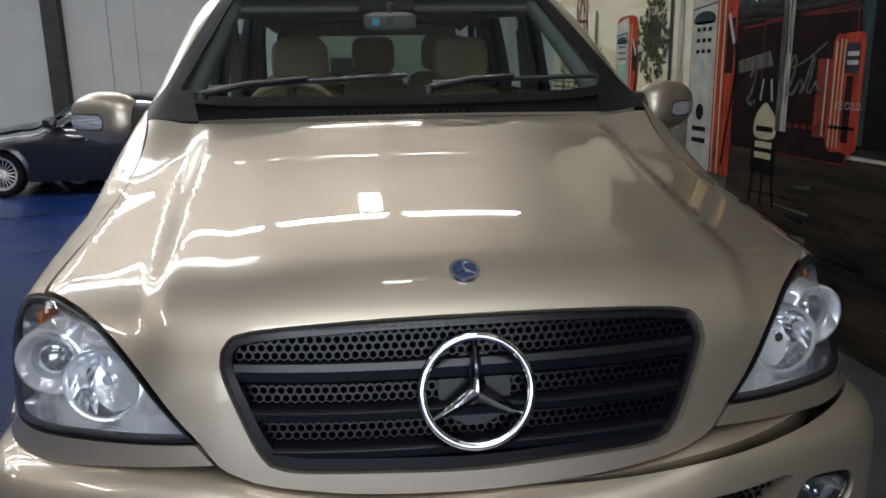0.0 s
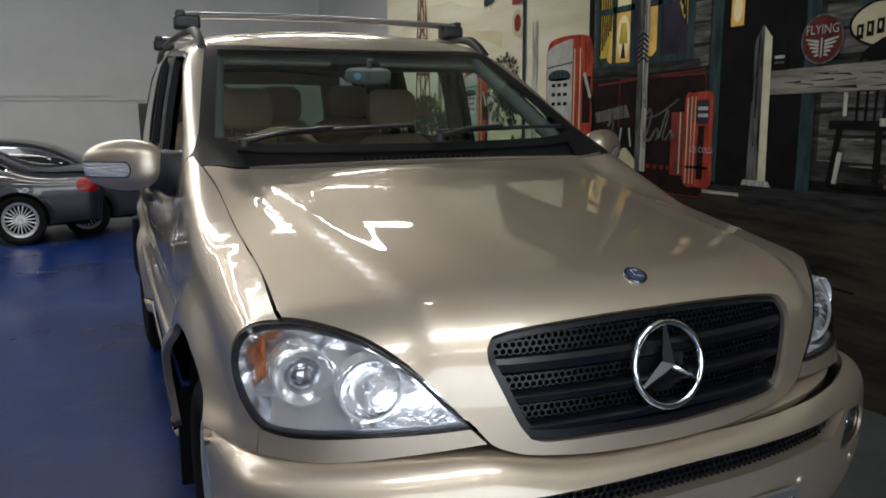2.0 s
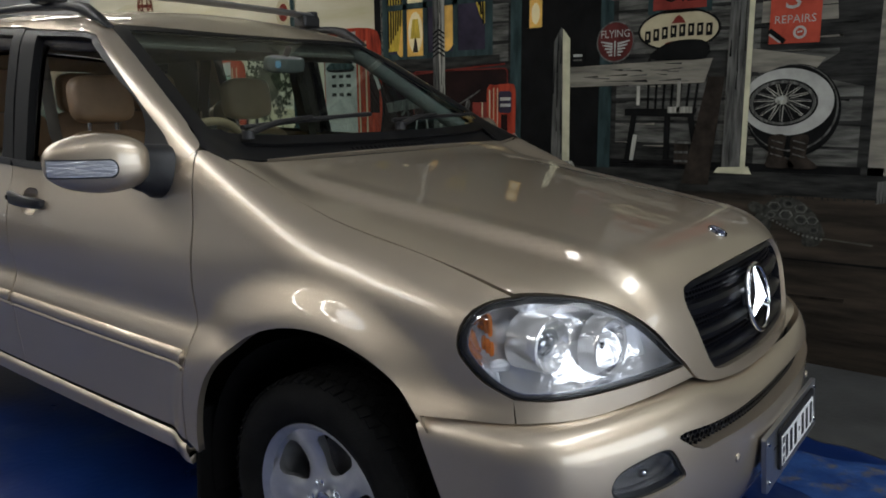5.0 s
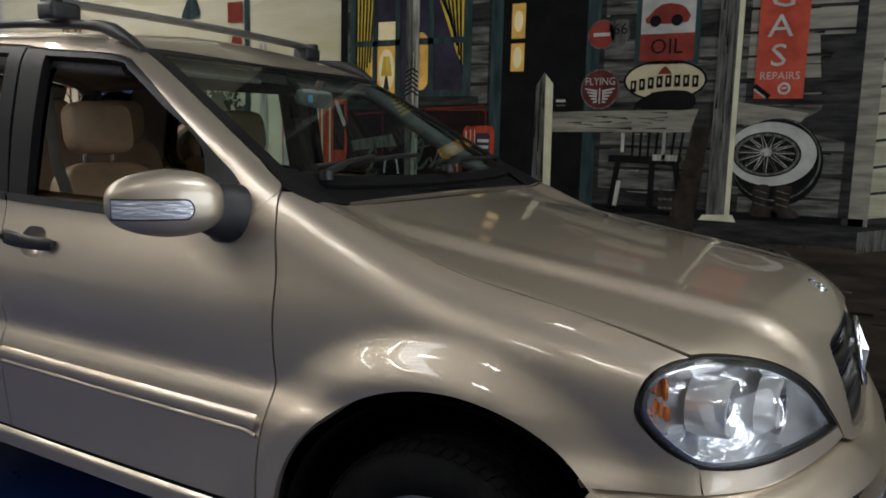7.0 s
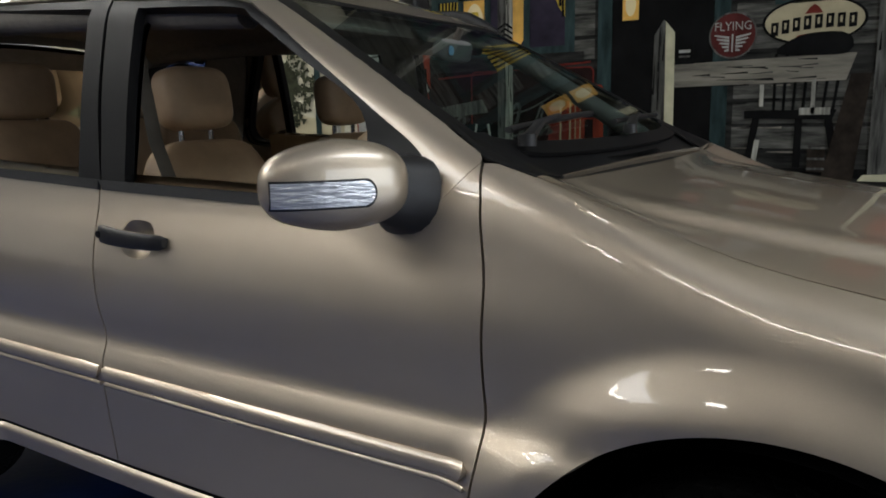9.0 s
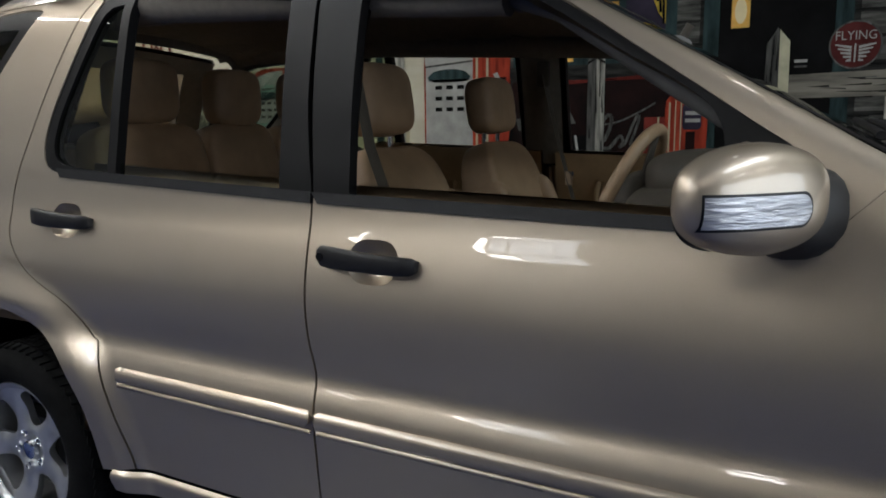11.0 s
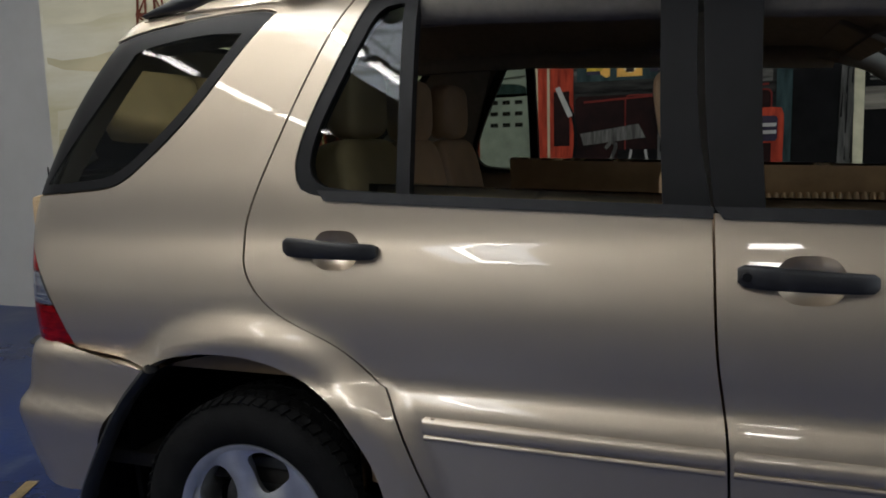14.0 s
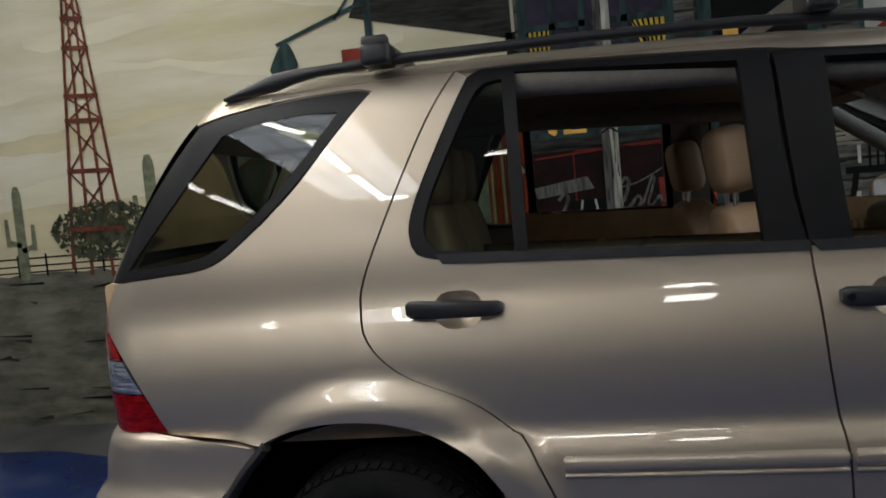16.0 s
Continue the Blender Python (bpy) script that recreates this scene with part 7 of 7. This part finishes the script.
for k in range(6):
    paint("lower_bar", [bar(2.45 + 0.065 * k, 1.17, 2.49 + 0.065 * k, 1.195)], RED_LINE, 12, chest)
paint("table_top", [yz((2.86, 1.49), (3.22, 1.45), (3.24, 1.52), (2.9, 1.57))], POSTG, 12, mural)
vend = paint("painted_vending_machine", [ring_line([(2.12, 1.1), (2.12, 1.35), (2.12, 1.6), (2.16, 1.635), (2.28, 1.63), (2.34, 1.61), (2.34, 1.35), (2.34, 1.1), (2.23, 1.085)], 0.03)], RED, 12, label="red drinks vending machine")
paint("machine_side", [bar(2.34, 1.14, 2.46, 1.52)], SIGN_RED, 11, vend)
paint("machine_window", [rect(2.15, 1.45, 2.25, 1.59, 0.02)], PURPLE, 13, vend)
paint("machine_slot", [bar(2.18, 1.13, 2.23, 1.44)], RED_DARK, 13, vend)
for y in (2.255, 2.285):
    paint("machine_fold", [bar(y, 1.1, y + 0.006, 1.61)], CREAM, 13, vend)
for k in range(2):
    paint("brand_bar", [bar(2.155, 1.49 + 0.04 * k, 2.235, 1.51 + 0.04 * k)], GREYWHITE, 14, vend)
paint("machine_edge", [bar(2.315, 1.1, 2.325, 1.6)], CREAM, 13, vend)
paint("machine_edge", [bar(2.375, 1.15, 2.385, 1.52)], CREAM, 13, vend)
paint("machine_base", [bar(2.14, 1.19, 2.33, 1.205)], SHADE, 13, vend)
lettering("ICE COLD", 2.2, 1.3, 0.05, GREYWHITE, 14, vend, 0.85)
oil_stand = paint("painted_oil_stand", [bar(2.78, 0.9, 3.02, 1.42)], SHADE, 13, label="black stand with a cream oil sign")
paint("sign_shape", [ring_line([(2.8, 1.1), (2.79, 1.2), (2.86, 1.27), (2.9, 1.29), (2.94, 1.27), (3.0, 1.2), (2.99, 1.1)], 0.02)], CREAM, 14, oil_stand)
for k, z in enumerate((1.13, 1.04, 0.98)):
    paint("sign_bar", [bar(2.81, z, 2.98, z + (0.035 if k else 0.03))], CREAM if k else SHADE, 15, oil_stand)
for k in range(3):
    paint("stand_leg", [line((2.8 + 0.09 * k, 0.92), (2.76 + 0.13 * k, 0.72), 0.015)], SHADE, 13, oil_stand)
paint("stand_hook", [line((2.84, 1.3), (2.86, 1.42), 0.014)], GREYWHITE, 15, oil_stand)
paint("stand_hook", [line((2.96, 1.3), (2.94, 1.42), 0.014)], GREYWHITE, 15, oil_stand)

# posts and doorway
sink[0] = 0.0
post = paint("painted_post", [bar(2.69, 1.02, 2.79, 3.6)], POSTW, 15, label="white verandah post")
paint("post_shade", [bar(2.74, 1.02, 2.79, 3.6)], POSTG, 16, post)
for k in range(6):
    paint("chevron", [yz((2.69, 1.7 + 0.03 * k), (2.74, 1.73 + 0.03 * k), (2.79, 1.7 + 0.03 * k), (2.79, 1.713 + 0.03 * k), (2.74, 1.743 + 0.03 * k), (2.69, 1.713 + 0.03 * k))], SHADE, 17, post)
door_p = paint("painted_doorway", [bar(1.45, 1.0, 2.12, 3.4)], SHADE, 10, label="dark open doorway with lit panes")
paint("door_jamb", [bar(2.08, 1.0, 2.16, 3.4)], TEAL, 11, door_p)
paint("door_jamb", [bar(1.45, 1.0, 1.53, 3.4)], TEAL, 11, door_p)
for z0, z1 in ((1.85, 2.02), (2.05, 2.26)):
    paint("lit_pane", [bar(1.93, z0, 2.02, z1)], WARM, 12, door_p)
    paint("lit_pane_core", [circle(1.975, (z0 + z1) / 2, 0.03, 16, 0.065)], WARM_LIGHT, 13, door_p)
p2 = paint("painted_post", [yz((1.73, 1.02), (1.85, 1.02), (1.84, 1.76), (1.79, 1.84), (1.73, 1.76))], POSTG, 13, label="broken grey and white post")
paint("post_edge", [yz((1.72, 1.02), (1.77, 1.02), (1.78, 1.83), (1.73, 1.77))], CREAMY, 14, p2)
paint("post_foot", [yz((1.68, 1.0), (1.88, 1.0), (1.87, 1.03), (1.7, 1.03))], POSTW, 15, p2)
p3 = paint("painted_post", [bar(0.655, 1.03, 0.78, 3.6)], POSTG, 15, label="grey verandah post with pale edge")
paint("post_edge", [bar(0.655, 1.03, 0.682, 3.6)], CREAMY, 16, p3)
paint("post_foot", [yz((0.62, 1.0), (0.82, 1.0), (0.8, 1.03), (0.64, 1.04))], CREAMY, 17, p3)

# rail, chair, jar, leaning timber, can
rail_p = paint("painted_rail", [yz((0.9, 1.49), (1.73, 1.48), (1.73, 1.6), (0.86, 1.62))], PLANK_LIT, 13, label="weathered timber rail")
jar_p = paint("painted_jar", [bar(1.63, 1.6, 1.72, 1.73)], SHADE, 14, label="dark jar on the rail")
paint("jar_bar", [bar(1.645, 1.66, 1.705, 1.675)], GREYWHITE, 15, jar_p)
paint("jar_bar", [bar(1.645, 1.635, 1.705, 1.645)], POSTG, 15, jar_p)
chair_p = paint("painted_chair", [ring_line([(0.9, 1.62), (0.88, 1.68), (0.93, 1.72), (1.08, 1.72), (1.18, 1.68), (1.22, 1.63), (1.05, 1.615)], 0.03)], SHADE, 15, label="old spindle-back chair")
paint("seat_slab", [yz((0.95, 1.3), (1.36, 1.31), (1.36, 1.35), (0.93, 1.35))], SHADE, 13, chair_p)
for k in range(7):
    paint("spindle", [line((0.95 + 0.045 * k, 1.34), (0.92 + 0.05 * k, 1.63), 0.014)], SHADE, 12, chair_p)
for a, b in (((1.3, 1.32), (1.34, 1.04)), ((1.1, 1.32), (1.1, 1.06)), ((0.97, 1.32), (0.92, 1.06))):
    paint("chair_leg", [line(a, b, 0.035)], SHADE, 12, chair_p)
paint("lit_leg", [line((1.29, 1.2), (1.31, 1.05), 0.025)], POSTW, 13, chair_p)
paint("lit_slat", [bar(1.27, 1.37, 1.29, 1.48)], POSTW, 14, chair_p)
paint("lit_slat", [bar(1.03, 1.33, 1.05, 1.5)], POSTW, 14, chair_p)
paint("lit_seat", [bar(0.96, 1.325, 1.1, 1.36)], POSTW, 14, chair_p)
paint("painted_timber", [yz((0.85, 0.93), (1.0, 0.93), (0.88, 1.52), (0.79, 1.52))], BROWN, 16, label="dark leaning timber baulk")
can_p = paint("painted_can", [bar(0.97, 1.04, 1.05, 1.17)], BROWN, 17, label="rusty can on the porch")
for z in (1.05, 1.1, 1.155):
    paint("can_band", [bar(0.97, z, 1.05, z + 0.012)], POSTG, 18, can_p)

random.seed(61)
for y0, y1, z0, z1, host, n in ((0.69, 0.77, 1.05, 2.6, p3, 26), (1.775, 1.84, 1.05, 1.75, p2, 14), (2.695, 2.785, 1.05, 2.6, post, 20)):
    for _ in range(n):
        y, z, L = random.uniform(y0, y1), random.uniform(z0, z1), random.uniform(0.05, 0.25)
        paint("weather_streak", [line((y, z), (y + random.uniform(-0.006, 0.006), min(z + L, z1 + 0.05)), random.uniform(0.004, 0.012), 0.002)], random.choice((SHADE, POSTG, PLANK_DARK)), 18, host)
for _ in range(18):
    y, z, L = random.uniform(0.95, 1.6), random.uniform(1.5, 1.6), random.uniform(0.04, 0.16)
    paint("weather_streak", [line((y, z), (y + L, z + random.uniform(-0.008, 0.008)), random.uniform(0.004, 0.01), 0.002)], random.choice((SHADE, PLANK, PLANK_DARK)), 14, rail_p)
for _ in range(70):
    y, L = random.choice((random.uniform(0.15, 0.6), random.uniform(0.8, 1.4), random.uniform(0.8, 1.4))), random.uniform(0.05, 0.2)
    z = 1.03 + 0.125 * random.randint(0, 9) + random.choice((0.0, 0.108, random.uniform(0.02, 0.1)))
    paint("board_crack", [line((y, z), (min(y + L, 1.42), z + random.uniform(-0.004, 0.004)), random.uniform(0.004, 0.012), 0.002)], random.choice((SHADE, SHADE, PLANK_LIT)), 8, front)

# signs
def sign(y, z, r, mt=SIGN_RED):
    s = paint("painted_sign", [circle(y, z, r, 32)], mt, 12, label="round red enamel sign")
    paint("sign_rim", [circle(y, z, r, 32), circle(y, z, r * 0.93, 32)], POSTG, 13, s)
    return s


s1 = sign(1.435, 1.735, 0.118, SIGN_MAROON)
lettering("FLYING", 1.435, 1.778, 0.062, GREYWHITE, 14, s1, 0.9)
for sy in (-1, 1):
    for k in range(5):
        paint("wing_shape", [line((1.435 + sy * 0.016, 1.722 - 0.015 * k), (1.435 + sy * (0.09 - 0.013 * k), 1.738 - 0.02 * k), 0.013, 0.008)], GREYWHITE, 14, s1)
paint("wing_centre", [bar(1.431, 1.65, 1.439, 1.74)], GREYWHITE, 14, s1)
s2 = sign(1.44, 2.05, 0.085)
paint("brand_bar", [bar(1.39, 2.04, 1.49, 2.06)], GREYWHITE, 13, s2)
s3 = paint("painted_sign", [circle(1.06, 1.78, 0.235, 40, 0.115)], CREAM, 12, label="oval cream enamel sign")
paint("sign_rim", [circle(1.06, 1.78, 0.235, 40, 0.115), circle(1.06, 1.78, 0.222, 40, 0.104)], SHADE, 13, s3)
for k in range(8):
    y, z = 1.235 - 0.0495 * k, 1.762 + 0.0035 * k - 0.0011 * (k - 3.5) ** 2
    paint("brand_bar", [yz((y + 0.017, z - 0.034), (y - 0.017, z - 0.032), (y - 0.017, z + 0.034), (y + 0.017, z + 0.032))], SHADE, 14, s3)
    paint("brand_bar_gap", [bar(y - 0.004, z - 0.012, y + 0.006, z + 0.018)], CREAM, 15, s3)
paint("sign_badge", [circle(1.06, 1.706, 0.075, 20, 0.014)], SIGN_RED, 14, s3)
paint("sign_badge", [yz((1.1, 1.815), (1.02, 1.815), (1.04, 1.845), (1.06, 1.86), (1.08, 1.845))], SIGN_RED, 13, s3)
s4 = paint("painted_sign", [bar(0.88, 1.87, 1.24, 2.6)], TEAL, 12, label="framed red and white oil sign")
paint("sign_field", [bar(0.91, 2.04, 1.21, 2.57)], GREYWHITE, 13, s4)
paint("sign_field", [bar(0.91, 1.89, 1.21, 2.04)], SIGN_RED, 14, s4)
lettering("OIL", 1.06, 1.965, 0.12, SHADE, 15, s4)
paint("vehicle_shape", [ring_line([(0.95, 2.1), (0.96, 2.17), (1.02, 2.2), (1.1, 2.2), (1.16, 2.15), (1.18, 2.1)], 0.03)], SIGN_RED, 15, s4)
for y in (1.01, 1.13):
    paint("vehicle_wheel", [circle(y, 2.11, 0.032, 16)], SHADE, 16, s4)
s5 = paint("painted_sign", [ring_line([(1.27, 2.12), (1.28, 2.02), (1.33, 1.985), (1.38, 2.02), (1.39, 2.12)], 0.03)], POSTG, 12, label="small shield-shaped number sign")
lettering("66", 1.33, 2.075, 0.09, SHADE, 13, s5)
s6 = paint("painted_banner", [bar(0.335, 1.675, 0.578, 2.75)], BANNER_RED, 12, label="red vertical repairs banner")
for k, ch in enumerate("GAS"):
    lettering(ch, 0.47, 2.2 - 0.152 * k, 0.165, GREYWHITE, 13, s6, 1.15)
lettering("REPAIRS", 0.457, 1.793, 0.056, GREYWHITE, 13, s6)
paint("banner_mark", [circle(0.43, 1.728, 0.032, 24)], GREYWHITE, 13, s6)
paint("mark_centre", [circle(0.43, 1.728, 0.02, 20)], BANNER_RED, 14, s6)
paint("mark_centre", [line((0.442, 1.728), (0.418, 1.733), 0.009)], GREYWHITE, 15, s6)
paint("banner_stripe", [line((0.578, 1.745), (0.5, 1.683), 0.026)], SHADE, 13, s6)
paint("banner_stripe", [line((0.578, 1.725), (0.522, 1.682), 0.009)], GREYWHITE, 14, s6)

# whitewall tyre and boots
ty = paint("painted_tyre", [circle(0.438, 1.335, 0.228, 48, 0.238)], SHADE, 12, label="spare wheel with white-walled tyre")
paint("tyre_sheen", [circle(0.445, 1.35, 0.222, 48, 0.222), circle(0.448, 1.352, 0.217, 48, 0.216)], POSTG, 13, ty)
paint("whitewall", [circle(0.47, 1.381, 0.226, 48, 0.171)], GREYWHITE, 14, ty)
paint("rim_ring", [circle(0.489, 1.378, 0.172, 40, 0.121)], SHADE, 15, ty)
paint("rim_ring", [circle(0.49, 1.378, 0.163, 40, 0.113), circle(0.488, 1.377, 0.146, 40, 0.1)], POSTG, 16, ty)
random.seed(51)
for k in range(30):
    a = radians(12 * k)
    b = a + (0.28 if k % 2 else -0.28)
    paint("spoke", [line((0.49 + 0.028 * math.cos(a), 1.392 + 0.02 * math.sin(a)), (0.489 + 0.14 * math.cos(b), 1.378 + 0.097 * math.sin(b)), 0.0055, 0.003)], POSTW if random.random() > 0.4 else POSTG, 16, ty)
paint("hub_cap", [circle(0.49, 1.392, 0.034, 24, 0.022)], POSTW, 17, ty)
paint("hub_cap", [circle(0.495, 1.398, 0.018, 16, 0.01)], GREYWHITE, 18, ty)
for k, y in enumerate((0.5, 0.39)):
    b = paint("painted_boot", [ring_line([(y + 0.04, 1.2), (y - 0.04, 1.21), (y - 0.035, 1.11), (y - 0.08, 1.07), (y - 0.085, 1.045), (y + 0.045, 1.045), (y + 0.04, 1.11)], 0.02)], BROWN, 16, label="old leather boot")
    for j in range(3):
        paint("boot_crease", [line((y - 0.03, 1.17 - 0.035 * j), (y + 0.03, 1.185 - 0.035 * j), 0.006)], POSTG, 17, b)
TORT = P("tortoise", (0.035, 0.035, 0.03), s=30, ramp=((0.012, 0.012, 0.01), (0.06, 0.06, 0.05)))
rock = paint("painted_tortoise", [ring_line([(0.56, 0.8), (0.52, 0.86), (0.44, 0.89), (0.36, 0.87), (0.29, 0.81), (0.24, 0.72), (0.25, 0.69), (0.36, 0.71), (0.47, 0.76)], 0.03)], TORT, 13, label="painted tortoise with a plated shell in the dirt")
paint("head", [ring_line([(0.63, 0.83), (0.6, 0.855), (0.55, 0.84), (0.54, 0.8), (0.6, 0.795)], 0.02)], TORT, 12, rock)
for y, z in ((0.54, 0.75), (0.29, 0.7)):
    paint("leg", [ring_line([(y + 0.035, z + 0.05), (y - 0.03, z + 0.04), (y - 0.03, z - 0.05), (y + 0.05, z - 0.055)], 0.02)], TORT, 12, rock)
for y, z, r in ((0.49, 0.835, 0.036), (0.42, 0.855, 0.03), (0.36, 0.835, 0.034), (0.43, 0.795, 0.036), (0.355, 0.775, 0.034), (0.3, 0.775, 0.03), (0.29, 0.725, 0.024), (0.505, 0.79, 0.024)):
    paint("shell_plate", [circle(y, z, r, 6, r * 0.8), circle(y, z, r * 0.8, 6, r * 0.63)], PLANK, 14, rock)
    paint("shell_plate_core", [circle(y, z, r * 0.5, 6, r * 0.38)], PLANK_DARK, 14, rock)
rim = smooth_line([(0.55, 0.79), (0.47, 0.75), (0.36, 0.7), (0.25, 0.68)], 0.02)
for p in rim:
    paint("shell_edge", [circle(p[0], p[1], 0.007, 6)], PLANK, 15, rock)

# ---- the grey saloon parked behind ----
SED_TOP = spline([(-5.75, 0.62), (-5.6, 0.78), (-5.2, 0.86), (-4.5, 0.98), (-4.25, 1.0), (-3.75, 1.25), (-3.3, 1.345), (-2.8, 1.36), (-2.3, 1.27), (-1.75, 1.04), (-1.4, 1.0), (-0.95, 0.98), (-0.82, 0.92), (-0.75, 0.75)])
SED_SIDE = spline([(0.15, 0.8), (0.35, 0.87), (0.6, 0.9), (0.7, 0.905), (0.8, 0.89), (0.88, 0.86), (1.02, 0.79), (1.2, 0.7), (1.36, 0.62)])
SY = 9.08


def sedan_field(x, y, z):
    ay = np.abs(y - SY)
    wells = 0
    for hx in (-1.87, -4.76):
        wells = wells + 0.02 * (1 - step(0.34, 0.44, np.hypot(x - hx, z - 0.33)))
    side = ay - SED_SIDE(z) - wells
    top = (z - SED_TOP(x) + 0.06 * (ay / 0.7) ** 3) * 0.8
    tail = x + 0.74 + 0.15 * ay**3 + 0.1 * np.clip(0.8 - z, 0, 1)
    nose = -5.72 - x + 0.25 * ay**2.5
    return smax(smax(smax(side, top, 0.1), tail, 0.12), nose, 0.2)


sedan = thing("saloon_car", "dark grey metallic saloon car parked on the blue floor", "car", at=(0, 0, 0))
SK = dict(field=sedan_field)
archs = lambda hx: [(hx - 0.37 * math.cos(radians(a)), 0.33 + 0.37 * math.sin(radians(a))) for a in range(-12, 193, 12)]
body_loop = [np.array(p) for p in [(-5.6, 0.3), (-5.13, 0.26)] + archs(-4.76) + [(-4.38, 0.2), (-2.25, 0.2)] + archs(-1.87) + [(-1.49, 0.26), (-0.85, 0.3), (-0.79, 0.6), (-0.85, 0.83), (-1.0, 0.9), (-1.7, 0.925), (-3.0, 0.89), (-4.2, 0.87), (-5.0, 0.78), (-5.55, 0.68)]]
panel("body_side", FRONTV, [body_loop], GREY_PAINT, sedan, h=0.06, flange=0.04, **SK)
win_s = closed([(-3.95, 0.9), (-3.6, 1.12), (-3.3, 1.225), (-2.9, 1.265), (-2.5, 1.235), (-2.15, 1.11)], [(-2.15, 1.11), (-1.95, 1.0), (-2.0, 0.945)], [(-2.0, 0.945), (-3.95, 0.9)])
panel("cabin_side", FRONTV, [closed([(-4.15, 0.875), (-3.6, 1.18), (-3.3, 1.275), (-2.85, 1.305), (-2.4, 1.25), (-1.85, 1.02), (-1.65, 0.95)], [(-1.65, 0.95), (-1.7, 0.928), (-3.0, 0.893), (-4.15, 0.875)]), win_s], GREY_PAINT, sedan, h=0.04, flange=0.03, **SK)
sw_ = panel("side_window", FRONTV, [win_s], glass("dark_glass", (0.10, 0.11, 0.12), 0.6), sedan, "dark tinted side glass", h=0.08, lift=-0.008, flange=0, **SK)
chrome_in = shrink(win_s, 0.02)
panel("window_trim", FRONTV, [win_s, chrome_in], CHROME, sedan, "bright chrome window surround", h=0.02, lift=0.004, flange=0.01, **SK)
panel("roof_and_boot", TOPV, [rect(-5.6, SY - 0.74, -0.85, SY + 0.74, 0.2)], GREY_PAINT, sedan, h=0.07, flange=0.03, lift=0.001, **SK)
panel("rear_screen", TOPV, [rect(-2.28, SY - 0.56, -1.78, SY + 0.56, 0.06)], DARK_PAINT, sedan, "dark rear screen", h=0.06, lift=0.006, flange=0.01, **SK)
panel("windscreen", TOPV, [rect(-4.2, SY - 0.6, -3.6, SY + 0.6, 0.06)], DARK_PAINT, sedan, "dark windscreen", h=0.06, lift=0.006, flange=0.01, **SK)
for x in (-2.12, -3.2):
    panel("shut_line", FRONTV, [[np.array(p) for p in ((x, 0.3), (x + 0.012, 0.3), (x + 0.012, 0.9), (x, 0.9))]], VOID, sedan, h=0.05, lift=0.002, flange=0.004, **SK)
panel("door_handle", FRONTV, [rect(-2.55, 0.77, -2.3, 0.805, 0.015)], CHROME, sedan, h=0.03, lift=0.02, flange=0.02, **SK)
panel("door_handle", FRONTV, [rect(-3.75, 0.75, -3.5, 0.785, 0.015)], CHROME, sedan, h=0.03, lift=0.02, flange=0.02, **SK)
panel("tail_light", FRONTV, [ring_line([(-1.13, 0.71), (-1.1, 0.82), (-0.92, 0.85), (-0.85, 0.78), (-0.87, 0.69), (-1.0, 0.66)], 0.03)], RED_LENS, sedan, "red tail light", h=0.03, lift=0.004, flange=0.015, **SK)
TAILV = View((0, 1, 0), (0, 0, 1))
TAILV.d = np.array([-1.0, 0, 0])
TAILV.rays = lambda uv: (np.stack([0 * uv[:, 0] + 1.0, uv[:, 0], uv[:, 1]], 1), np.tile([-1.0, 0, 0], (len(uv), 1)))
panel("tail_panel", TAILV, [rect(SY - 0.82, 0.25, SY + 0.82, 0.9, 0.1)], GREY_PAINT, sedan, h=0.06, lift=-0.001, flange=0.03, **SK)
panel("tail_light", TAILV, [rect(SY - 0.8, 0.7, SY - 0.42, 0.84, 0.04)], RED_LENS, sedan, "red tail light", h=0.04, lift=0.005, flange=0.02, **SK)
part("underside", box((4.4, 1.5, 0.25), Matrix.Translation((-3.2, SY, 0.35))), VOID, sedan, smooth=False)
for hx in (-1.87, -4.76):
    for s in (-1, 1):
        m = Matrix.Translation((hx, SY + s * 0.80, 0.33)) @ Matrix.Rotation(radians(-90 * s), 4, "X")
        w = part("wheel", lathe([(0.0005, 0.03), (0.035, 0.04), (0.05, 0.03), (0.06, 0.0)], 32, m), ALLOY, sedan, "silver multi-spoke alloy wheel")
        part("rim", lathe([(0.19, 0.01), (0.2, 0.045), (0.225, 0.055), (0.235, 0.045), (0.225, -0.02)], 48, m), ALLOY, w)
        part("tyre", lathe([(0.23, 0.05), (0.27, 0.07), (0.31, 0.06), (0.328, 0.03), (0.33, -0.1), (0.23, -0.12)], 48, m), RUBBER, w)
        part("disc", cyl(0.19, 0.01, m @ Matrix.Translation((0, 0, -0.04)), 32), VOID, w)
        for k in range(20):
            a = 2 * math.pi * k / 20
            part("spoke", tube([m @ Vector((0.04 * math.cos(a), 0.04 * math.sin(a), 0.03)), m @ Vector((0.205 * math.cos(a + 0.05), 0.205 * math.sin(a + 0.05), 0.03))], 0.0075, 6), ALLOY, w)
part("door_mirror", pillow((0.2, 0.14, 0.14), Matrix.Translation((-3.95, SY - 0.95, 1.0)), 0.6, 10), GREY_PAINT, sedan)
sedan.matrix_world = Matrix.Translation((-0.364, 1.389, 0)) @ Matrix.Diagonal((0.8, 0.83, 0.855, 1))
copy_thing(sedan, Matrix.Translation((0.3, 1.93, -0.02)))
